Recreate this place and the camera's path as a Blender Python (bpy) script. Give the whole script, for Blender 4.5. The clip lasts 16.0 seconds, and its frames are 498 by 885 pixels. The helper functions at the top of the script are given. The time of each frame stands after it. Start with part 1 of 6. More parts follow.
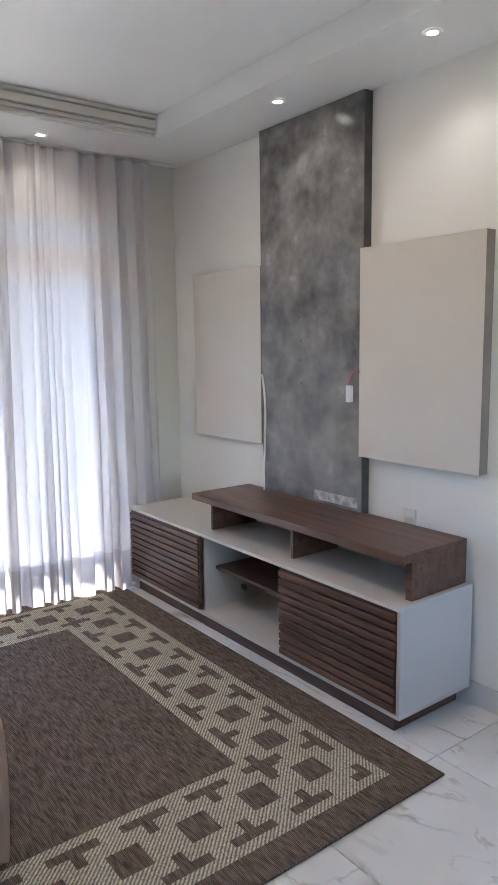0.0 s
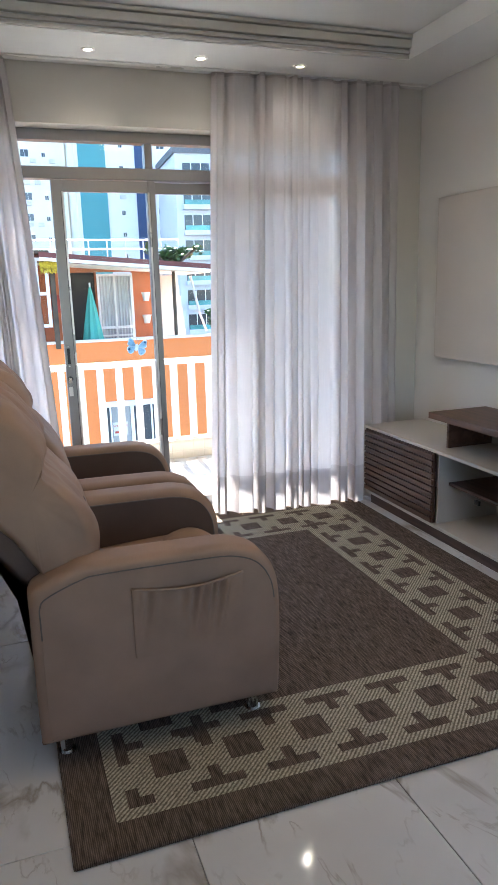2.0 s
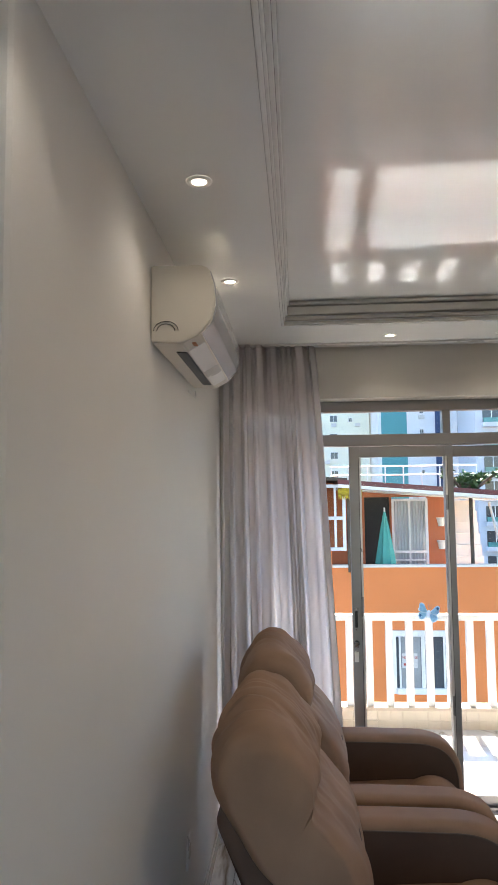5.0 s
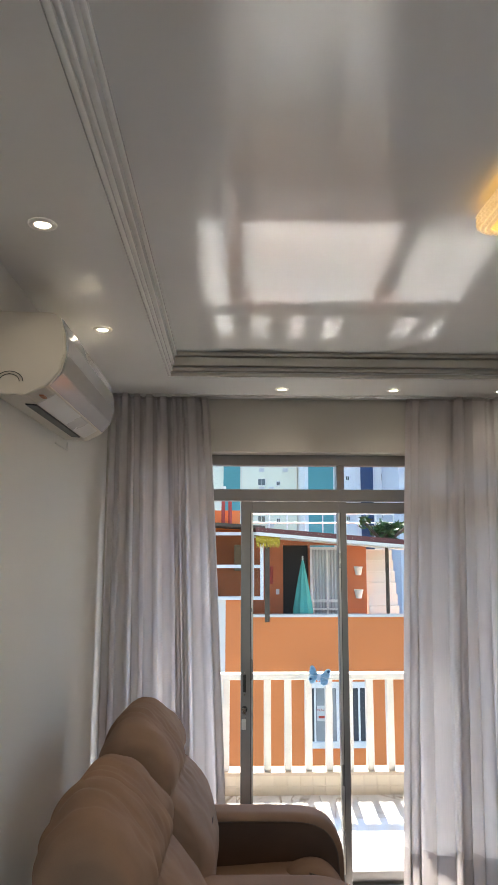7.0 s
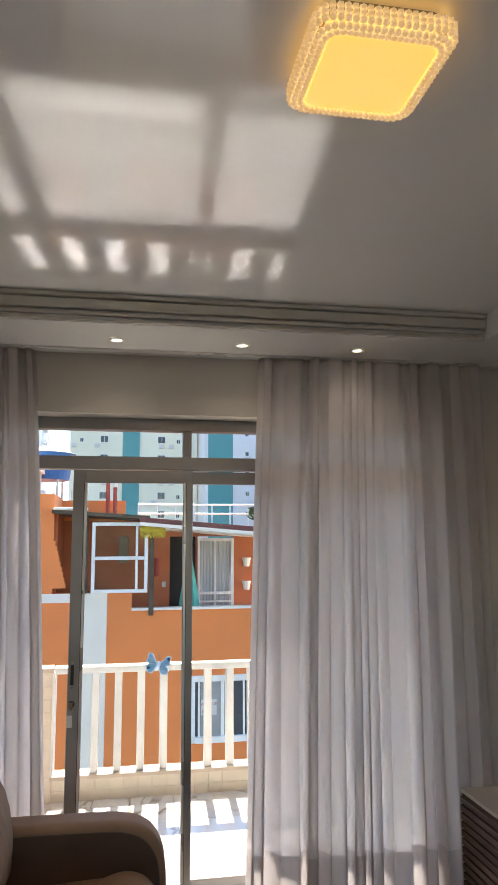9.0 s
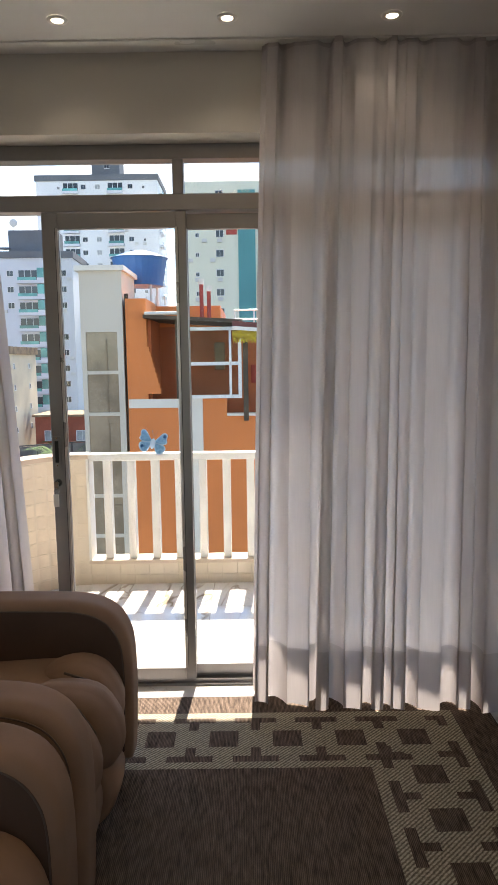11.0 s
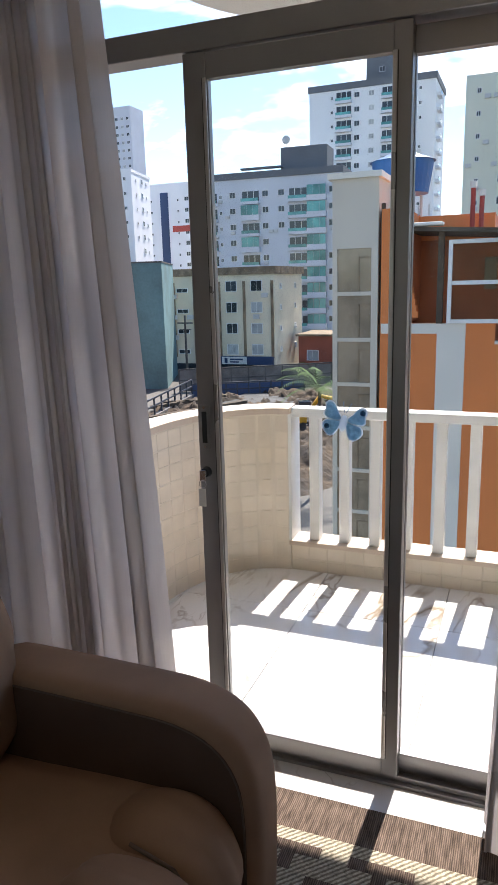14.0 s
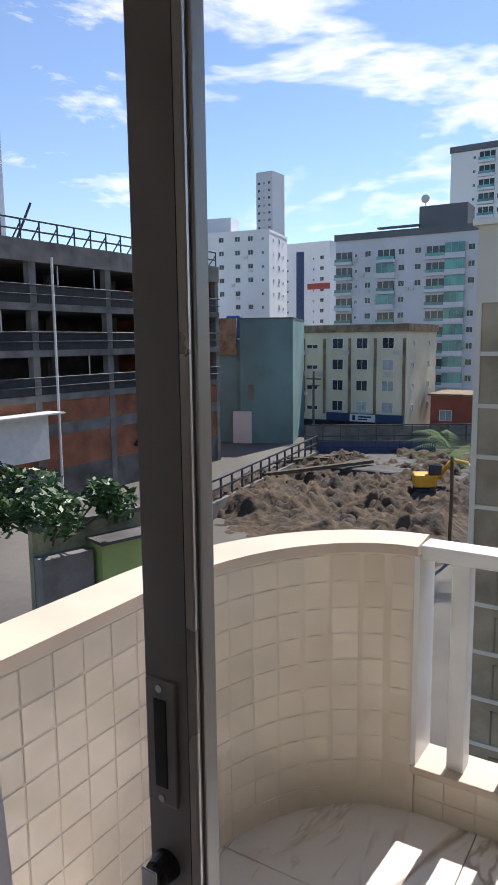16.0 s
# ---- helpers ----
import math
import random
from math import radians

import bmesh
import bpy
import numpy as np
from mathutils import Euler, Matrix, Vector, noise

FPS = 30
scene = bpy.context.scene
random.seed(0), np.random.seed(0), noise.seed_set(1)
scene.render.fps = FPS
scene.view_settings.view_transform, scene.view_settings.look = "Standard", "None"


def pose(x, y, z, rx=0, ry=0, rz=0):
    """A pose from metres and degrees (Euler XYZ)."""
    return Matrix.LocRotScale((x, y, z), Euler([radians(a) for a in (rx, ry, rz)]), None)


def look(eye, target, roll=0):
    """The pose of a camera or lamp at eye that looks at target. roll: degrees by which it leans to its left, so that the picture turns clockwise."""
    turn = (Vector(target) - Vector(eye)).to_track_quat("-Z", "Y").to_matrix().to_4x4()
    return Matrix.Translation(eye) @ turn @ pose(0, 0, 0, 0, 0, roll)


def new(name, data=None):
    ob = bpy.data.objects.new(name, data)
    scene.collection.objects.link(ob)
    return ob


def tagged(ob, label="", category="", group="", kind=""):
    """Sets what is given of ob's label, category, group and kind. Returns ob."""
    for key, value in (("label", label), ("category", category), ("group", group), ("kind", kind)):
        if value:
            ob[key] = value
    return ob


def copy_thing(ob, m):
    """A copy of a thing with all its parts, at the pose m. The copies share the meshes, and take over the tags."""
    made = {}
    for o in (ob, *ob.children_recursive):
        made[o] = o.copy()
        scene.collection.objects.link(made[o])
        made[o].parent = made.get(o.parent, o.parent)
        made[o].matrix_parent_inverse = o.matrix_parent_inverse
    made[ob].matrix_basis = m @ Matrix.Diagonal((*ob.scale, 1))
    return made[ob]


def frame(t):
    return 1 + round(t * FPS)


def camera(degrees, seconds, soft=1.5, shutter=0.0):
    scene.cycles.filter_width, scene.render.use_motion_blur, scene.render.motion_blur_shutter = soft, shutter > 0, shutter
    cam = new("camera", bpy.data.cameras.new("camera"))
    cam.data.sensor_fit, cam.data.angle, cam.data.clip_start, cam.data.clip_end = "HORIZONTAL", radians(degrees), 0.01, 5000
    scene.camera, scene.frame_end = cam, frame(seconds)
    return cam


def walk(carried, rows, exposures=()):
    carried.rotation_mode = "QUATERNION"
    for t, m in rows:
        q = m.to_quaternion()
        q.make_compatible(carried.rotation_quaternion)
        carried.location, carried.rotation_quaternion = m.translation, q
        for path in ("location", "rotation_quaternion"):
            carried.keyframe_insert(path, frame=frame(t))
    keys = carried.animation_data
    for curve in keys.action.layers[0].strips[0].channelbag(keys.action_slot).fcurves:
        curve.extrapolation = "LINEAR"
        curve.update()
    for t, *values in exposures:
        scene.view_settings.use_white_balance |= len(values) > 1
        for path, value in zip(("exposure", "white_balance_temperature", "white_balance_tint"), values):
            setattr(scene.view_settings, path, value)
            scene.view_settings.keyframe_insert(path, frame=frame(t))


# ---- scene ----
cam = camera(39.4, 16.0)
PATH = [
    (0, (0.664, -4.211, 1.55), (1.855, -2.63, 1.268), -0.8),
    (0.5, (0.61, -4.304, 1.545), (1.741, -2.691, 1.201), -1.1),
    (1, (0.55, -4.376, 1.525), (1.571, -2.702, 1.126), -1.2),
    (1.5, (0.428, -4.36, 1.499), (1.295, -2.61, 1.067), -1.4),
    (2, (0.398, -4.375, 1.481), (1.042, -2.535, 1.036), -1.6),
    (2.5, (0.377, -4.39, 1.489), (0.817, -2.495, 1.022), -1.6),
    (3, (0.353, -4.402, 1.494), (0.641, -2.481, 1.018), -1.5),
    (3.5, (0.347, -4.393, 1.52), (0.507, -2.455, 1.055), -1.6),
    (4, (0.363, -4.334, 1.598), (0.408, -2.365, 1.254), -1.7),
    (4.2, (0.374, -4.305, 1.646), (0.356, -2.315, 1.439), -1.5),
    (6.3, (0.592, -4.081, 1.829), (0.416, -2.112, 2.132), -0.2),
    (6.5, (0.607, -4.07, 1.833), (0.478, -2.097, 2.135), -0.1),
    (7, (0.671, -4.059, 1.844), (0.735, -2.081, 2.136), 0.1),
    (7.5, (0.709, -4.035, 1.845), (1.018, -2.08, 2.132), 0.0),
    (8, (0.763, -3.993, 1.811), (1.167, -2.057, 2.107), -0.0),
    (8.2, (0.787, -3.948, 1.794), (1.204, -2.015, 2.091), -0.1),
    (10.3, (1.48, -3.161, 1.567), (1.558, -1.163, 1.581), -0.9),
    (10.5, (1.509, -3.111, 1.532), (1.555, -1.113, 1.455), -1.0),
    (11, (1.624, -3.046, 1.473), (1.62, -1.06, 1.235), -0.8),
    (11.5, (1.752, -3.06, 1.441), (1.596, -1.098, 1.087), -1.0),
    (12, (1.809, -2.979, 1.404), (1.48, -1.063, 0.934), -1.1),
    (12.5, (1.808, -2.771, 1.414), (1.41, -0.888, 0.87), -1.3),
    (13, (1.787, -2.512, 1.436), (1.307, -0.65, 0.889), -1.6),
    (13.5, (1.756, -2.189, 1.482), (1.145, -0.353, 0.972), -1.6),
    (14, (1.651, -1.871, 1.498), (0.929, -0.061, 1.05), -1.6),
    (14.5, (1.558, -1.54, 1.49), (0.785, 0.262, 1.093), -1.1),
    (15, (1.466, -1.173, 1.501), (0.623, 0.608, 1.155), -1.0),
    (15.5, (1.317, -0.842, 1.503), (0.358, 0.883, 1.181), -0.8),
    (16, (1.203, -0.54, 1.483), (0.15, 1.135, 1.195), -0.6),
]
walk(cam, [(t, look(eye, target, roll)) for t, eye, target, roll in PATH],
     exposures=[(0, 3.5, 5750, 10), (1.0, 3.42, 5750, 10), (2.0, 2.9, 6050, 10), (2.6, 2.75, 6400, 11), (3.5, 2.65, 6500, 12), (4.2, 2.55, 6450, 12), (6.5, 2.25, 6600, 11), (8.0, 2.1, 6700, 12), (10.5, 1.8, 7150, 14), (12.5, 1.68, 7100, 14), (13.5, 1.35, 6800, 14), (14.5, 0.9, 6350, 15), (15.2, 0.55, 6450, 16), (16, 0.5, 6500, 16)])

# ---- world, sun and exposure ----
SUN_EL, SUN_AZ = radians(52), radians(3)   # azimuth from +y towards +x
world = bpy.data.worlds.new("world")
scene.world = world
world.use_nodes = True
wn = world.node_tree
sky = wn.nodes.new("ShaderNodeTexSky")
sky.sky_type = 'NISHITA'
sky.sun_disc = False
sky.sun_elevation, sky.sun_rotation = SUN_EL, SUN_AZ
sky.air_density, sky.dust_density, sky.ozone_density = 1.0, 0.1, 3.2
wn.links.new(sky.outputs[0], wn.nodes["Background"].inputs[0])
wn.nodes["Background"].inputs[1].default_value = 0.118
sun_data = bpy.data.lights.new("sun", 'SUN')
sun_data.energy, sun_data.angle, sun_data.color = 4.9, radians(0.53), (1.0, 0.95, 0.88)
sun = new("sun", sun_data)
sun.matrix_world = look((8, 40, 60), (8 - math.sin(SUN_AZ) * math.cos(SUN_EL), 40 - math.cos(SUN_AZ) * math.cos(SUN_EL), 60 - math.sin(SUN_EL)))


# area lamps added over the polished balcony tiles stand in for the sun they throw up through the door, onto the
# ceiling:
# four bands for the lit floor beside the sill, and one lamp for each lit strip between the shadows of the railing bars
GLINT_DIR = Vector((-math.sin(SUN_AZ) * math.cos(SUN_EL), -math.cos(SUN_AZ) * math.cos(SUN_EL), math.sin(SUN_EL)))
def glint_lamp(x0, x1, y0, y1, power, spread):
    """Added area lamp in place of the sun's beam off the floor between x0, x1 and y0, y1; power per square metre."""
    d = bpy.data.lights.new("glint_lamp", 'AREA')
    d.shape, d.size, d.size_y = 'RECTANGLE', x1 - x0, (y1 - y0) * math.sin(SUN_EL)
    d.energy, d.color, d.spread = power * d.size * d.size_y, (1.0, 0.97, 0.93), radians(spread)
    o = new("glint_lamp", d)
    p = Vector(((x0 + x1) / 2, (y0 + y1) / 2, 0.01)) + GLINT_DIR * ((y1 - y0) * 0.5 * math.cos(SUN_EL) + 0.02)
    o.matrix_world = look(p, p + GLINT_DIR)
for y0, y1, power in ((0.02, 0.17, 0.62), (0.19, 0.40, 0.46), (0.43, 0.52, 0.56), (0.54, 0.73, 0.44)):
    glint_lamp(0.35, 2.0, y0, y1, power, 1.8)
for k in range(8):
    glint_lamp(0.58 + 0.157 * k, 0.65 + 0.157 * k, 0.90, 1.20, 0.6, 0.8)


# ---- small tools ----
def part(name, bm, material, parent=None, label="", smooth=False):
    """Links a bmesh as one mesh object, under a thing or under a part."""
    me = bpy.data.meshes.new(name)
    bm.to_mesh(me)
    bm.free()
    for m in (material if isinstance(material, (list, tuple)) else [material]):
        me.materials.append(m)
    if smooth:
        me.polygons.foreach_set("use_smooth", [True] * len(me.polygons))
    ob = new(name, me)
    if parent:
        ob.parent = parent
    if label:
        tagged(ob, label)
    return ob


def thing(name, at, label, category, group="", kind=""):
    """An empty at a thing's base, to which its parts belong."""
    ob = new(name)
    ob.empty_display_size = 0.1
    ob.location = at
    return tagged(ob, label, category, group, kind)


def box(bm, x0, x1, y0, y1, z0, z1, bevel=0.0, seg=2, mat_index=0):
    made = bmesh.ops.create_cube(bm, size=1.0)["verts"]
    for v in made:
        v.co = ((x0 + x1) / 2 + v.co.x * (x1 - x0), (y0 + y1) / 2 + v.co.y * (y1 - y0), (z0 + z1) / 2 + v.co.z * (z1 - z0))
    faces = {f for v in made for f in v.link_faces}
    for f in faces:
        f.material_index = mat_index
    if bevel > 0:
        edges = list({e for v in made for e in v.link_edges})
        out = bmesh.ops.bevel(bm, geom=edges, offset=bevel, segments=seg, affect='EDGES', profile=0.5, clamp_overlap=True)
        for f in out["faces"]:
            f.material_index = mat_index
    return bm


def boxes(*specs, bevel=0.0, seg=2):
    bm = bmesh.new()
    for s in specs:
        box(bm, *s, bevel=bevel, seg=seg)
    return bm


def tube(bm, p, q, r0, r1=None, n=12, mat_index=0, caps=True):
    p, q = Vector(p), Vector(q)
    d = q - p
    m = Matrix.Translation((p + q) / 2) @ d.to_track_quat('Z', 'Y').to_matrix().to_4x4()
    out = bmesh.ops.create_cone(bm, cap_ends=caps, segments=n, radius1=r0, radius2=r0 if r1 is None else r1, depth=d.length, matrix=m)
    for v in out["verts"]:
        for f in v.link_faces:
            f.material_index = mat_index
    return bm


def sweep(bm, pts, r, n=8, mat_index=0):
    """A round cord through points."""
    pts = [Vector(p) for p in pts]
    rings = []
    for i, p in enumerate(pts):
        d = (pts[min(i + 1, len(pts) - 1)] - pts[max(i - 1, 0)]).normalized()
        a = d.orthogonal().normalized() if i == 0 else (rings[-1][1] - d * rings[-1][1].dot(d)).normalized()
        b = d.cross(a)
        rings.append(([bm.verts.new(p + r * (a * math.cos(k * math.tau / n) + b * math.sin(k * math.tau / n))) for k in range(n)], a))
    for (u, _), (w, _) in zip(rings, rings[1:]):
        for k in range(n):
            f = bm.faces.new((u[k], u[(k + 1) % n], w[(k + 1) % n], w[k]))
            f.material_index = mat_index
            f.smooth = True
    bm.faces.new(rings[0][0][::-1])
    bm.faces.new(rings[-1][0])
    return bm


def smooth_loop(pts, steps=6):
    """A closed Catmull-Rom curve through 2D points."""
    out, n = [], len(pts)
    for i in range(n):
        a, b, c, d = (Vector(pts[(i + k) % n]) for k in (-1, 0, 1, 2))
        for s in range(steps):
            t = s / steps
            out.append(0.5 * ((2 * b) + (c - a) * t + (2 * a - 5 * b + 4 * c - d) * t * t + (3 * b - a - 3 * c + d) * t ** 3))
    return out


def pillow(bm, loop, y0, y1, edge=0.05, rings=5, puff=0.0, mat_index=0, across=8):
    """A soft solid: a profile in x, z, carried from y0 to y1 with rounded rims. puff swells the middle."""
    cx = sum(p[0] for p in loop) / len(loop)
    cz = sum(p[1] for p in loop) / len(loop)
    size = max(max(abs(p[0] - cx), abs(p[1] - cz)) for p in loop)
    mids = [(y0 + edge + (y1 - y0 - 2 * edge) * k / across, 1 + puff * math.sin(math.pi * k / across)) for k in range(1, across)]
    allspans = [(y0 + edge * (1 - math.cos(math.pi / 2 * i / rings)), 1 - edge / size * (1 - math.sin(math.pi / 2 * i / rings))) for i in range(rings + 1)] + mids
    allspans += [(y1 - edge * (1 - math.cos(math.pi / 2 * i / rings)), 1 - edge / size * (1 - math.sin(math.pi / 2 * i / rings))) for i in range(rings, -1, -1)]
    loops = [[bm.verts.new((cx + (p[0] - cx) * s, y, cz + (p[1] - cz) * s)) for p in loop] for y, s in allspans]
    n = len(loop)
    for u, w in zip(loops, loops[1:]):
        for k in range(n):
            f = bm.faces.new((u[k], u[(k + 1) % n], w[(k + 1) % n], w[k]))
            f.smooth, f.material_index = True, mat_index
    for ring in (loops[0], loops[-1]):
        c = bm.verts.new((cx, ring[0].co.y, cz))
        for k in range(n):
            f = bm.faces.new((ring[k], ring[(k + 1) % n], c))
            f.smooth, f.material_index = True, mat_index
    bmesh.ops.recalc_face_normals(bm, faces=bm.faces)
    return bm


def sheet(name, material, parent, rows, label=""):
    """A grid of points, row by row, as one smooth mesh."""
    me = bpy.data.meshes.new(name)
    n = len(rows[0])
    verts = [p for r in rows for p in r]
    faces = [(i * n + j, i * n + j + 1, (i + 1) * n + j + 1, (i + 1) * n + j) for i in range(len(rows) - 1) for j in range(n - 1)]
    me.from_pydata(verts, [], faces)
    me.materials.append(material)
    me.polygons.foreach_set("use_smooth", [True] * len(me.polygons))
    ob = new(name, me)
    if parent:
        ob.parent = parent
    if label:
        tagged(ob, label)
    return ob


def crumple(bm, amp, scale, seed=0.0):
    """Small soft folds, as worn upholstery has."""
    bm.normal_update()
    for v in bm.verts:
        v.co += v.normal * amp * (noise.noise(v.co * scale + Vector((seed, 0, 0))) + 0.5 * noise.noise(v.co * scale * 2.3 + Vector((0, seed, 0))))
    return bm


# ---- materials ----
def mat(name, base, rough=0.5, metal=0.0, var=0.12, scale=3.0, fine=60.0, bump=0.1, dist=0.002, rvar=0.1, tint=None, per=0.0, stretch=(1, 1, 1)):
    """A plain surface with variation at two scales. tint: colour of the stains; per: change from object to object."""
    m = bpy.data.materials.new(name)
    m.use_nodes = True
    t = m.node_tree
    N, L = t.nodes.new, t.links.new
    b = t.nodes["Principled BSDF"]
    geo, mp = N("ShaderNodeNewGeometry"), N("ShaderNodeMapping")
    mp.inputs["Scale"].default_value = stretch
    L(geo.outputs["Position"], mp.inputs[0])
    big, small = N("ShaderNodeTexNoise"), N("ShaderNodeTexNoise")
    big.inputs["Scale"].default_value, big.inputs["Detail"].default_value = scale, 5
    small.inputs["Scale"].default_value, small.inputs["Detail"].default_value = fine, 3
    L(mp.outputs[0], big.inputs[0]), L(mp.outputs[0], small.inputs[0])
    ramp = N("ShaderNodeValToRGB")
    dark = tint or tuple(c * (1 - 2 * var) for c in base)
    ramp.color_ramp.elements[0].color, ramp.color_ramp.elements[0].position = (*dark, 1), 0.3
    ramp.color_ramp.elements[1].color, ramp.color_ramp.elements[1].position = (*(min(1, c * (1 + var * 0.6)) for c in base), 1), 0.68
    L(big.outputs[0], ramp.inputs[0])
    mix = N("ShaderNodeMix")
    mix.data_type, mix.blend_type = 'RGBA', 'MULTIPLY'
    mix.inputs[0].default_value = min(1.0, var * 2.5)
    L(ramp.outputs[0], mix.inputs[6])
    gr = N("ShaderNodeMapRange")
    gr.inputs[3].default_value, gr.inputs[4].default_value = 0.72, 1.2
    L(small.outputs[0], gr.inputs[0]), L(gr.outputs[0], mix.inputs[7])
    out = mix.outputs[2]
    if per:
        info, hsv, r2 = N("ShaderNodeObjectInfo"), N("ShaderNodeHueSaturation"), N("ShaderNodeMapRange")
        r2.inputs[3].default_value, r2.inputs[4].default_value = 1 - per, 1 + per
        L(info.outputs["Random"], r2.inputs[0]), L(r2.outputs[0], hsv.inputs["Value"]), L(out, hsv.inputs["Color"])
        out = hsv.outputs[0]
    L(out, b.inputs["Base Color"])
    rr = N("ShaderNodeMapRange")
    rr.inputs[3].default_value, rr.inputs[4].default_value = max(0.02, rough - rvar), min(1, rough + rvar)
    L(big.outputs[0], rr.inputs[0]), L(rr.outputs[0], b.inputs["Roughness"])
    b.inputs["Metallic"].default_value = metal
    if bump:
        bp = N("ShaderNodeBump")
        bp.inputs["Strength"].default_value, bp.inputs["Distance"].default_value = bump, dist
        L(small.outputs[0], bp.inputs["Height"]), L(bp.outputs[0], b.inputs["Normal"])
    return m


def marble(name, base, vein, rough, per_tile=True):
    """Polished porcelain with long branching veins."""
    m = bpy.data.materials.new(name)
    m.use_nodes = True
    t = m.node_tree
    N, L = t.nodes.new, t.links.new
    b = t.nodes["Principled BSDF"]
    geo, info, add = N("ShaderNodeNewGeometry"), N("ShaderNodeObjectInfo"), N("ShaderNodeVectorMath")
    off = N("ShaderNodeCombineXYZ")
    mul = N("ShaderNodeMath")
    mul.operation, mul.inputs[1].default_value = 'MULTIPLY', 37.0
    L(info.outputs["Random"], mul.inputs[0]), L(mul.outputs[0], off.inputs[2])
    L(geo.outputs["Position"], add.inputs[0]), L(off.outputs[0], add.inputs[1])
    rot = N("ShaderNodeMapping")
    rot.inputs["Rotation"].default_value = (0, 0, 0.6)
    rot.inputs["Scale"].default_value = (1.0, 0.45, 1)
    L(add.outputs[0], rot.inputs[0])
    veins = None
    for sc, width, strength, detail in ((1.0, 0.015, 0.95, 7), (2.4, 0.016, 0.65, 9), (6.0, 0.014, 0.4, 9)):
        n = N("ShaderNodeTexNoise")
        n.inputs["Scale"].default_value, n.inputs["Detail"].default_value, n.inputs["Distortion"].default_value = sc, detail, 0.5
        L(rot.outputs[0], n.inputs[0])
        s, a, r = N("ShaderNodeMath"), N("ShaderNodeMath"), N("ShaderNodeMapRange")
        s.operation, s.inputs[1].default_value = 'SUBTRACT', 0.5
        a.operation = 'ABSOLUTE'
        r.inputs[1].default_value, r.inputs[2].default_value = 0.0, width
        r.inputs[3].default_value, r.inputs[4].default_value = strength, 0.0
        L(n.outputs[0], s.inputs[0]), L(s.outputs[0], a.inputs[0]), L(a.outputs[0], r.inputs[0])
        # veins fade in and out
        g, gm, pr = N("ShaderNodeTexNoise"), N("ShaderNodeMapRange"), N("ShaderNodeMath")
        g.inputs["Scale"].default_value = sc * 1.3
        gm.inputs[1].default_value, gm.inputs[2].default_value = 0.45, 0.60
        pr.operation = 'MULTIPLY'
        L(add.outputs[0], g.inputs[0]), L(g.outputs[0], gm.inputs[0]), L(gm.outputs[0], pr.inputs[0]), L(r.outputs[0], pr.inputs[1])
        if veins is None:
            veins = pr.outputs[0]
        else:
            mx = N("ShaderNodeMath")
            mx.operation = 'MAXIMUM'
            L(veins, mx.inputs[0]), L(pr.outputs[0], mx.inputs[1])
            veins = mx.outputs[0]
    cloud, cr = N("ShaderNodeTexNoise"), N("ShaderNodeValToRGB")
    cloud.inputs["Scale"].default_value, cloud.inputs["Detail"].default_value = 1.6, 6
    L(add.outputs[0], cloud.inputs[0]), L(cloud.outputs[0], cr.inputs[0])
    cr.color_ramp.elements[0].color, cr.color_ramp.elements[0].position = (*(c * 0.86 for c in base), 1), 0.3
    cr.color_ramp.elements[1].color, cr.color_ramp.elements[1].position = (*base, 1), 0.6
    mix = N("ShaderNodeMix")
    mix.data_type = 'RGBA'
    mix.inputs[7].default_value = (*vein, 1)
    L(cr.outputs[0], mix.inputs[6]), L(veins, mix.inputs[0])
    L(mix.outputs[2], b.inputs["Base Color"])
    b.inputs["Roughness"].default_value = rough
    return m


def wood(name, dark, light, rough, along=1, scale=1.0):
    m = bpy.data.materials.new(name)
    m.use_nodes = True
    t = m.node_tree
    N, L = t.nodes.new, t.links.new
    b = t.nodes["Principled BSDF"]
    geo, mp, n, n2, ramp = N("ShaderNodeNewGeometry"), N("ShaderNodeMapping"), N("ShaderNodeTexNoise"), N("ShaderNodeTexNoise"), N("ShaderNodeValToRGB")
    sc = [26 * scale] * 3
    sc[along] = 1.6 * scale
    mp.inputs["Scale"].default_value = sc
    L(geo.outputs["Position"], mp.inputs[0]), L(mp.outputs[0], n.inputs[0]), L(mp.outputs[0], n2.inputs[0])
    n.inputs["Scale"].default_value, n.inputs["Detail"].default_value, n.inputs["Distortion"].default_value = 1.0, 6, 0.8
    n2.inputs["Scale"].default_value = 5
    ramp.color_ramp.elements[0].color, ramp.color_ramp.elements[0].position = (*dark, 1), 0.32
    ramp.color_ramp.elements[1].color, ramp.color_ramp.elements[1].position = (*light, 1), 0.68
    L(n.outputs[0], ramp.inputs[0]), L(ramp.outputs[0], b.inputs["Base Color"])
    bp = N("ShaderNodeBump")
    bp.inputs["Strength"].default_value, bp.inputs["Distance"].default_value = 0.15, 0.001
    L(n2.outputs[0], bp.inputs["Height"]), L(bp.outputs[0], b.inputs["Normal"])
    b.inputs["Roughness"].default_value = rough
    return m


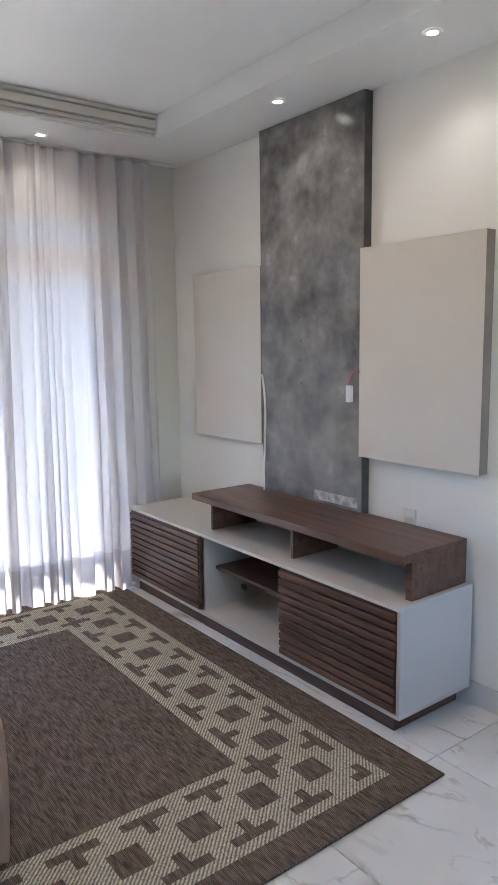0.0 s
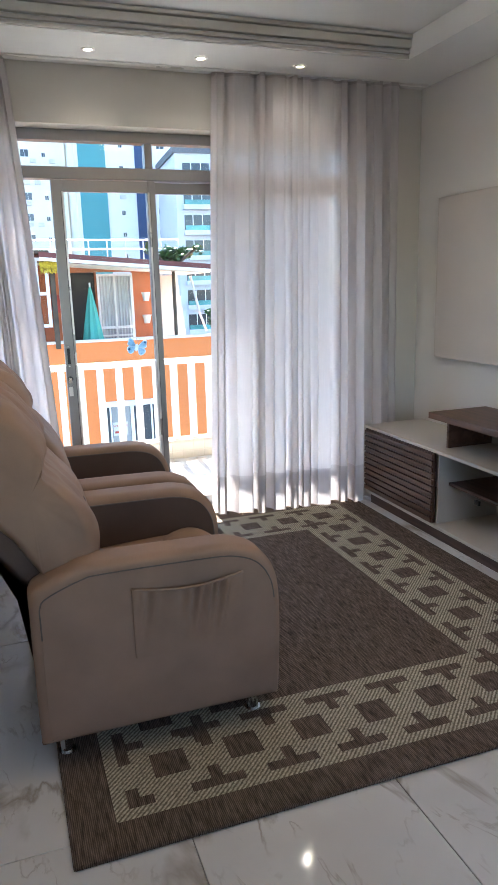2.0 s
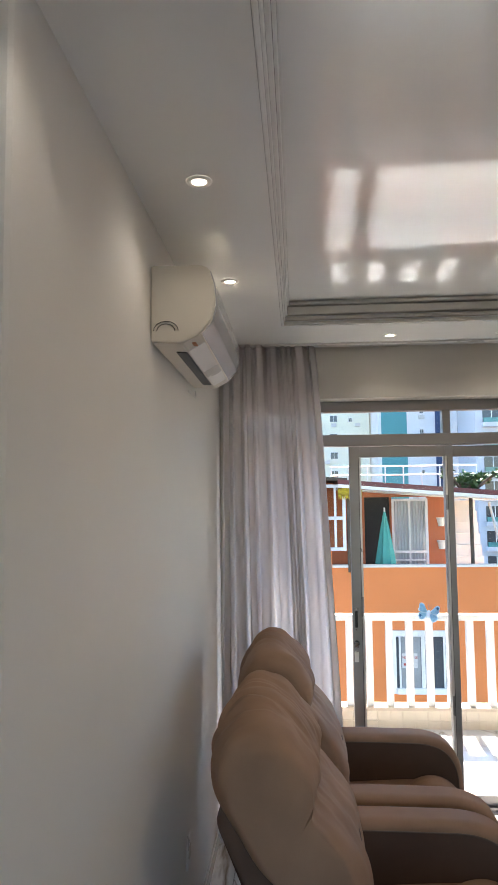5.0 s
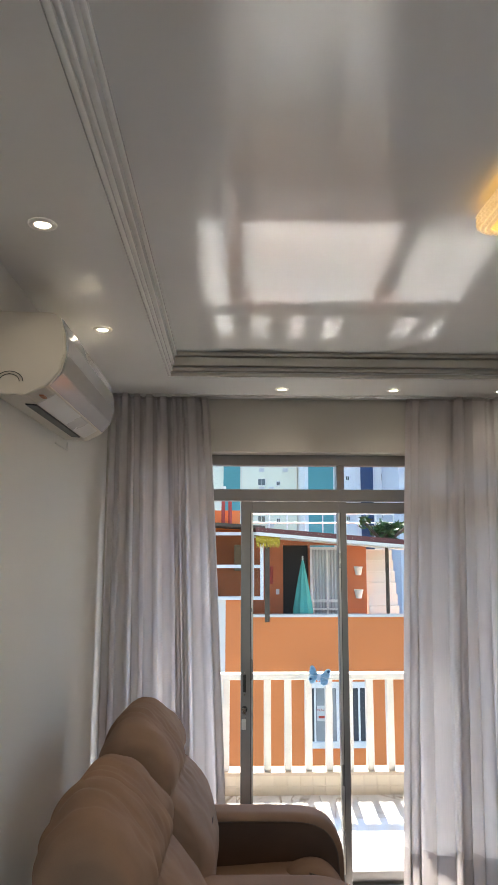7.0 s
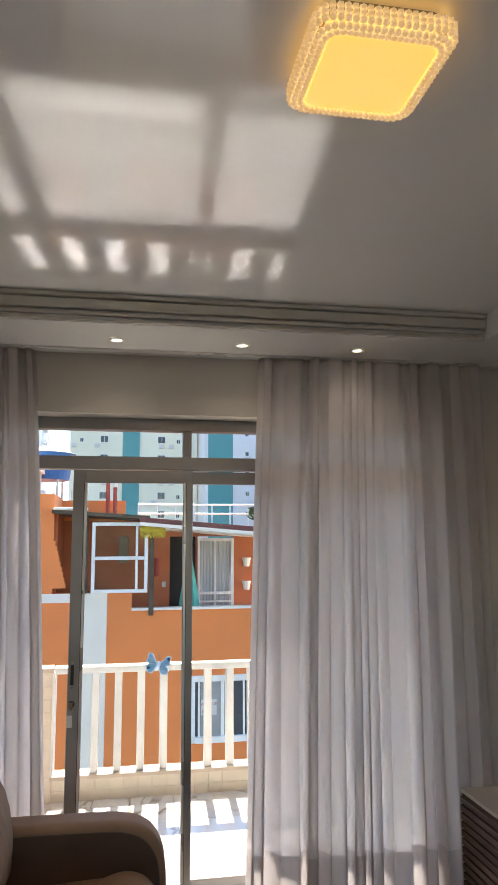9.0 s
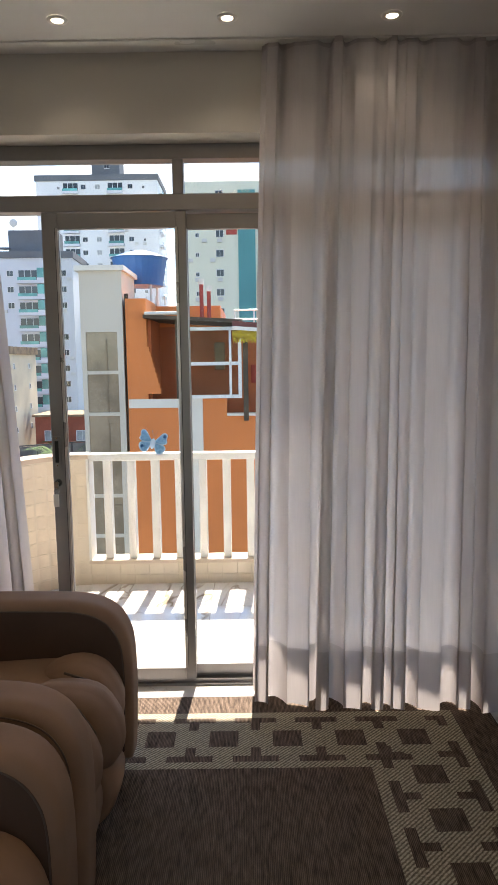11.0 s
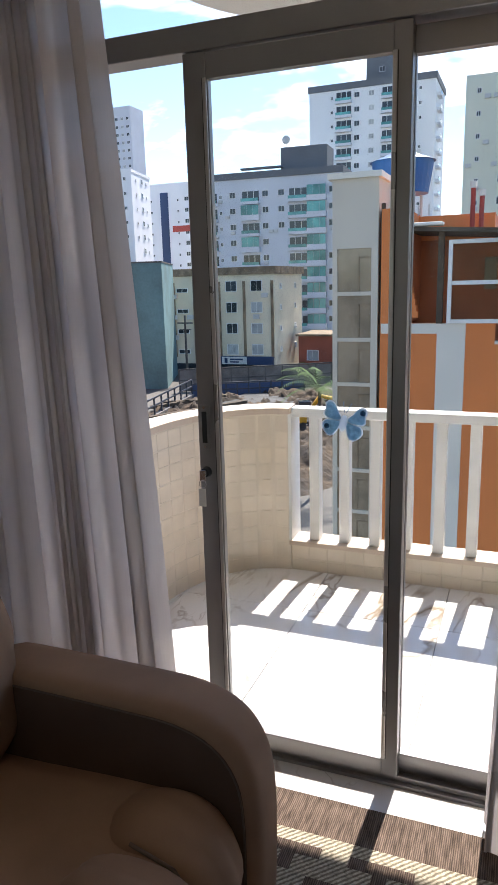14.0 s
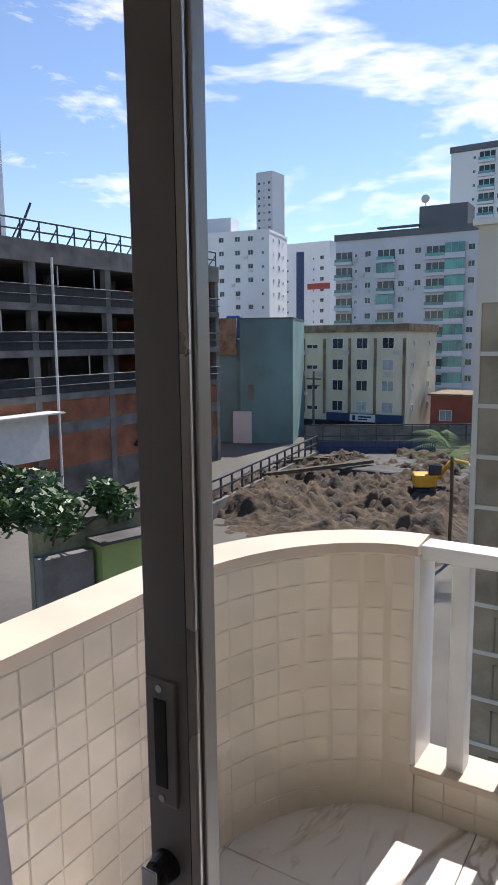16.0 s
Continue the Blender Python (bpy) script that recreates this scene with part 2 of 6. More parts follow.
def weave(name, base, dark, pitch, turn, strength=0.6, streak=(1, 1, 1)):
    """Flat-woven cloth: fine ribs of two tones, with a loose large mottling."""
    m = bpy.data.materials.new(name)
    m.use_nodes = True
    t = m.node_tree
    N, L = t.nodes.new, t.links.new
    b = t.nodes["Principled BSDF"]
    geo, mp, w, n, ramp, mix, bp = (N("ShaderNode" + k) for k in ("NewGeometry", "Mapping", "TexWave", "TexNoise", "ValToRGB", "Mix", "Bump"))
    mp.inputs["Rotation"].default_value = (0, 0, turn)
    L(geo.outputs["Position"], mp.inputs[0]), L(mp.outputs[0], w.inputs[0])
    st = N("ShaderNodeMapping")
    st.inputs["Scale"].default_value = streak
    L(geo.outputs["Position"], st.inputs[0]), L(st.outputs[0], n.inputs[0])
    w.inputs["Scale"].default_value, w.inputs["Distortion"].default_value, w.inputs["Detail"].default_value = 1 / pitch / 3.14, 1.5, 2
    w.inputs["Detail Scale"].default_value = 3
    n.inputs["Scale"].default_value, n.inputs["Detail"].default_value = 110, 8
    ramp.color_ramp.elements[0].color, ramp.color_ramp.elements[1].color = (*dark, 1), (*base, 1)
    ramp.color_ramp.elements[0].position, ramp.color_ramp.elements[1].position = 0.2, 0.75
    L(w.outputs[0], ramp.inputs[0])
    mix.data_type, mix.blend_type = 'RGBA', 'MULTIPLY'
    mix.inputs[0].default_value = strength
    L(ramp.outputs[0], mix.inputs[6])
    mr = N("ShaderNodeMapRange")
    mr.inputs[1].default_value, mr.inputs[2].default_value, mr.inputs[3].default_value, mr.inputs[4].default_value = 0.3, 0.7, 0.35, 1.45
    L(n.outputs[0], mr.inputs[0]), L(mr.outputs[0], mix.inputs[7]), L(mix.outputs[2], b.inputs["Base Color"])
    bp.inputs["Strength"].default_value, bp.inputs["Distance"].default_value = 0.5, 0.002
    L(w.outputs[0], bp.inputs["Height"]), L(bp.outputs[0], b.inputs["Normal"])
    b.inputs["Roughness"].default_value = 0.95
    b.inputs["Specular IOR Level"].default_value = 0.1
    return m


def glass(name, tint=(1, 1, 1), gloss=1.0):
    """A thin clear pane: what is behind shows through, with a faint reflection."""
    m = bpy.data.materials.new(name)
    m.use_nodes = True
    t = m.node_tree
    N, L = t.nodes.new, t.links.new
    t.nodes.remove(t.nodes["Principled BSDF"])
    tr, gl, fr, mx, mu = N("ShaderNodeBsdfTransparent"), N("ShaderNodeBsdfGlossy"), N("ShaderNodeFresnel"), N("ShaderNodeMixShader"), N("ShaderNodeMath")
    tr.inputs[0].default_value = (*tint, 1)
    gl.inputs["Roughness"].default_value = 0.02
    fr.inputs[0].default_value = 1.45
    mu.operation, mu.inputs[1].default_value = 'MULTIPLY', gloss
    L(fr.outputs[0], mu.inputs[0]), L(mu.outputs[0], mx.inputs[0]), L(tr.outputs[0], mx.inputs[1]), L(gl.outputs[0], mx.inputs[2])
    L(mx.outputs[0], t.nodes["Material Output"].inputs[0])
    return m


def voile(name, base, see, through_light, weave_scale=900):
    """Thin curtain cloth: part open weave, part cloth that light passes."""
    m = bpy.data.materials.new(name)
    m.use_nodes = True
    t = m.node_tree
    N, L = t.nodes.new, t.links.new
    t.nodes.remove(t.nodes["Principled BSDF"])
    d, tl, tr, m1, m2 = N("ShaderNodeBsdfDiffuse"), N("ShaderNodeBsdfTranslucent"), N("ShaderNodeBsdfTransparent"), N("ShaderNodeMixShader"), N("ShaderNodeMixShader")
    geo, n, ramp, mp = N("ShaderNodeNewGeometry"), N("ShaderNodeTexNoise"), N("ShaderNodeValToRGB"), N("ShaderNodeMapping")
    mp.inputs["Scale"].default_value = (1, 1, 0.06)
    L(geo.outputs["Position"], mp.inputs[0]), L(mp.outputs[0], n.inputs[0])
    n.inputs["Scale"].default_value, n.inputs["Detail"].default_value = 160, 4
    ramp.color_ramp.elements[0].color, ramp.color_ramp.elements[1].color = (*(c * 0.9 for c in base), 1), (*base, 1)
    L(n.outputs[0], ramp.inputs[0]), L(ramp.outputs[0], d.inputs[0]), L(ramp.outputs[0], tl.inputs[0])
    m1.inputs[0].default_value, m2.inputs[0].default_value = through_light, see
    L(d.outputs[0], m1.inputs[1]), L(tl.outputs[0], m1.inputs[2]), L(m1.outputs[0], m2.inputs[1]), L(tr.outputs[0], m2.inputs[2])
    L(m2.outputs[0], t.nodes["Material Output"].inputs[0])
    return m


def glow(name, colour, strength):
    m = bpy.data.materials.new(name)
    m.use_nodes = True
    b = m.node_tree.nodes["Principled BSDF"]
    b.inputs["Base Color"].default_value = (0.8, 0.8, 0.8, 1)
    b.inputs["Emission Color"].default_value, b.inputs["Emission Strength"].default_value = (*colour, 1), strength
    return m


M_WALL = mat("wall_paint", (0.78, 0.76, 0.72), 0.55, var=0.02, scale=1.2, fine=220, bump=0.08, dist=0.001)
M_GREIGE = mat("greige_paint_and_rail_shade", (0.60, 0.57, 0.51), 0.6, var=0.02, scale=1.2, fine=220, bump=0.08, dist=0.001)
M_CEIL = mat("ceiling_paint", (0.82, 0.82, 0.80), 0.13, var=0.02, scale=0.8, fine=14, bump=0.03, dist=0.001, rvar=0.03)
M_TILE = marble("porcelain_tile", (0.70, 0.68, 0.65), (0.22, 0.165, 0.11), 0.07)
M_GROUT = mat("grout", (0.45, 0.43, 0.40), 0.9, var=0.1)
M_ALU = mat("aluminium_frame", (0.30, 0.29, 0.285), 0.38, metal=0.55, var=0.06, scale=4, fine=300, bump=0.05, dist=0.0005)
M_BEAD = mat("lit_edge_bead", (0.58, 0.56, 0.54), 0.3, metal=0.6, var=0.05, scale=4, fine=300, bump=0.04, dist=0.0005)
M_SEAL = mat("rubber_seal", (0.03, 0.03, 0.03), 0.6)
M_GLASS = glass("window_glass", (0.97, 0.985, 0.98), 0.12)
M_GLASS_F = glass("terrace_glass", (0.9, 0.92, 0.9), 0.15)
M_TILE_OUT = marble("porcelain_tile_outside", (0.84, 0.82, 0.79), (0.24, 0.17, 0.10), 0.10)
M_VOILE = voile("voile_curtain", (0.70, 0.66, 0.65), 0.022, 0.44)
M_HEM = voile("voile_hem", (0.58, 0.54, 0.53), 0.0, 0.26)
M_SLAB = mat("burnt_cement", (0.235, 0.222, 0.208), 0.24, var=0.26, scale=6.0, fine=24, bump=0.06, rvar=0.1, tint=(0.085, 0.083, 0.08))
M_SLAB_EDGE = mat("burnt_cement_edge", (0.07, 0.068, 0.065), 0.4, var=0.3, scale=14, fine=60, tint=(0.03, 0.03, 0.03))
M_PANEL = mat("matt_offwhite_board", (0.60, 0.555, 0.505), 0.5, var=0.02, fine=240, bump=0.03)
M_LACQ = mat("offwhite_lacquer", (0.55, 0.51, 0.46), 0.42, var=0.025, fine=240, bump=0.03)
M_WALNUT = wood("walnut", (0.060, 0.028, 0.018), (0.15, 0.075, 0.048), 0.4, 1)
M_WALNUT_D = wood("walnut_dark", (0.045, 0.022, 0.015), (0.10, 0.05, 0.034), 0.45, 1)
M_DARK = mat("unlit_doorway", (0.02, 0.018, 0.016), 0.8)
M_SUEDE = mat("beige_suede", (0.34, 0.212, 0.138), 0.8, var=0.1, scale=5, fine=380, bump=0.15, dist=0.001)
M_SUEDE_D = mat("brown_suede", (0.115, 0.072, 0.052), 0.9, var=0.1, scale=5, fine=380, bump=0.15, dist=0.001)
M_PIPING = mat("piping_cord", (0.16, 0.12, 0.095), 0.8)
M_CHROME = mat("chrome", (0.7, 0.7, 0.7), 0.15, metal=1.0, var=0.03, bump=0)
M_RUG_D = weave("rug_brown", (0.185, 0.137, 0.105), (0.082, 0.061, 0.048), 0.0055, 0.0, 0.85, (1.0, 0.16, 1.0))
M_RUG_L = weave("rug_cream", (0.50, 0.45, 0.34), (0.20, 0.17, 0.12), 0.012, 0.79)
M_PLASTIC = mat("white_plastic", (0.72, 0.71, 0.68), 0.3, var=0.02, fine=300, bump=0.0)
M_PLASTIC_Y = mat("aged_plastic", (0.62, 0.58, 0.50), 0.35, var=0.04, fine=300, bump=0.0)
M_SILVER = mat("glossy_silver_front", (0.62, 0.63, 0.65), 0.12, metal=0.3, var=0.02, bump=0.0)
M_BLACK = mat("black_plastic", (0.015, 0.015, 0.015), 0.4)
M_BTILE = mat("ceramic_wall_tile", (0.75, 0.66, 0.53), 0.12, var=0.04, scale=9, fine=40, bump=0.06, per=0.03)
M_BGROUT = mat("tile_grout", (0.71, 0.63, 0.51), 0.9, var=0.08)
M_STONE = mat("cream_coping", (0.60, 0.49, 0.385), 0.55, var=0.05, scale=5, fine=90)
M_WRAIL = mat("white_rail_paint", (0.80, 0.80, 0.77), 0.4, var=0.06, scale=6, fine=120, bump=0.1)
M_SPOT = glow("downlight_lamp", (1.0, 0.86, 0.66), 5.0)
M_LED = glow("warm_diffuser", (1.0, 0.48, 0.05), 0.30)
M_CRYSTAL = glow("lit_crystal_rim", (1.0, 0.60, 0.2), 0.12)

# ---- the room ----
SOF, CEIL = 2.668, 2.79           # lowered rim, raised field
XW, XE, YN, YS = 0.0, 3.12, -0.17, -6.2
XF = -1.6                         # wall of the passage beyond the corner
COVE = (0.380, 2.69, -0.685, -4.9)

floor = part("floor", boxes((XF - 0.2, XE + 0.2, YS - 0.2, -0.16, -0.12, -0.012)), M_GROUT)
tagged(floor, "polished white porcelain floor with brown veins", "floor", kind="structure")

wall = part("wall_east", boxes((XE, XE + 0.15, YS - 0.15, 0.05, -0.1, CEIL + 0.1)), M_WALL)
tagged(wall, "smooth off-white wall behind the television unit", "wall", kind="structure")
wall = part("wall_west", boxes((XW - 0.15, XW, -3.17, 0.05, -0.1, CEIL + 0.1), bevel=0.018), M_WALL)
tagged(wall, "smooth off-white side wall", "wall", kind="structure")
wall = part("wall_passage", boxes((XF - 0.15, XF, YS - 0.15, -3.2, -0.1, CEIL + 0.1), (XF, XW - 0.14, -3.165, -3.02, -0.1, CEIL + 0.1)), M_WALL)
tagged(wall, "plain off-white wall closing the passage", "wall", kind="structure")
wall = part("wall_south", boxes((XF, 0.6, YS - 0.15, YS, -0.1, CEIL + 0.1), (2.6, XE, YS - 0.15, YS, -0.1, CEIL + 0.1), (0.6, 2.6, YS - 0.15, YS, -0.1, 0.9), (0.6, 2.6, YS - 0.15, YS, 2.2, CEIL + 0.1)), M_WALL)
tagged(wall, "plain off-white wall closing the room", "wall", kind="structure")
# added warm fill lamp; the opening it stands in is unseen and assumed
d = bpy.data.lights.new("south_fill", 'AREA')
d.shape, d.size, d.size_y, d.energy, d.color = 'RECTANGLE', 2.0, 1.3, 0.55, (1.0, 0.93, 0.85)
o = new("south_fill", d)
o.matrix_world = look((1.6, YS - 0.08, 1.55), (1.6, 0, 1.35))
# window wall: piers beside the opening and the lintel over it
OX0, OX1, OTOP = 0.10, 2.72, 2.365
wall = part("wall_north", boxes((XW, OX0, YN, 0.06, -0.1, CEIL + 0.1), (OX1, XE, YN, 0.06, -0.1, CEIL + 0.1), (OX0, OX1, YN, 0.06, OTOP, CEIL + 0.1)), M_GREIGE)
tagged(wall, "greige wall over and beside the balcony door", "wall", kind="structure")

# ceiling: raised field with a lowered rim and a stepped plaster cornice
c0, c1, c2, c3 = COVE
bm = boxes((XF, XE, YS, YN, CEIL, CEIL + 0.12),
           (XF, c0, YS, YN, SOF, CEIL - 0.002), (c1, XE, YS, YN, SOF, CEIL - 0.002),
           (c0, c1, c2, YN, SOF, CEIL - 0.002), (c0, c1, YS, c3, SOF, CEIL - 0.002))
ceiling = part("ceiling", bm, M_CEIL)
tagged(ceiling, "white plaster ceiling with a lowered rim", "ceiling", kind="structure")
def cornice_rail(axis, a, b, at, into):
    """Steps of the moulding along one side; into: the way it steps into the field."""
    bm = bmesh.new()
    for z0, z1, out in ((SOF + 0.002, SOF + 0.020, 0.014), (SOF + 0.027, SOF + 0.045, 0.022), (SOF + 0.052, SOF + 0.094, 0.034), (SOF + 0.100, CEIL - 0.003, 0.044)):
        u, w = sorted((at, at + into * out))
        box(bm, *((u, w, a, b) if axis == 'y' else (a, b, u, w)), z0, z1, bevel=0.004, seg=2)
    return bm
# x rails take greige: the shade of their face is put into the colour
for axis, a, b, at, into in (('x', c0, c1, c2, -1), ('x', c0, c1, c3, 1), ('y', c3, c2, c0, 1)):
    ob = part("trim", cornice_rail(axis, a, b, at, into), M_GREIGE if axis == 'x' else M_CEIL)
    tagged(ob, "stepped white plaster cornice round the ceiling field", "cornice", kind="structure")

# baseboards of the same porcelain
for spec in ((XE - 0.012, XE, YS, YN, 0.0, 0.10), (XW, XW + 0.012, -3.15, YN, 0.0, 0.07)):
    ob = part("baseboard", boxes(spec, bevel=0.002), M_TILE)
    tagged(ob, "porcelain baseboard along the wall", "baseboard", kind="structure")


# ---- balcony door: transom over a sliding door ----
door = thing("window_1", (1.4, 0, 0), "grey aluminium sliding balcony door under a glazed transom", "sliding door", kind="structure")
door_at = Matrix.Translation((-1.4, 0, 0))
def dpart(name, bm, m, label="", parent=None):
    bmesh.ops.transform(bm, matrix=door_at, verts=bm.verts)
    return part(name, bm, m, parent or door, label)
FY0, FY1 = -0.035, 0.045
dpart("frame_head", boxes((OX0, OX1, FY0, FY1, 2.305, OTOP), bevel=0.003), M_ALU)
dpart("frame_rail", boxes((OX0, OX1, FY0, FY1, 2.098, 2.165), bevel=0.003), M_ALU)
dpart("frame_jamb", boxes((OX0, OX0 + 0.05, FY0, FY1, 0.0, 2.305), bevel=0.003), M_ALU)
dpart("frame_jamb", boxes((OX1 - 0.05, OX1, FY0, FY1, 0.0, 2.305), bevel=0.003), M_ALU)
dpart("transom_post", boxes((1.312, 1.358, FY0 + 0.004, FY1 - 0.004, 2.165, 2.305), bevel=0.003), M_ALU)
dpart("track", boxes((OX0, OX1, FY0 - 0.005, FY1 + 0.02, 0.0, 0.014), (OX0, OX1, -0.022, -0.014, 0.014, 0.030), (OX0, OX1, 0.020, 0.028, 0.014, 0.030)), M_ALU)
for a, b in ((OX0 + 0.05, 1.312), (1.358, OX1 - 0.05)):
    g = dpart("pane", boxes((a, b, 0.003, 0.009, 2.165, 2.305)), M_GLASS)
    g.visible_shadow = False
def leaf(x0, x1, y, style0, style1):
    """One sliding leaf: two stiles, two rails and its pane."""
    dpart("stile", boxes((x0, x0 + style0, y - 0.016, y + 0.016, 0.03, 2.094), (x0 + style0 - 0.012, x0 + style0 + 0.004, y - 0.011, y + 0.011, 0.09, 2.03), bevel=0.002), M_ALU)
    dpart("stile", boxes((x1 - style1, x1, y - 0.016, y + 0.016, 0.03, 2.094), (x1 - style1 - 0.004, x1 - style1 + 0.012, y - 0.011, y + 0.011, 0.09, 2.03), bevel=0.002), M_ALU)
    for a in (x0 + style0, x1 - style1):
        s = 1 if a < (x0 + x1) / 2 else -1
        # bead metal lightened: the stile's lit edge is put into its colour
        dpart("glazing_bead", boxes((min(a - s * 0.009, a + s * 0.002), max(a - s * 0.009, a + s * 0.002), y - 0.0205, y - 0.0155, 0.09, 2.03), bevel=0.001, seg=1), M_BEAD)
        dpart("seal", boxes((min(a - s * 0.012, a - s * 0.0095), max(a - s * 0.012, a - s * 0.0095), y - 0.0172, y - 0.0155, 0.09, 2.03)), M_SEAL)
    dpart("rail", boxes((x0 + style0, x1 - style1, y - 0.014, y + 0.014, 2.028, 2.092), bevel=0.002), M_ALU)
    dpart("rail", boxes((x0 + style0, x1 - style1, y - 0.014, y + 0.014, 0.03, 0.085), bevel=0.002), M_ALU)
    g = dpart("pane", boxes((x0 + style0, x1 - style1, y - 0.003, y + 0.003, 0.085, 2.028)), M_GLASS)
    g.visible_shadow = False
leaf(0.757, 1.365, -0.018, 0.066, 0.045)
leaf(1.318, 2.00, 0.024, 0.045, 0.05)
leaf(1.97, 2.67, -0.018, 0.05, 0.06)
# flush pull, cylinder and key with its tag
bm = boxes((0.760, 0.798, -0.038, -0.034, 1.015, 1.150), bevel=0.002)
pull = dpart("pull_plate", bm, M_ALU, "dark flush pull plate")
bm = boxes((0.771, 0.787, -0.0395, -0.0375, 1.035, 1.130), bevel=0.0015)
dpart("pull_recess", bm, M_BLACK)
bm = bmesh.new()
for z in (1.023, 1.142):
    tube(bm, (0.779, -0.0375, z), (0.779, -0.040, z), 0.004, n=10)
dpart("screw", bm, M_CHROME)
bm = tube(bmesh.new(), (0.779, -0.033, 0.945), (0.779, -0.052, 0.945), 0.017, 0.014, n=20)
tube(bm, (0.779, -0.052, 0.945), (0.779, -0.058, 0.945), 0.009, n=12)
dpart("lock_cylinder", bm, M_BLACK)
key = thing("key_ring", (0.776, -0.060, 0.925), "steel key with a clear plastic tag hanging in the door lock", "key")
bm = boxes((-0.010, 0.010, 0.000, 0.002, -0.004, 0.030), bevel=0.0008)
part("key", bm, M_CHROME, key)
bm = sweep(bmesh.new(), [(0.012 * math.cos(a), -0.001, -0.012 + 0.012 * math.sin(a)) for a in [k * math.tau / 16 for k in range(17)]], 0.001, 6)
part("ring", bm, M_CHROME, key)
bm = boxes((-0.014, 0.010, -0.004, 0.000, -0.082, -0.026), bevel=0.002)
part("tag", bm, M_PLASTIC, key, "clear and white plastic key tag")


# ---- balcony ----
PX, PEX, PEY, PTOP = 0.10, 0.56, 1.43, 0.872     # side line, end and front line, top of the parapet
def parapet_line():
    """Inner line of the parapet in plan: straight from the house, then round the corner."""
    pts = [(PX, 0.06 + 0.72 * k / 6) for k in range(7)]
    cx, cy, rx, ry = PEX, 0.78, PEX - PX, PEY - 0.78
    for k in range(1, 13):
        a = math.pi - (math.pi / 2) * k / 12
        pts.append((cx + rx * math.cos(a), cy + ry * math.sin(a)))
    return pts
PL = parapet_line()
PTH, BX1 = 0.13, 4.2
def offset_line(pts, d):
    out = []
    for i, p in enumerate(pts):
        a, b = pts[max(i - 1, 0)], pts[min(i + 1, len(pts) - 1)]
        t = Vector((b[0] - a[0], b[1] - a[1])).normalized()
        out.append((p[0] - t.y * d, p[1] + t.x * d))
    return out
PO = offset_line(PL, PTH)
def wall_strip(inner, outer, z0, z1):
    bm = bmesh.new()
    ring = []
    for (ax, ay), (bx, by) in zip(inner, outer):
        ring.append([bm.verts.new(c) for c in ((ax, ay, z0), (ax, ay, z1), (bx, by, z1), (bx, by, z0))])
    for u, w in zip(ring, ring[1:]):
        for k in range(4):
            bm.faces.new((u[k], w[k], w[(k + 1) % 4], u[(k + 1) % 4]))
    bm.faces.new(ring[0])
    bm.faces.new(ring[-1][::-1])
    bmesh.ops.recalc_face_normals(bm, faces=bm.faces)
    return bm
parapet = part("parapet", wall_strip(offset_line(PL, -0.0015), PO, -0.3, PTOP - 0.03), M_BGROUT)
tagged(parapet, "curved balcony parapet faced with small cream ceramic tiles", "parapet", kind="structure")
part("coping", wall_strip(offset_line(PL, -0.008), offset_line(PL, PTH + 0.012), PTOP - 0.03, PTOP), M_STONE, parapet, "smooth cream painted coping")
# low upstand under the rail
upstand = part("upstand", boxes((PEX, BX1, PEY + 0.008, PEY + 0.13, -0.3, 0.142)), M_BGROUT)
tagged(upstand, "low tiled upstand under the balcony railing", "parapet", kind="structure")
part("coping", boxes((PEX - 0.008, BX1, PEY - 0.015, PEY + 0.14, 0.142, 0.168), bevel=0.004), M_STONE, upstand)
# the free end of the parapet beside the railing
bm = boxes((PEX - 0.008, PEX + 0.008, PEY - 0.008, PEY + 0.14, 0.165, PTOP - 0.03))
part("end_face", bm, M_WRAIL, parapet)

railing = thing("balcony_railing", (0.57, PEY + 0.06, 0.168), "white painted balcony railing with flat upright bars", "railing", kind="structure")
rail_at = Matrix.Translation((-0.57, -PEY - 0.06, -0.168))
bm = boxes((PEX, BX1, PEY + 0.015, PEY + 0.105, 0.825, 0.872), bevel=0.006)
bmesh.ops.transform(bm, matrix=rail_at, verts=bm.verts)
part("handrail", bm, M_WRAIL, railing)
bm = boxes((-0.026, 0.026, -0.035, 0.035, 0, 0.66), bevel=0.004)
bar = part("bar", bm, M_WRAIL, railing)
bar.location = (0.11, 0, 0)
k = 1
while 0.68 + 0.157 * k < BX1:
    o = bpy.data.objects.new("bar", bar.data)
    scene.collection.objects.link(o)
    o.parent, o.location = railing, (0.11 + 0.157 * k, 0, 0)
    k += 1

bfloor = part("balcony_floor", boxes((-0.2, BX1, -0.16, 1.62, -0.3, -0.012)), M_GROUT)
tagged(bfloor, "polished white porcelain balcony floor in full sun", "floor", kind="structure")
# slab of the balcony above, with the same rounded corner
OUTL = offset_line(PL, 0.0)
bm = bmesh.new()
lo = [(-0.2, 0.06)] + [(x - 0.05, y * 1.26) for x, y in OUTL] + [(BX1, OUTL[-1][1] * 1.26), (BX1, 0.06)]
lo = [p for p in lo if p[1] >= 0.055]
va, vb = [bm.verts.new((x, y, 2.78)) for x, y in lo], [bm.verts.new((x, y, 2.98)) for x, y in lo]
bm.faces.new(va[::-1]), bm.faces.new(vb)
for i in range(len(lo)):
    j = (i + 1) % len(lo)
    bm.faces.new((va[i], va[j], vb[j], vb[i]))
bmesh.ops.recalc_face_normals(bm, faces=bm.faces)
slab_up = part("balcony_slab", bm, M_CEIL)
tagged(slab_up, "white underside of the balcony above", "balcony slab", kind="structure")
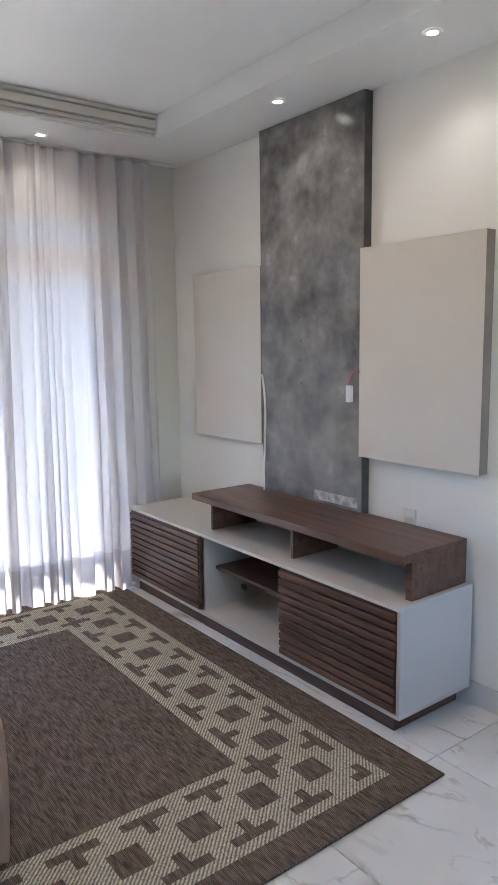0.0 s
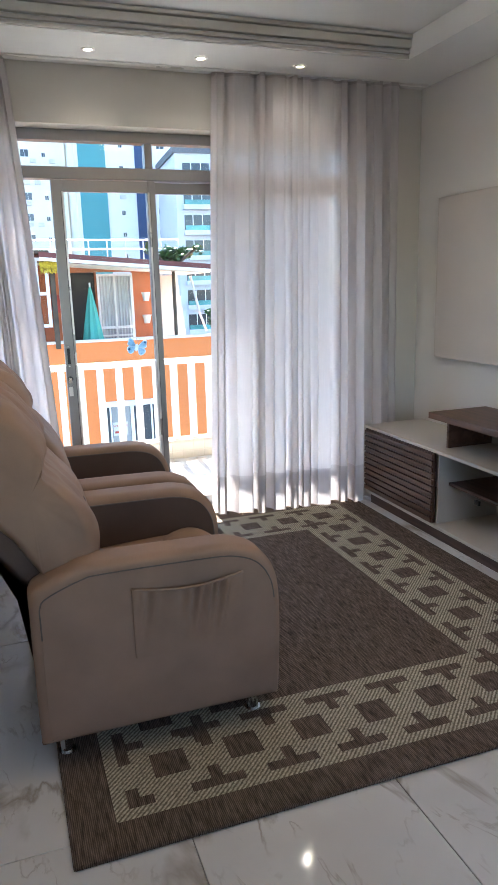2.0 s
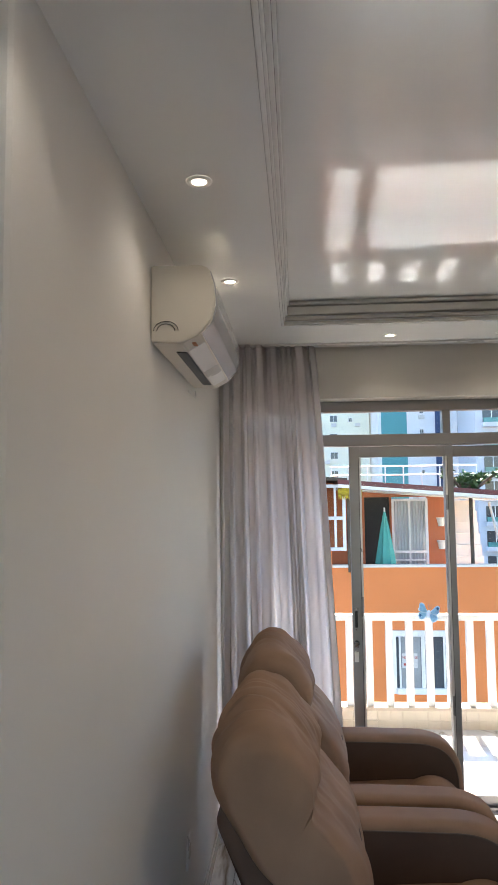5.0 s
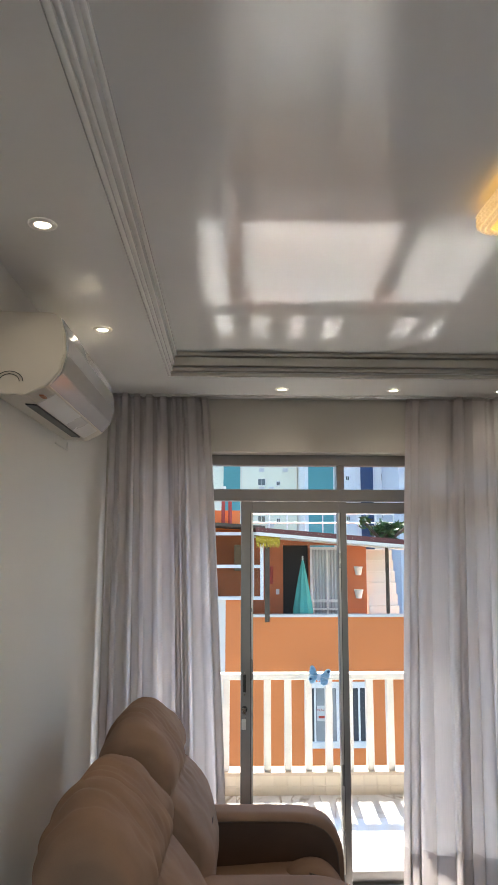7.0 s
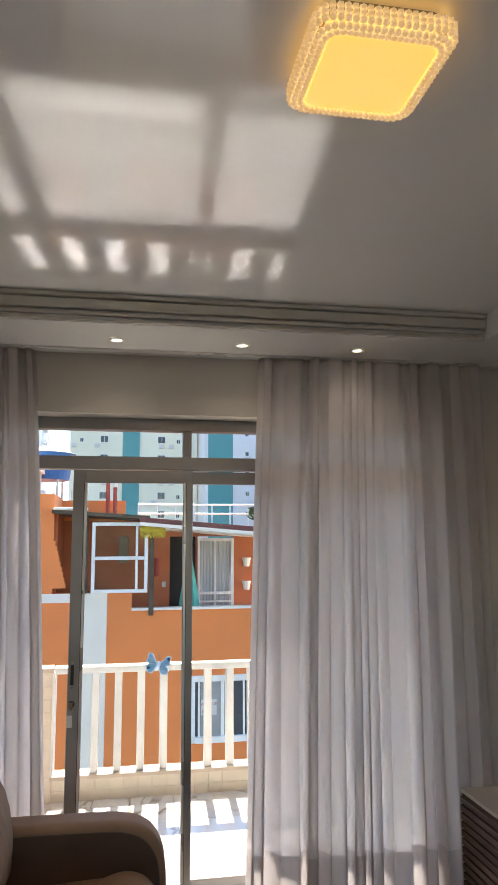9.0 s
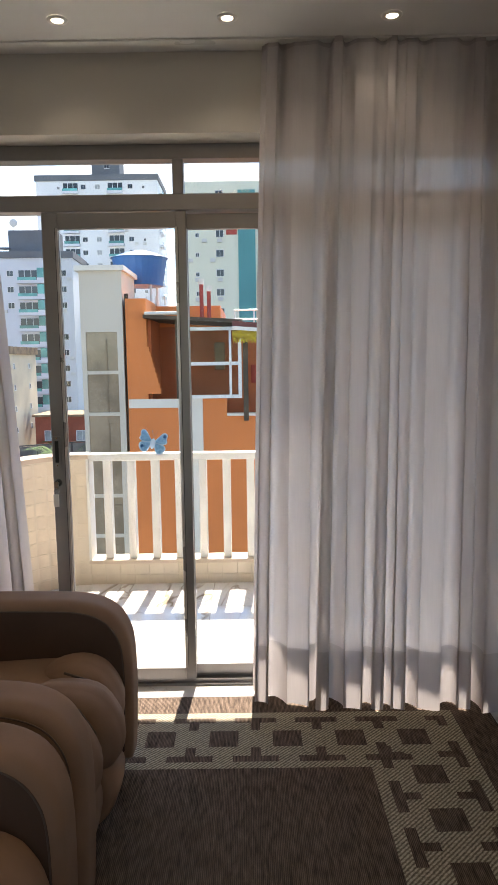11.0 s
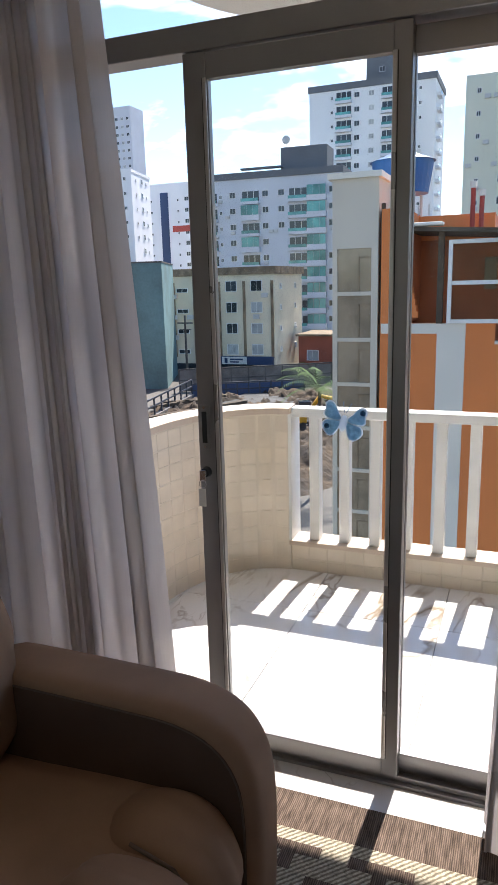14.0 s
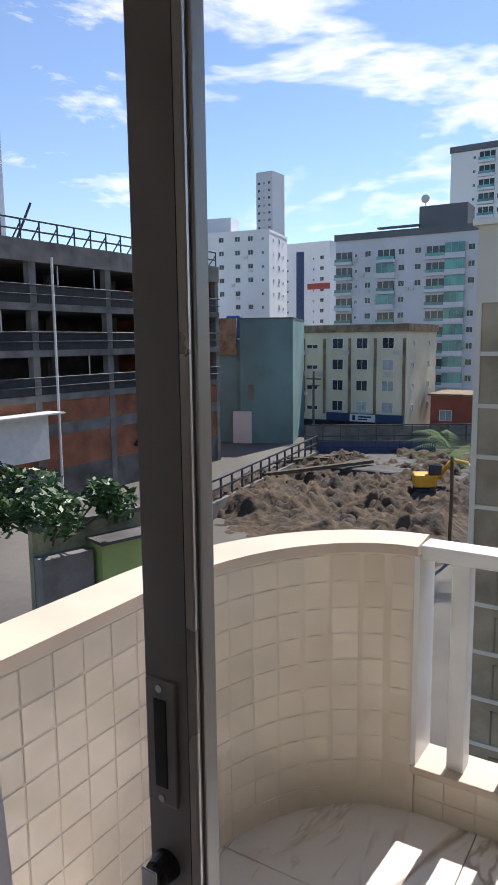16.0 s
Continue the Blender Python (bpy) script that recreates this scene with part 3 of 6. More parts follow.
# house wall outside, beside the door
hw = part("wall_outside", boxes((-0.4, OX0, 0.06, 0.10, -0.3, 2.78), (OX1, BX1, 0.06, 0.10, -0.3, 2.78), (OX0, OX1, 0.06, 0.10, OTOP, 2.78), (BX1, BX1 + 0.1, 0.06, 1.5, -0.3, 2.78)), M_STONE)
tagged(hw, "cream outside wall of the flat", "wall", kind="structure")
# sill strip of marble inside the door
sill = part("threshold", boxes((OX0, OX1, YN, -0.04, -0.012, 0.004), bevel=0.002), M_TILE)
tagged(sill, "polished white stone threshold of the balcony door", "threshold", kind="structure")

# floor tiles, each its own piece
def tile_mesh(sx, sy):
    return boxes((0, sx, 0, sy, -0.012, 0.0), bevel=0.0015, seg=1)
TX, TY = 0.64, 1.228
base_tile = None
for ix in range(-3, 6):
    for iy in range(-3, 6):
        for parent, a0, a1, b0, b1 in ((floor, XF, XE, YS, YN), (bfloor, -0.05, 3.2, 0.05, 1.44)):
            gx, TX = (0.12, 0.64) if parent is floor else (0.143, 0.617)
            x0, y0 = gx + TX * (ix - 1), -2.685 + TY * (iy - 1)
            x1, y1 = x0 + TX - 0.003, y0 + TY - 0.003
            u0, u1, w0, w1 = max(x0, a0), min(x1, a1), max(y0, b0), min(y1, b1)
            if u1 - u0 < 0.02 or w1 - w0 < 0.02:
                continue
            if parent is floor and u1 <= XW + 0.001 and w0 > -3.17:
                continue
            t = part("tile", tile_mesh(u1 - u0, w1 - w0), M_TILE if parent is floor else M_TILE_OUT, parent)
            t.location = (u0, w0, 0)

# ---- downlights and the ceiling lamp ----
def downlight():
    lamp = thing("downlight", (0, 0, 0), "small round white recessed downlight in the ceiling rim, lit", "downlight", "ceiling downlights")
    bm = bmesh.new()
    n, prof = 28, ((0.037, 0.0), (0.035, -0.004), (0.023, -0.005), (0.020, -0.002))
    rings = [[bm.verts.new((r * math.cos(k * math.tau / n), r * math.sin(k * math.tau / n), z)) for k in range(n)] for r, z in prof]
    for u, w in zip(rings, rings[1:]):
        for k in range(n):
            bm.faces.new((u[k], w[k], w[(k + 1) % n], u[(k + 1) % n])).smooth = True
    part("trim_ring", bm, M_PLASTIC, lamp)
    bm = bmesh.new()
    bmesh.ops.create_circle(bm, cap_ends=True, segments=24, radius=0.020, matrix=Matrix.Translation((0, 0, -0.0025)) @ Matrix.Rotation(math.pi, 4, 'X'))
    part("lamp_face", bm, M_SPOT, lamp)
    return lamp
SPOTS = [(0.965, -0.44), (1.563, -0.44), (2.143, -0.44), (2.857, -1.56), (2.857, -2.45), (0.19, -1.45), (0.19, -2.34), (2.857, -3.34), (0.19, -3.23)]
first = downlight()
first.location = (*SPOTS[0], SOF - 0.001)
for x, y in SPOTS[1:]:
    copy_thing(first, pose(x, y, SOF - 0.001))
for x, y in SPOTS:
    d = bpy.data.lights.new("downlight_beam", 'SPOT')
    d.energy, d.color, d.spot_size, d.spot_blend, d.shadow_soft_size = 0.42, (1.0, 0.90, 0.76), radians(125), 0.7, 0.014
    o = new("downlight_beam", d)
    o.location = (x, y, SOF - 0.02)

led = thing("ceiling_lamp", (1.522, -2.348, CEIL), "square ceiling lamp with a crystal rim glowing warm yellow", "ceiling lamp")
def rounded_square(h, r, n=8):
    return [(sx * (h - r) + r * math.cos(a0 + math.pi / 2 * k / n), sy * (h - r) + r * math.sin(a0 + math.pi / 2 * k / n))
            for sx, sy, a0 in ((1, 1, 0), (-1, 1, math.pi / 2), (-1, -1, math.pi), (1, -1, 1.5 * math.pi)) for k in range(n + 1)]
def ring_solid(levels):
    """Closed loft of rounded squares: (half width, corner radius, z)."""
    bm = bmesh.new()
    rings = [[bm.verts.new((x, y, z)) for x, y in rounded_square(h, r)] for h, r, z in levels]
    n = len(rings[0])
    for u, w in zip(rings, rings[1:]):
        for k in range(n):
            bm.faces.new((u[k], u[(k + 1) % n], w[(k + 1) % n], w[k]))
    bm.faces.new(rings[0][::-1]), bm.faces.new(rings[-1])
    bmesh.ops.recalc_face_normals(bm, faces=bm.faces)
    return bm
part("base_plate", ring_solid(((0.125, 0.03, 0.0), (0.125, 0.03, -0.022))), M_ALU, led)
part("diffuser", ring_solid(((0.118, 0.028, -0.023), (0.119, 0.028, -0.066), (0.114, 0.028, -0.070))), M_LED, led, "glowing yellow acrylic diffuser")
bm = bmesh.new()
for half, heights in ((0.146, (-0.030, -0.043, -0.056)), (0.137, (-0.066,)), (0.126, (-0.069,))):
    loop = rounded_square(half, 0.035, 5)
    per = [(Vector(a), Vector(b)) for a, b in zip(loop, loop[1:] + loop[:1])]
    step, run = sum((b - a).length for a, b in per) / 72, 0.0
    for a, b in per:
        d = (b - a).length
        while run < d:
            p = a + (b - a) * (run / d)
            for z in heights:
                bmesh.ops.create_icosphere(bm, subdivisions=1, radius=0.0085, matrix=Matrix.Translation((p.x, p.y, z)) @ Matrix.Rotation(run * 40, 4, 'Z'))
            run += step
        run -= d
part("crystal_rim", bm, M_CRYSTAL, led, "faceted clear crystal rim")
d = bpy.data.lights.new("ceiling_lamp_light", 'AREA')
d.shape, d.size, d.energy, d.color = 'SQUARE', 0.26, 0.9, (1.0, 0.70, 0.36)
o = new("ceiling_lamp_light", d)
o.matrix_world = look((1.522, -2.348, CEIL - 0.08), (1.522, -2.348, 0))


# ---- split air conditioner ----
ac = thing("air_conditioner", (XW, -1.66, 2.27), "white split air conditioner hung on the side wall, flap shut", "air conditioner")
loop = [(0.003, 0.0), (0.10, -0.006), (0.155, 0.022), (0.192, 0.065), (0.205, 0.12), (0.200, 0.18), (0.185, 0.232), (0.16, 0.242), (0.003, 0.245)]
def extrude_profile(loop, y0, y1):
    bm = bmesh.new()
    a, b = [bm.verts.new((x, y0, z)) for x, z in loop], [bm.verts.new((x, y1, z)) for x, z in loop]
    n = len(loop)
    for k in range(n):
        bm.faces.new((a[k], a[(k + 1) % n], b[(k + 1) % n], b[k]))
    bm.faces.new(a[::-1]), bm.faces.new(b)
    bmesh.ops.recalc_face_normals(bm, faces=bm.faces)
    bmesh.ops.bevel(bm, geom=list(bm.edges), offset=0.004, segments=2, affect='EDGES', clamp_overlap=True)
    return bm
part("body", extrude_profile(loop, -0.44, 0.44), M_PLASTIC_Y, ac)
front = [(0.159, 0.026), (0.195, 0.065), (0.209, 0.12), (0.204, 0.18), (0.189, 0.230), (0.185, 0.226), (0.198, 0.18), (0.203, 0.12), (0.190, 0.068), (0.155, 0.030)]
part("front_panel", extrude_profile(front, -0.425, 0.425), M_SILVER, ac, "glossy white front panel")
part("flap", extrude_profile([(0.105, -0.010), (0.158, 0.020), (0.156, 0.024), (0.103, -0.005)], -0.34, 0.34), M_PLASTIC, ac)
part("outlet_slot", extrude_profile([(0.060, -0.0075), (0.098, -0.0105), (0.098, -0.004), (0.060, -0.002)], -0.32, 0.32), M_BLACK, ac, "black air slot")
part("badge", boxes((0.128, 0.140, -0.41, -0.37, 0.000, 0.004)), mat("orange_badge", (0.5, 0.2, 0.08), 0.5), ac)
bm = bmesh.new()
for r in (0.022, 0.030):
    sweep(bm, [(0.03 + 0.02 + r * 1.3 * math.cos(a), -0.442, 0.035 + r * math.sin(a)) for a in [k * math.pi / 8 for k in range(9)]], 0.0012, 5)
part("end_groove", bm, M_BLACK, ac)
bm = boxes((0.0, 0.004, 0.32, 0.52, -0.035, -0.028), (0.0, 0.004, 0.51, 0.52, -0.035, 0.0), bevel=0.001)
part("mounting_plate", bm, M_PLASTIC, ac)


# ---- curtains ----
def curtain(name, x0, x1, folds, seed, splay0, splay1, lean, label):
    rnd = random.Random(seed)
    ob = thing(name, ((x0 + x1) / 2, -0.265, 0), label, "curtain", "voile curtains")
    n, rows_n, top, bottom = folds * 20, 34, SOF - 0.004, 0.012
    u = 0.0
    cuts = [0.0]
    for k in range(folds):
        u += rnd.uniform(0.5, 1.6)
        cuts.append(u)
    cuts = [c / u for c in cuts]
    amps = [rnd.uniform(0.5, 1.3) for _ in range(folds)]
    drift = [rnd.uniform(-1, 1) for _ in range(folds)]
    def at(i, f):
        """i: across, 0 to 1; f: 0 at the top, 1 at the hem."""
        k = min(folds - 1, max(0, next((j for j in range(folds) if i <= cuts[j + 1]), folds - 1)))
        s = (i - cuts[k]) / (cuts[k + 1] - cuts[k])
        a = amps[k] * (0.028 + 0.028 * f ** 0.7)
        d = min(s, 1 - s)
        y = a * (1.75 * math.exp(-(d / 0.15) ** 2) - 0.75) + 0.010 * math.sin(i * 9 + seed)
        y += 0.012 * f * math.sin(5 * f + drift[k] * 6) * drift[k] - 0.02 * f
        y += 0.006 * math.sin(s * 2 * math.tau + drift[k] * 9) * (0.4 + f)
        x = x0 + (x1 - x0) * i + f ** 0.8 * (splay0 * (1 - i) + splay1 * i)
        x += 0.012 * math.sin(s * 2 * math.tau) * (0.4 + f) + 0.018 * drift[k] * f * math.sin(math.pi * s)
        y += lean[0] * (1 - i) ** 3 * (0.2 + 0.8 * f) + lean[1] * i ** 3 * (0.6 + 0.4 * f)
        return x - (x0 + x1) / 2, y
    hem_f = 0.905
    fs = [hem_f * r / rows_n for r in range(rows_n + 1)]
    rows = [[(*at(j / n, f), top + (bottom - top) * f) for j in range(n + 1)] for f in fs]
    sheet("cloth", M_VOILE, ob, rows)
    fs = [hem_f + (1 - hem_f) * r / 5 for r in range(6)]
    lift = [0.005 * math.sin(j * 0.21 + seed) for j in range(n + 1)]
    rows = [[(*at(j / n, f), top + (bottom - top) * f + lift[j] * max(0, (f - 0.95) * 20)) for j in range(n + 1)] for f in fs]
    sheet("hem", M_HEM, ob, rows, "doubled hem of the same voile")
    # gathered heading tape
    rows = [[(*at(j / n, 0), top - d) for j in range(n + 1)] for d in (-0.003, 0.018)]
    sheet("heading_tape", M_HEM, ob, [[(x, y - 0.002, z) for x, y, z in r] for r in rows])
    return ob
curtain("curtain", 0.03, 0.565, 9, 3, 0.0, 0.13, (-0.12, 0.10), "off-white voile curtain gathered beside the wall, hem on the floor")
curtain("curtain", 1.69, 2.90, 11, 8, -0.07, 0.0, (0.11, 0.0), "off-white voile curtain half drawn before the balcony door")
track = part("curtain_track", boxes((0.02, XE - 0.02, -0.285, -0.245, SOF - 0.008, SOF + 0.0), bevel=0.002), M_PLASTIC)
tagged(track, "slim white curtain track on the ceiling", "curtain track")


# ---- rug ----
RX0, RX1, RY0, RY1 = 0.445, 2.595, -2.78, -0.165
PX0, PX1, PY0, PY1 = 0.572, 2.440, -2.665, -0.305     # outer line of the cream border
PITCH_N = (6, 8)
def rug_figures():
    """Dark figures of the fretwork border, as rectangles."""
    out = []
    half = 0.395 / 2
    cx0, cx1, cy0, cy1 = PX0 + half, PX1 - half, PY0 + half, PY1 - half
    def run(a, b, n, fixed, along, outward):
        p = (b - a) / n
        def rect(u0, u1, w0, w1):
            u = sorted((u0, u1))
            w = sorted((fixed + w0, fixed + w1))
            out.append((*u, *w) if along == 'x' else (*w, *u))
        for k in range(n + 1):
            c = a + p * k
            rect(c - 0.056, c + 0.056, -0.056, 0.056)
        for k in range(n):
            c = a + p * (k + 0.5)
            for s in (1, -1):
                rect(c - 0.085, c + 0.085, s * 0.118, s * 0.156)
                rect(c - 0.019, c + 0.019, s * 0.062, s * 0.118)
    run(cx0, cx1, PITCH_N[0], cy0, 'x', -1)
    run(cx0, cx1, PITCH_N[0], cy1, 'x', 1)
    run(cy0, cy1, PITCH_N[1], cx0, 'y', -1)
    run(cy0, cy1, PITCH_N[1], cx1, 'y', 1)
    for x, sx in ((cx0, -1), (cx1, 1)):
        for y, sy in ((cy0, -1), (cy1, 1)):
            ox, oy = x + sx * 0.137, y + sy * 0.137
            out.append((*sorted((ox + sx * 0.019, ox - sx * 0.060)), oy - 0.019, oy + 0.019))
            out.append((ox - 0.019, ox + 0.019, *sorted((oy + sy * 0.019, oy - sy * 0.060))))
            qx, qy = x - sx * 0.137, y - sy * 0.137
            out.append((qx - 0.07, qx + 0.07, qy - 0.019, qy + 0.019))
            out.append((qx - 0.019, qx + 0.019, qy - 0.07, qy + 0.07))
    return out
figs = rug_figures()
IX0, IX1, IY0, IY1 = PX0 + 0.395, PX1 - 0.395, PY0 + 0.395, PY1 - 0.395
xs = sorted({round(v, 4) for f in figs for v in f[:2]} | {RX0, RX1, PX0, PX1, round(IX0, 4), round(IX1, 4)})
ys = sorted({round(v, 4) for f in figs for v in f[2:]} | {RY0, RY1, PY0, PY1, round(IY0, 4), round(IY1, 4)})
bm = bmesh.new()
RUG_Z = 0.011
grid = [[bm.verts.new((x, y, RUG_Z)) for y in ys] for x in xs]
for i in range(len(xs) - 1):
    for j in range(len(ys) - 1):
        x, y = (xs[i] + xs[i + 1]) / 2, (ys[j] + ys[j + 1]) / 2
        f = bm.faces.new((grid[i][j], grid[i + 1][j], grid[i + 1][j + 1], grid[i][j + 1]))
        border = PX0 < x < PX1 and PY0 < y < PY1 and not (IX0 < x < IX1 and IY0 < y < IY1)
        dark = any(a < x < b and c < y < d for a, b, c, d in figs)
        f.material_index = 1 if border and not dark else 0
edge = [grid[i][0] for i in range(len(xs))] + [grid[-1][j] for j in range(1, len(ys))] + [grid[i][-1] for i in range(len(xs) - 2, -1, -1)] + [grid[0][j] for j in range(len(ys) - 2, 0, -1)]
low = [bm.verts.new((v.co.x + (0.004 if v.co.x > 1.5 else -0.004), v.co.y, 0.0005)) for v in edge]
for k in range(len(edge)):
    bm.faces.new((edge[k], low[k], low[(k + 1) % len(edge)], edge[(k + 1) % len(edge)]))
rug = part("rug", bm, [M_RUG_D, M_RUG_L])
tagged(rug, "flat-woven brown rug with a cream fretwork border", "rug")
bm = sweep(bmesh.new(), [(RX0, RY0, 0.007), (RX1, RY0, 0.007), (RX1, RY1, 0.007), (RX0, RY1, 0.007), (RX0, RY0 + 0.004, 0.007)], 0.006, 6)
part("bound_edge", bm, M_RUG_D, rug)


# ---- television unit ----
tv = thing("tv_unit", (2.65, -1.406, 0), "long low television unit, off-white carcass with slatted walnut doors", "tv unit")
def tpart(name, bm, m, label="", parent=None):
    bmesh.ops.transform(bm, matrix=Matrix.Translation((-2.65, 1.406, 0)), verts=bm.verts)
    return part(name, bm, m, parent or tv, label)
TX0, TX1, TY0, TY1, TZ0, TZ1 = 2.65, 3.105, -2.525, -0.299, 0.075, 0.536
BD = 0.018
tpart("plinth", boxes((TX0 + 0.03, TX1 - 0.02, TY0 + 0.05, TY1 - 0.05, 0.0, TZ0), bevel=0.002), M_WALNUT_D, "dark walnut plinth")
tpart("bottom_board", boxes((TX0, TX1, TY0, TY1, TZ0, TZ0 + BD), bevel=0.0015), M_LACQ)
tpart("top_board", boxes((TX0, TX1, TY0, TY1, TZ1 - BD, TZ1), bevel=0.0015), M_LACQ)
for y0 in (TY0, TY1 - BD):
    tpart("side_board", boxes((TX0, TX1, y0, y0 + BD, TZ0 + BD, TZ1 - BD), bevel=0.0015), M_LACQ)
ND = (-1.112, -1.797)
for y in ND:
    tpart("divider", boxes((TX0 + 0.03, TX1 - 0.01, y - 0.008, y + 0.008, TZ0 + BD, TZ1 - BD)), M_LACQ)
tpart("back_board", boxes((TX1 - 0.008, TX1, TY0 + BD, TY1 - BD, TZ0 + BD, TZ1 - BD)), M_LACQ)
tpart("inner_shelf", boxes((TX0 + 0.10, TX1 - 0.01, ND[1] + 0.008, ND[0] - 0.008, 0.315, 0.333), bevel=0.001), M_WALNUT_D)
def slat_door(y0, y1):
    """A door with eleven horizontal walnut slats on a dark board."""
    d = tpart("door", boxes((TX0 + 0.004, TX0 + 0.018, y0, y1, TZ0 + BD + 0.004, TZ1 - BD - 0.004)), M_WALNUT_D)
    n, zz0, zz1 = 11, TZ0 + BD + 0.006, TZ1 - BD - 0.004
    p = (zz1 - zz0) / n
    for k in range(n):
        bm = boxes((TX0 - 0.009, TX0 + 0.004, y0 + 0.002, y1 - 0.002, zz0 + p * k, zz0 + p * k + p * 0.74), bevel=0.002, seg=1)
        tpart("slat", bm, M_WALNUT, parent=d)
slat_door(-1.108, TY1 - BD - 0.003)
slat_door(TY0 + BD + 0.003, -1.795)
# raised top
HZ, HX0, HX1, HY0, HY1 = 0.730, 2.69, 3.09, -2.50, -0.985
tpart("raised_top", boxes((HX0, HX1, HY0, HY1, HZ - 0.036, HZ), bevel=0.002), M_WALNUT)
tpart("support", boxes((HX0 + 0.05, HX1, HY0, HY0 + 0.03, TZ1, HZ - 0.036), bevel=0.0015), M_WALNUT)
tpart("support", boxes((HX0 + 0.05, HX1 - 0.05, HY1 - 0.13, HY1 - 0.112, TZ1, HZ - 0.036), bevel=0.0015), M_WALNUT)
tpart("support", boxes((HX0 + 0.05, HX1 - 0.05, -1.79, -1.772, TZ1, HZ - 0.036), bevel=0.0015), M_WALNUT)
tpart("back_panel", boxes((HX1 - 0.05, HX1 - 0.04, HY0 + 0.03, HY1 - 0.13, TZ1, HZ - 0.036)), M_LACQ)
bm = tube(bmesh.new(), (HX0 + 0.10, HY1 - 0.105, TZ1 + 0.06), (HX0 + 0.10, HY1 - 0.085, TZ1 + 0.06), 0.018, n=14)
tpart("cable_grommet", bm, M_BLACK)
bm = boxes((TX0 + 0.06, TX0 + 0.075, -1.44, -1.405, 0.29, 0.315), bevel=0.002)
tpart("shelf_clip", bm, M_BLACK)

# ---- wall panels behind it ----
slab = thing("cement_slab", (XE - 0.05, -1.527, 0.4), "tall mottled dark-grey cement panel on the wall", "wall panel")
bm = boxes((0.0, 0.0495, -0.383, 0.383, 0, SOF - 0.402), bevel=0.003)
part("slab", bm, M_SLAB, slab)
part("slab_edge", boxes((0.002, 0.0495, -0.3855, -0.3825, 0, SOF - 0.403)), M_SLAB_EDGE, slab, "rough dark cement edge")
bm = bmesh.new()
for y, z in ((0.06, 1.28), (0.055, 1.16), (0.055, 1.06), (0.05, 0.94), (0.07, 1.06)):
    tube(bm, (-0.0006, y, z), (0.004, y, z), 0.006, n=10)
part("screw_hole", bm, M_BLACK, slab)
# worn light scrape at the foot of the slab
scr = mat("scraped_plaster", (0.55, 0.53, 0.50), 0.7, var=0.3, scale=30, fine=90)
bm = boxes((-0.0025, 0.0, -0.36, -0.05, 0.345, 0.395), bevel=0.001)
part("scrape", bm, scr, slab, "pale scraped patch")

for label, y0, y1, z0, z1 in (("matt off-white wall board beside the cement panel", -2.563, -1.896, 1.006, 1.977), ("matt off-white wall board near the curtain", -1.142, -0.470, 0.985, 1.970)):
    b = thing("wall_board", (XE - 0.056, (y0 + y1) / 2, z0), label, "wall panel", "boards beside the slab")
    h = (y1 - y0) / 2
    part("board", boxes((0.0, 0.02, -h, h, 0, z1 - z0), bevel=0.0015), M_PANEL, b)
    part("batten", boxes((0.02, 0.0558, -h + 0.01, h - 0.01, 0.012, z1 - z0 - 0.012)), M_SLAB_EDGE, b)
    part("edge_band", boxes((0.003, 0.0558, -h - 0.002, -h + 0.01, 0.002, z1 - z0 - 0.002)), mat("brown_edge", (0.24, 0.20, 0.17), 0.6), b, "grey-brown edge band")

# loose cables
cable = tagged(part("tv_cable", sweep(bmesh.new(), [(3.055 - 0.012 * math.sin(z * 9), -1.16 - 0.035 * (1 - abs(z - 0.95) / 0.5), z) for z in [1.38 - 0.05 * k for k in range(17)]], 0.006, 8), M_PLASTIC), "white cable hanging down the edge of the cement panel", "cable")
red = thing("loose_wires", (XE - 0.06, -1.895, 1.35), "loose red wire with a small white connector", "wire")
part("wire", sweep(bmesh.new(), [(-0.012, -0.02 + 0.075 * t, 0.02 + 0.055 * math.sin(math.pi * (0.25 + t * 0.75)) - 0.03 * t) for t in [k / 10 for k in range(11)]], 0.003, 6), mat("red_wire", (0.45, 0.03, 0.02), 0.4), red)
bm = boxes((-0.025, 0.0, 0.03, 0.06, -0.085, -0.005), bevel=0.004)
part("connector", bm, M_PLASTIC, red)

# outlets
def outlet(at, face, label):
    o = thing("wall_outlet", at, label, "wall outlet", "wall outlets")
    s = face
    part("plate", boxes((min(0, s * 0.008), max(0, s * 0.008), -0.038, 0.038, -0.06, 0.06), bevel=0.003), M_PLASTIC, o)
    part("socket", boxes((min(s * 0.007, s * 0.011), max(s * 0.007, s * 0.011), -0.022, 0.022, -0.022, 0.022), bevel=0.003), M_PLASTIC_Y, o)
    return o
outlet((XW, -2.55, 0.385), 1, "white outlet plate low on the side wall")
outlet((XW, -1.40, 0.425), 1, "white outlet plate low on the side wall")
outlet((XE, -2.17, 0.73), -1, "white outlet plate behind the television unit")


# ---- recliners ----
def head_folds(bm, seed):
    """Gathers of the cloth that run over the rolled head of the back."""
    bm.normal_update()
    for v in bm.verts:
        k = max(0.0, min(1.0, (v.co.z - 0.84) / 0.16))
        g = noise.noise(Vector((v.co.x * 5 + seed, v.co.y * 26, v.co.z * 5))) + 0.5 * noise.noise(Vector((v.co.x * 9, v.co.y * 55 + seed, v.co.z * 9)))
        v.co += v.normal * k * 0.015 * g
    return bm


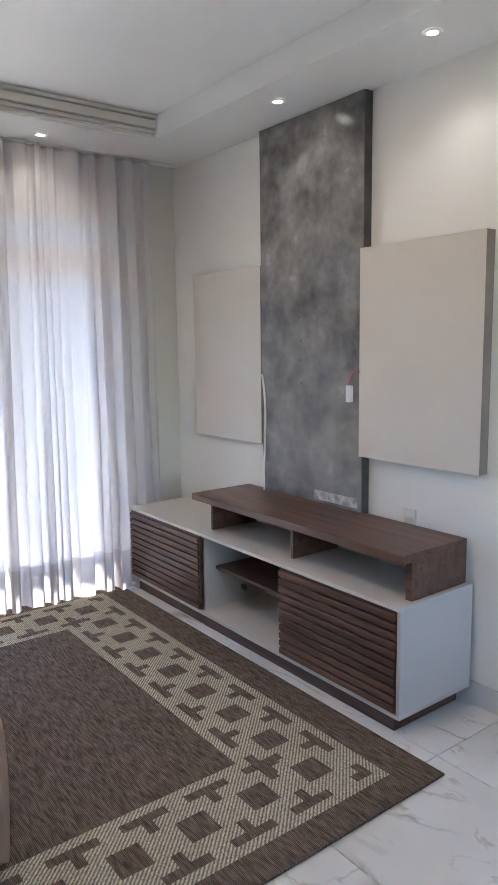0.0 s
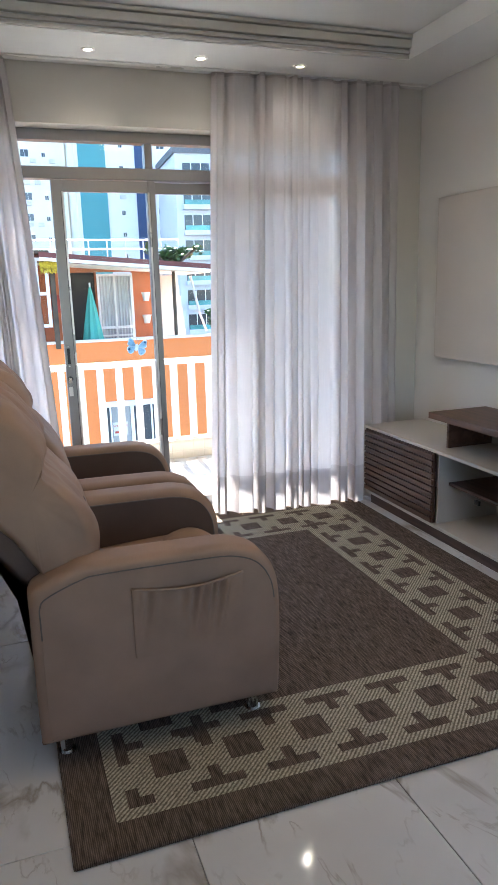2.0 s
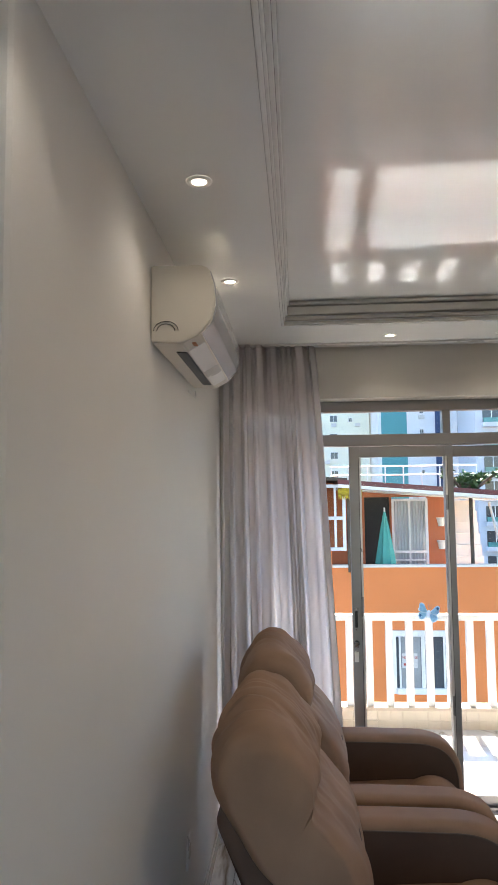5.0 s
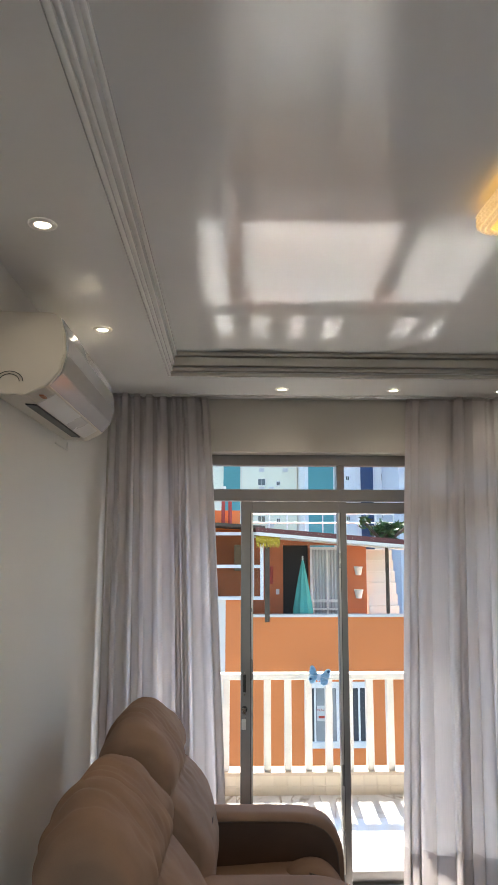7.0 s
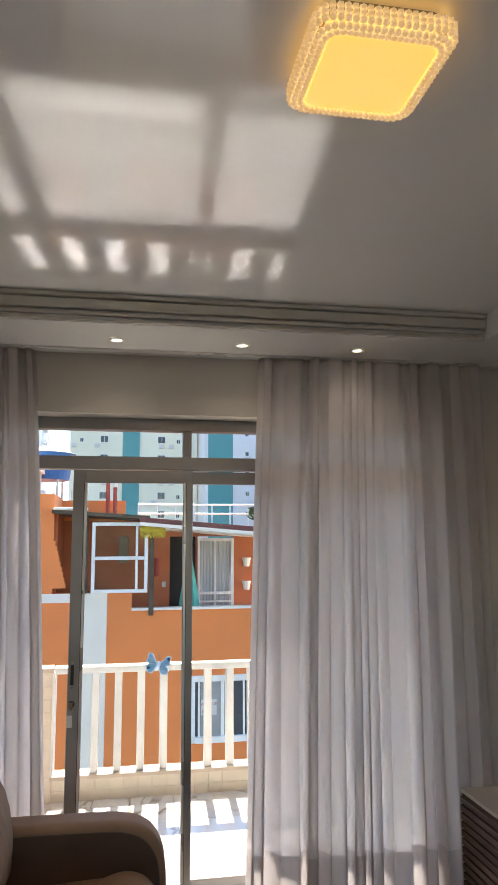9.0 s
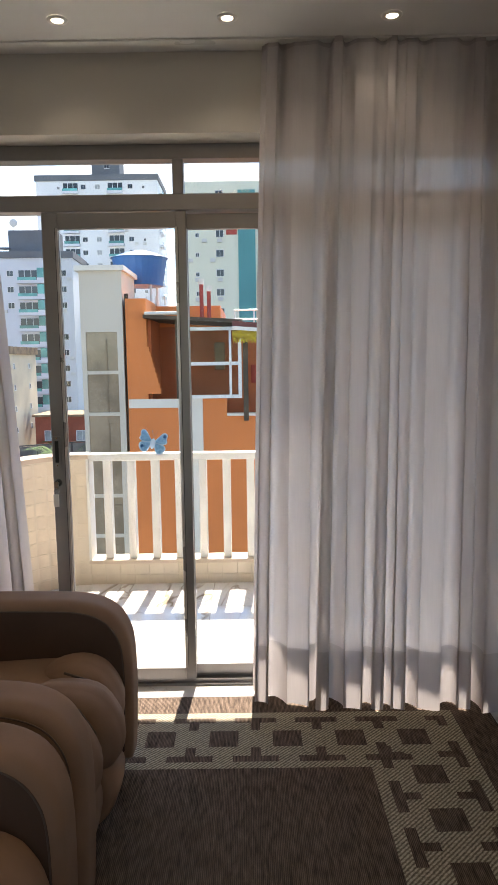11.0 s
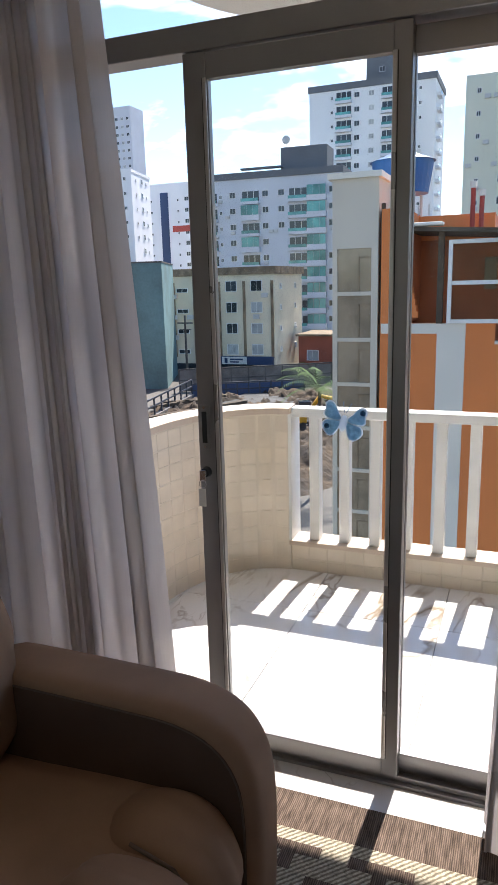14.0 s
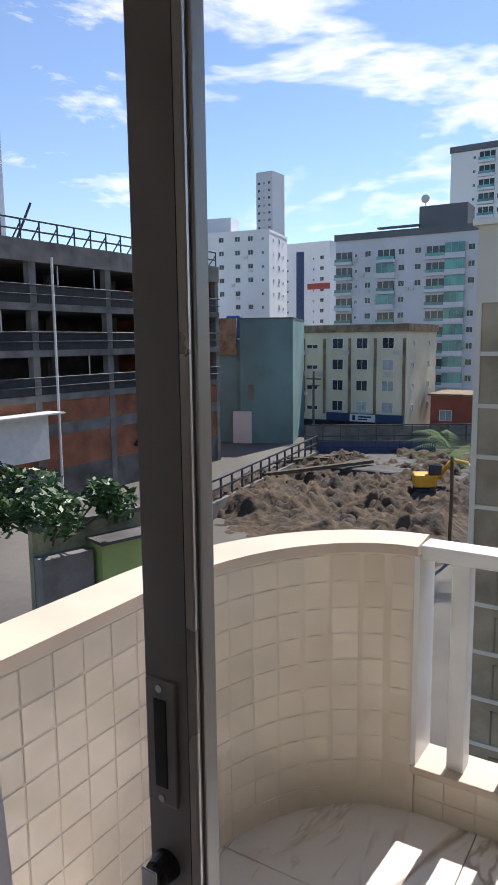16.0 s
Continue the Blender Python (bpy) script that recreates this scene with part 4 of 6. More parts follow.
def recliner(at, label):
    """Faces +x; the origin lies on the floor under the middle of the chair."""
    ch = thing("recliner", at, label, "armchair", "recliners")
    W, A = 0.42, 0.145
    arm = [(0.43, 0.085), (0.395, 0.086), (0.39, 0.12), (0.39, 0.300), (0.392, 0.50), (0.395, 0.583), (0.43, 0.616), (0.53, 0.656), (0.60, 0.665), (0.90, 0.663), (1.04, 0.656), (1.13, 0.621), (1.180, 0.554), (1.198, 0.465), (1.200, 0.300), (1.192, 0.12), (1.185, 0.086), (1.15, 0.085), (0.80, 0.085)]
    prof = [tuple(p) for p in smooth_loop(arm, 4)]
    for s, nm in ((-1, "arm"), (1, "arm")):
        y0, y1 = (-W, -W + A) if s < 0 else (W - A, W)
        a = part(nm, pillow(bmesh.new(), prof, y0, y1, 0.035, 5), M_SUEDE, ch, smooth=True)
        # inner and outer cheek panels with piping, the inner ones in the darker suede
        cheek = [(0.805 + (x - 0.805) * 0.93, 0.385 + (z - 0.385) * 0.885) for x, z in prof]
        for side in (0, 1):
            yy = y0 - 0.003 if side == 0 else y1 + 0.003
            inner = (side == 1) == (s < 0)
            bm = bmesh.new()
            yb = yy + (0.010 if side == 0 else -0.010)
            f0 = [bm.verts.new((x, yy, z)) for x, z in cheek]
            f1 = [bm.verts.new((0.805 + (x - 0.805) * 1.012, yb, 0.385 + (z - 0.385) * 1.012)) for x, z in cheek]
            c = bm.verts.new((0.805, yy, 0.385))
            for k in range(len(f0)):
                j = (k + 1) % len(f0)
                bm.faces.new((f0[k], f0[j], c))
                bm.faces.new((f0[k], f1[k], f1[j], f0[j])).smooth = True
            bmesh.ops.recalc_face_normals(bm, faces=bm.faces)
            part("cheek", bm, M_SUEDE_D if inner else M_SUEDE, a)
            run = [(x, yy, z) for x, z in cheek if z > (0.14 if inner else 0.44)]
            part("piping", sweep(bmesh.new(), run, 0.0022, 6), M_PIPING, a)
    # side pocket on the outer cheek
    nx, nz = 90, 16
    pocket = []
    for j in range(nz + 1):
        row = []
        for i in range(nx + 1):
            u, v = i / nx, j / nz
            x, z = 0.70 + 0.36 * u, 0.335 + (0.235 - 0.018 * math.sin(math.pi * u)) * v
            gather = v ** 1.4 if v < 0.9 else 0.86 * (1 - v) / 0.1
            lean = u + 0.10 * (1 - v)
            y = -W - 0.012 - 0.012 * math.sin(math.pi * u) * (0.4 + 0.6 * v) - 0.012 * gather * (math.sin(lean * 58 + 3 * math.sin(lean * 9)) + 0.5 * math.sin(lean * 31)) * min(1, 6 * u, 6 * (1 - u))
            row.append((x, y, z))
        pocket.append(row)
    pk = sheet("side_pocket", M_SUEDE, ch, pocket, "gathered cloth side pocket")
    part("pocket_hem", sweep(bmesh.new(), [(p[0], p[1] - 0.002, p[2]) for p in pocket[-1][::3]], 0.0045, 6), M_SUEDE, pk)
    part("pocket_seam", sweep(bmesh.new(), [(r[0][0], -W - 0.006, r[0][2]) for r in pocket], 0.004, 6), M_SUEDE, pk)
    # seat: a deck, and a front roll of three lobes with panels below
    seat = smooth_loop([(0.45, 0.30), (0.45, 0.43), (0.70, 0.455), (0.98, 0.47), (1.10, 0.455), (1.12, 0.36), (1.05, 0.30)], 4)
    part("seat", pillow(bmesh.new(), seat, -W + A - 0.01, W - A + 0.01, 0.03, 4, 0.02), M_SUEDE, ch, smooth=True)
    inner = W - A
    wl = 2 * inner / 3
    for k in range(3):
        y0 = -inner + wl * k
        out = 0.03 if k == 1 else 0.0
        lobe = smooth_loop([(0.92, 0.36), (0.94, 0.47), (1.04, 0.505), (1.13 + out, 0.47), (1.185 + out, 0.37), (1.165 + out, 0.275), (1.10, 0.255)], 4)
        part("seat_lobe", crumple(pillow(bmesh.new(), lobe, y0 + 0.001, y0 + wl - 0.001, 0.06, 6, 0.05), 0.004, 12.0), M_SUEDE, ch, smooth=True)
        pan = smooth_loop([(1.04, 0.09), (1.04, 0.28), (1.14, 0.29), (1.175 + out, 0.24), (1.165 + out, 0.15), (1.13, 0.085)], 4)
        part("front_panel", pillow(bmesh.new(), pan, y0 + 0.002, y0 + wl - 0.002, 0.03, 4, 0.03), M_SUEDE, ch, smooth=True)
        if k:
            part("seam", sweep(bmesh.new(), [(1.02, y0, 0.497), (1.11, y0, 0.468), (1.155, y0, 0.40), (1.150, y0, 0.29), (1.150, y0, 0.10)], 0.004, 6), M_PIPING, ch)
    # back: cushion with rolled head, and the shell behind it
    back = [(0.60, 0.457), (0.635, 0.66), (0.60, 0.79), (0.53, 0.885), (0.485, 0.935), (0.492, 0.985), (0.475, 1.045), (0.42, 1.12), (0.345, 1.174), (0.265, 1.162), (0.195, 1.068), (0.205, 0.948), (0.30, 0.795), (0.43, 0.616), (0.47, 0.477)]
    part("back_cushion", head_folds(crumple(pillow(bmesh.new(), smooth_loop(back, 8), -W + 0.09, W - 0.09, 0.12, 8, 0.03, across=44), 0.012, 7.0, at[1]), at[1]), M_SUEDE, ch, smooth=True)
    # tufting creases of the cushion
    for q in ((0.613, 0.75), (0.478, 0.937)):
        part("tuft_seam", sweep(bmesh.new(), [(q[0] - 0.0 - 0.03 * abs(t) ** 2 + 0.006, t * (W - 0.18), q[1] - 0.02 * abs(t)) for t in [k / 6 - 1 for k in range(13)]], 0.0022, 6), M_PIPING, ch)
    shell = [(0.205, 0.90), (0.225, 0.935), (0.46, 0.60), (0.46, 0.16), (0.415, 0.14), (0.40, 0.47)]
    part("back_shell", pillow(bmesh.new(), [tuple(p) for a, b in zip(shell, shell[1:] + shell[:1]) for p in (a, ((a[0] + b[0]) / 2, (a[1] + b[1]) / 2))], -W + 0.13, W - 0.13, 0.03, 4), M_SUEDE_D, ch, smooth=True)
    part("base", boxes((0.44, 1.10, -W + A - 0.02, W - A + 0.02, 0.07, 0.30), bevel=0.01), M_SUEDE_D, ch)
    for x in (0.466, 1.11):
        for y in (-0.345, 0.345):
            bm = tube(bmesh.new(), (x, y, 0.0), (x, y, 0.014), 0.028, n=18)
            tube(bm, (x, y, 0.014), (x, y, 0.088), 0.020, n=18)
            part("leg", bm, M_CHROME, ch, "chromed stub leg")
    return ch
recliner((0.006, -1.938, 0), "beige suede recliner with a gathered side pocket on the rug")
recliner((0.006, -1.045, 0), "beige suede recliner beside the balcony curtain")


# ---- butterfly sticker on the door pane ----
fly = thing("butterfly_sticker", (1.197, -0.0215, 1.117), "pale blue butterfly sticker on the glass of the sliding door", "sticker")
M_FLY_P = mat("sticker_pale", (0.86, 0.91, 0.95), 0.4, var=0.04, bump=0)
M_FLY_B = mat("sticker_blue", (0.62, 0.80, 0.90), 0.4, var=0.15, scale=90, fine=400, bump=0, tint=(0.36, 0.56, 0.68))
M_FLY_D = mat("sticker_navy", (0.14, 0.30, 0.50), 0.4, var=0.2, scale=120, bump=0)
def flat(pts, y, thick=0.0006):
    bm = bmesh.new()
    a, b = [bm.verts.new((x, y, z)) for x, z in pts], [bm.verts.new((x, y + thick, z)) for x, z in pts]
    bm.faces.new(a), bm.faces.new(b[::-1])
    for k in range(len(a)):
        j = (k + 1) % len(a)
        bm.faces.new((a[k], b[k], b[j], a[j]))
    bmesh.ops.recalc_face_normals(bm, faces=bm.faces)
    return bm
UP = [(0.004, 0.004), (0.018, 0.022), (0.034, 0.044), (0.050, 0.050), (0.060, 0.040), (0.058, 0.022), (0.062, 0.008), (0.050, -0.002), (0.020, -0.004)]
DN = [(0.004, 0.000), (0.030, -0.002), (0.052, -0.006), (0.060, -0.022), (0.052, -0.038), (0.036, -0.050), (0.020, -0.044), (0.010, -0.022)]
TILT = math.radians(-12)
def turned(p, s, k=1.0, c=(0, 0)):
    x, z = c[0] + (p[0] - c[0]) * k, c[1] + (p[1] - c[1]) * k
    return (s * x * math.cos(TILT) - z * math.sin(TILT), s * x * math.sin(TILT) + z * math.cos(TILT))
for m in (M_FLY_P, M_FLY_B, M_FLY_D):
    # thin film: light passes it
    t = m.node_tree
    b, tl, mx = t.nodes["Principled BSDF"], t.nodes.new("ShaderNodeBsdfTranslucent"), t.nodes.new("ShaderNodeMixShader")
    t.links.new(b.inputs["Base Color"].links[0].from_socket, tl.inputs[0])
    mx.inputs[0].default_value = 0.8
    t.links.new(b.outputs[0], mx.inputs[1]), t.links.new(tl.outputs[0], mx.inputs[2])
    t.links.new(mx.outputs[0], t.nodes["Material Output"].inputs[0])
for s in (1, -1):
    for w, c in ((UP, (0.036, 0.02)), (DN, (0.034, -0.022))):
        wing = part("wing", flat([turned(p, s) for p in smooth_loop([(a, b) for a, b in w], 3)], 0.0), M_FLY_P, fly)
        part("wing_field", flat([turned(p, s, 0.84, c) for p in smooth_loop([(a, b) for a, b in w], 3)], -0.0008), M_FLY_B, wing)
        e = (0.047, 0.034) if w is UP else (0.044, -0.024)
        if (w is DN) == (s < 0):
            part("eye_spot", flat([turned((e[0] + 0.0075 * math.cos(k * math.tau / 14), e[1] + 0.0075 * math.sin(k * math.tau / 14)), s) for k in range(14)], -0.0016), M_FLY_D, wing)
part("body", flat([turned((0.011 * math.cos(k * math.tau / 16), -0.006 + 0.024 * math.sin(k * math.tau / 16)), 1) for k in range(16)], -0.001), M_FLY_P, fly)
for s in (1, -1):
    part("antenna", sweep(bmesh.new(), [(*[turned((0.002 + 0.010 * t, 0.024 + 0.030 * t), s)[0]], -0.0006, turned((0.002 + 0.010 * t, 0.024 + 0.030 * t), s)[1]) for t in (0, 0.5, 1)], 0.0008, 5), M_FLY_D, fly)


# ---- outside: ground and sky ----
GZ = -9.3
M_EARTH = mat("bare_earth", (0.085, 0.057, 0.034), 0.95, var=0.4, scale=0.7, fine=3, bump=0.8, dist=0.15, tint=(0.03, 0.022, 0.016))
M_GROUND = mat("dusty_ground", (0.13, 0.12, 0.105), 0.95, var=0.25, scale=0.1, fine=2, bump=0.3, dist=0.03)
M_CONC = mat("raw_concrete", (0.19, 0.18, 0.165), 0.9, var=0.25, scale=0.7, fine=9, bump=0.3, dist=0.02)
# darker tone of the raw concrete
M_CONC_D = mat("dark_concrete", (0.11, 0.105, 0.10), 0.9, var=0.3, scale=0.6, fine=6, bump=0.3, dist=0.02)
M_BRICK = mat("clay_block_wall", (0.30, 0.115, 0.06), 0.9, var=0.25, scale=0.6, fine=7, bump=0.4, dist=0.02)
M_NET = mat("dark_safety_net", (0.022, 0.026, 0.032), 0.8, var=0.3, scale=2)
M_STEEL_D = mat("dark_steel", (0.04, 0.05, 0.07), 0.6, var=0.2)
M_ORANGE = mat("orange_render", (0.78, 0.245, 0.072), 0.85, var=0.06, scale=0.8, fine=30, bump=0.2, dist=0.004)
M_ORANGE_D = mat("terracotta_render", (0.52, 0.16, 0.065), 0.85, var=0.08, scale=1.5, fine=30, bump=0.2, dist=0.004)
M_CREAM = mat("cream_render", (0.82, 0.77, 0.67), 0.85, var=0.06, scale=0.8, fine=30, bump=0.15, dist=0.004)
M_BEIGE = mat("yellowed_render", (0.78, 0.70, 0.53), 0.85, var=0.07, scale=0.3, fine=6, bump=0.1)
M_RUSTY = mat("stained_parapet", (0.30, 0.22, 0.14), 0.9, var=0.3, scale=1.0, fine=8)
M_WHITEB = mat("white_facade", (0.78, 0.79, 0.80), 0.85, var=0.04, scale=0.12, fine=3, bump=0.05)
M_GREYB = mat("grey_facade", (0.62, 0.645, 0.69), 0.85, var=0.05, scale=0.12, fine=3, bump=0.05)
M_GREYD = mat("dark_grey_facade", (0.15, 0.16, 0.175), 0.85, var=0.08, scale=0.2, fine=3)
M_PALEY = mat("pale_yellow_facade", (0.76, 0.76, 0.62), 0.85, var=0.04, scale=0.12, fine=3, bump=0.05)
M_TEAL = mat("teal_facade", (0.10, 0.32, 0.33), 0.8, var=0.1, scale=0.15, fine=3)
M_TEALW = mat("weathered_teal_wall", (0.14, 0.26, 0.27), 0.85, var=0.25, scale=0.25, fine=4, tint=(0.10, 0.17, 0.17))
M_NAVY = mat("navy_facade", (0.03, 0.06, 0.14), 0.6, var=0.1, scale=0.3)
M_PANE = mat("dark_window_pane", (0.045, 0.055, 0.065), 0.08, var=0.2, scale=0.6, bump=0, per=0.5)
M_PANE_L = mat("curtained_pane", (0.42, 0.44, 0.44), 0.3, var=0.15, scale=1.2, bump=0, per=0.3)
M_PANE_G = mat("green_balcony_glass", (0.10, 0.34, 0.32), 0.1, var=0.2, scale=0.5, bump=0, per=0.35)
M_ACU = mat("condenser_white", (0.60, 0.60, 0.58), 0.6, var=0.05)
M_RED = mat("red_paint", (0.42, 0.06, 0.04), 0.6)
M_BLUE = mat("blue_tank_plastic", (0.02, 0.12, 0.34), 0.45, var=0.08, scale=3)
M_LEAF = mat("leaf_green", (0.045, 0.105, 0.022), 0.5, var=0.3, scale=5, fine=30, bump=0, tint=(0.015, 0.045, 0.010))
M_PALM = mat("palm_green", (0.07, 0.13, 0.025), 0.85, var=0.3, scale=4, bump=0, tint=(0.04, 0.08, 0.015))
M_BARK = mat("bark", (0.10, 0.075, 0.05), 0.95, var=0.2, scale=3, fine=30, bump=0.5, dist=0.01)
M_YEL = mat("machine_yellow", (0.65, 0.34, 0.02), 0.5, var=0.12, scale=2)
M_TURQ = mat("turquoise_cloth", (0.10, 0.45, 0.38), 0.85, var=0.08, scale=5)
M_YCLOTH = mat("yellow_cloth", (0.62, 0.48, 0.04), 0.9, var=0.25, scale=14, tint=(0.25, 0.16, 0.01))
M_MIRR = mat("lift_glazing", (0.30, 0.235, 0.165), 0.4, var=0.3, scale=1.3, bump=0, per=0.35)

# one sheet of ground, out to the horizon
n = 40
rows = []
for i in range(n + 1):
    row = []
    for j in range(n + 1):
        x = math.copysign((abs(2 * i / n - 1)) ** 3 * 3000, i - n / 2)
        y = math.copysign((abs(2 * j / n - 1)) ** 3 * 3000, j - n / 2) + 40
        row.append((x, y, GZ))
    rows.append(row)
ground = sheet("ground", M_GROUND, None, rows)
tagged(ground, "bare dusty ground of the city block far below", "ground", kind="structure")

BANK = 545.0
def cloud_material():
    m = bpy.data.materials.new("cloud_layer")
    m.use_nodes = True
    t = m.node_tree
    N, L = t.nodes.new, t.links.new
    t.nodes.remove(t.nodes["Principled BSDF"])
    geo, mp, n1, n2, add, ramp, tr, em, mx = (N("ShaderNode" + k) for k in ("NewGeometry", "Mapping", "TexNoise", "TexNoise", "Math", "ValToRGB", "BsdfTransparent", "Emission", "MixShader"))
    mp.inputs["Scale"].default_value = (0.0016, 0.0016, 0.0052)
    mp.inputs["Location"].default_value = (0.35, 0.2, 0.15)
    L(geo.outputs["Position"], mp.inputs[0]), L(mp.outputs[0], n1.inputs[0]), L(mp.outputs[0], n2.inputs[0])
    n1.inputs["Scale"].default_value, n1.inputs["Detail"].default_value, n1.inputs["Roughness"].default_value, n1.inputs["Distortion"].default_value = 0.9, 9, 0.62, 0.4
    n2.inputs["Scale"].default_value, n2.inputs["Detail"].default_value = 7.0, 6
    add.operation = 'MULTIPLY_ADD'
    add.inputs[1].default_value = 0.22
    L(n2.outputs[0], add.inputs[0]), L(n1.outputs[0], add.inputs[2])
    ramp.color_ramp.elements[0].position, ramp.color_ramp.elements[0].color = 0.68, (0, 0, 0, 1)
    ramp.color_ramp.elements[1].position, ramp.color_ramp.elements[1].color = 0.84, (0.95, 0.95, 0.95, 1)
    em.inputs[0].default_value, em.inputs[1].default_value = (0.96, 0.98, 1.0, 1), 0.95
    # the long bank of cloud: thickest along a sloping line
    sep, lin, sq, ex, bank = N("ShaderNodeSeparateXYZ"), N("ShaderNodeMath"), N("ShaderNodeMath"), N("ShaderNodeMath"), N("ShaderNodeMath")
    off = N("ShaderNodeMath")
    L(geo.outputs["Position"], sep.inputs[0])
    lin.operation, lin.inputs[1].default_value = 'MULTIPLY_ADD', 0.36
    L(sep.outputs[0], lin.inputs[0]), L(sep.outputs[2], lin.inputs[2])
    off.operation, off.inputs[1].default_value, off.inputs[2].default_value = 'MULTIPLY_ADD', 1 / 120, -BANK / 120
    L(lin.outputs[0], off.inputs[0])
    sq.operation, ex.operation, ex.inputs[0].default_value = 'MULTIPLY', 'POWER', 0.37
    L(off.outputs[0], sq.inputs[0]), L(off.outputs[0], sq.inputs[1]), L(sq.outputs[0], ex.inputs[1])
    bank.operation, bank.inputs[1].default_value = 'MULTIPLY_ADD', 0.23
    L(ex.outputs[0], bank.inputs[0]), L(add.outputs[0], bank.inputs[2]), L(bank.outputs[0], ramp.inputs[0])
    L(ramp.outputs[0], mx.inputs[0]), L(tr.outputs[0], mx.inputs[1]), L(em.outputs[0], mx.inputs[2])
    L(mx.outputs[0], t.nodes["Material Output"].inputs[0])
    return m
rows = []
for e in range(13):
    el = radians(2 + 46 * e / 12)
    rows.append([(2400 * math.cos(el) * math.sin(radians(a)), 2400 * math.cos(el) * math.cos(radians(a)), 2400 * math.sin(el)) for a in range(-80, 61, 5)])
clouds = sheet("backdrop", cloud_material(), None, rows)
clouds.visible_shadow = False
tagged(clouds, "thin white clouds in a blue sky", "clouds", kind="structure")


# ---- buildings ----
def ring_mesh(name, w, h, t, y0, y1, sill, m):
    """A frame round an opening, one closed ring; its lower bar stands out as a sill."""
    bm = bmesh.new()
    out, inn = ((-w / 2, 0), (w / 2, 0), (w / 2, h), (-w / 2, h)), ((-w / 2 + t, t), (w / 2 - t, t), (w / 2 - t, h - t), (-w / 2 + t, h - t))
    loops = [[bm.verts.new((x, y - (sill if z < h / 2 and y == y0 else 0), z)) for x, z in ring] for ring, y in ((out, y1), (out, y0), (inn, y0), (inn, y1))]
    for a, b in zip(loops, loops[1:] + loops[:1]):
        for k in range(4):
            bm.faces.new((a[k], a[(k + 1) % 4], b[(k + 1) % 4], b[k]))
    bmesh.ops.recalc_face_normals(bm, faces=bm.faces)
    return mesh_of(name, bm, m)
def mesh_of(name, bm, *ms):
    me = bpy.data.meshes.new(name)
    bm.to_mesh(me)
    bm.free()
    for m in ms:
        me.materials.append(m)
    return me
WIN = {(w, h, p): (ring_mesh("window", w, h, 0.06, -0.06, 0.03, 0.08, M_WRAIL),
                   mesh_of("pane", boxes((-w / 2 + 0.06, w / 2 - 0.06, -0.02, 0.03, 0.06, h - 0.06)), {"d": M_PANE, "l": M_PANE_L}[p]),
                   mesh_of("mullion", boxes((-0.02, 0.02, -0.045, -0.021, 0.06, h - 0.06)), M_WRAIL)) for w, h, p in ((1.2, 1.1, "d"), (1.2, 1.1, "l"), (0.6, 0.7, "d"), (1.5, 1.3, "d"), (1.5, 1.3, "l"), (1.6, 0.55, "d"), (1.4, 1.2, "d"), (1.4, 1.2, "l"))}
def child(name, me, parent, at, turn=0.0):
    o = bpy.data.objects.new(name, me)
    scene.collection.objects.link(o)
    o.parent, o.location, o.rotation_euler = parent, at, (0, 0, turn)
    return o
ACU = mesh_of("air_condenser", boxes((-0.4, 0.4, -0.35, 0.0, 0, 0.55), (-0.28, 0.28, -0.36, -0.349, 0.03, 0.5), bevel=0.02, seg=1), M_ACU)
def place_window(key, parent, at, turn=0.0):
    """A framed window with its pane and mullion."""
    frame_me, pane_me, bar_me = WIN[key]
    o = child("window", frame_me, parent, at, turn)
    child("pane", pane_me, o, (0, 0, 0))
    child("mullion", bar_me, o, (0, 0, 0))
    return o
def tray_mesh(w, h, m):
    """Balcony slab and breast wall as one open tray."""
    bm = bmesh.new()
    rings = [[bm.verts.new((x, y, z)) for x, y in pts] for pts, z in (
        (((-w / 2, -0.9), (w / 2, -0.9), (w / 2, 0), (-w / 2, 0)), 0.0), (((-w / 2, -0.9), (w / 2, -0.9), (w / 2, 0), (-w / 2, 0)), h),
        (((-w / 2 + 0.1, -0.8), (w / 2 - 0.1, -0.8), (w / 2 - 0.1, -0.01), (-w / 2 + 0.1, -0.01)), h), (((-w / 2 + 0.1, -0.8), (w / 2 - 0.1, -0.8), (w / 2 - 0.1, -0.01), (-w / 2 + 0.1, -0.01)), 0.15))]
    for a, b in zip(rings, rings[1:]):
        for k in range(4):
            bm.faces.new((a[k], a[(k + 1) % 4], b[(k + 1) % 4], b[k]))
    bm.faces.new(rings[0][::-1]), bm.faces.new(rings[-1])
    bmesh.ops.recalc_face_normals(bm, faces=bm.faces)
    return mesh_of("balcony", bm, m)
BALC, BALC_G = tray_mesh(3.6, 0.55, M_GREYB), tray_mesh(3.6, 1.0, M_GREYB)
BALC_GLASS = mesh_of("glass_front", boxes((-1.7, 1.7, -0.88, -0.84, 0.55, 1.1)), M_PANE_G)
BALC_DOOR = mesh_of("balcony_door", boxes((-1.65, 1.65, -0.03, -0.012, 0.16, 2.4)), M_PANE)
BALC_BAR = mesh_of("mullion", boxes((-0.05, 0.05, -0.06, -0.031, 0.16, 2.4)), M_WRAIL)
GLAZ = mesh_of("pane", boxes((-0.56, 0.56, -0.88, -0.85, 1.0, 2.75)), M_PANE_G)
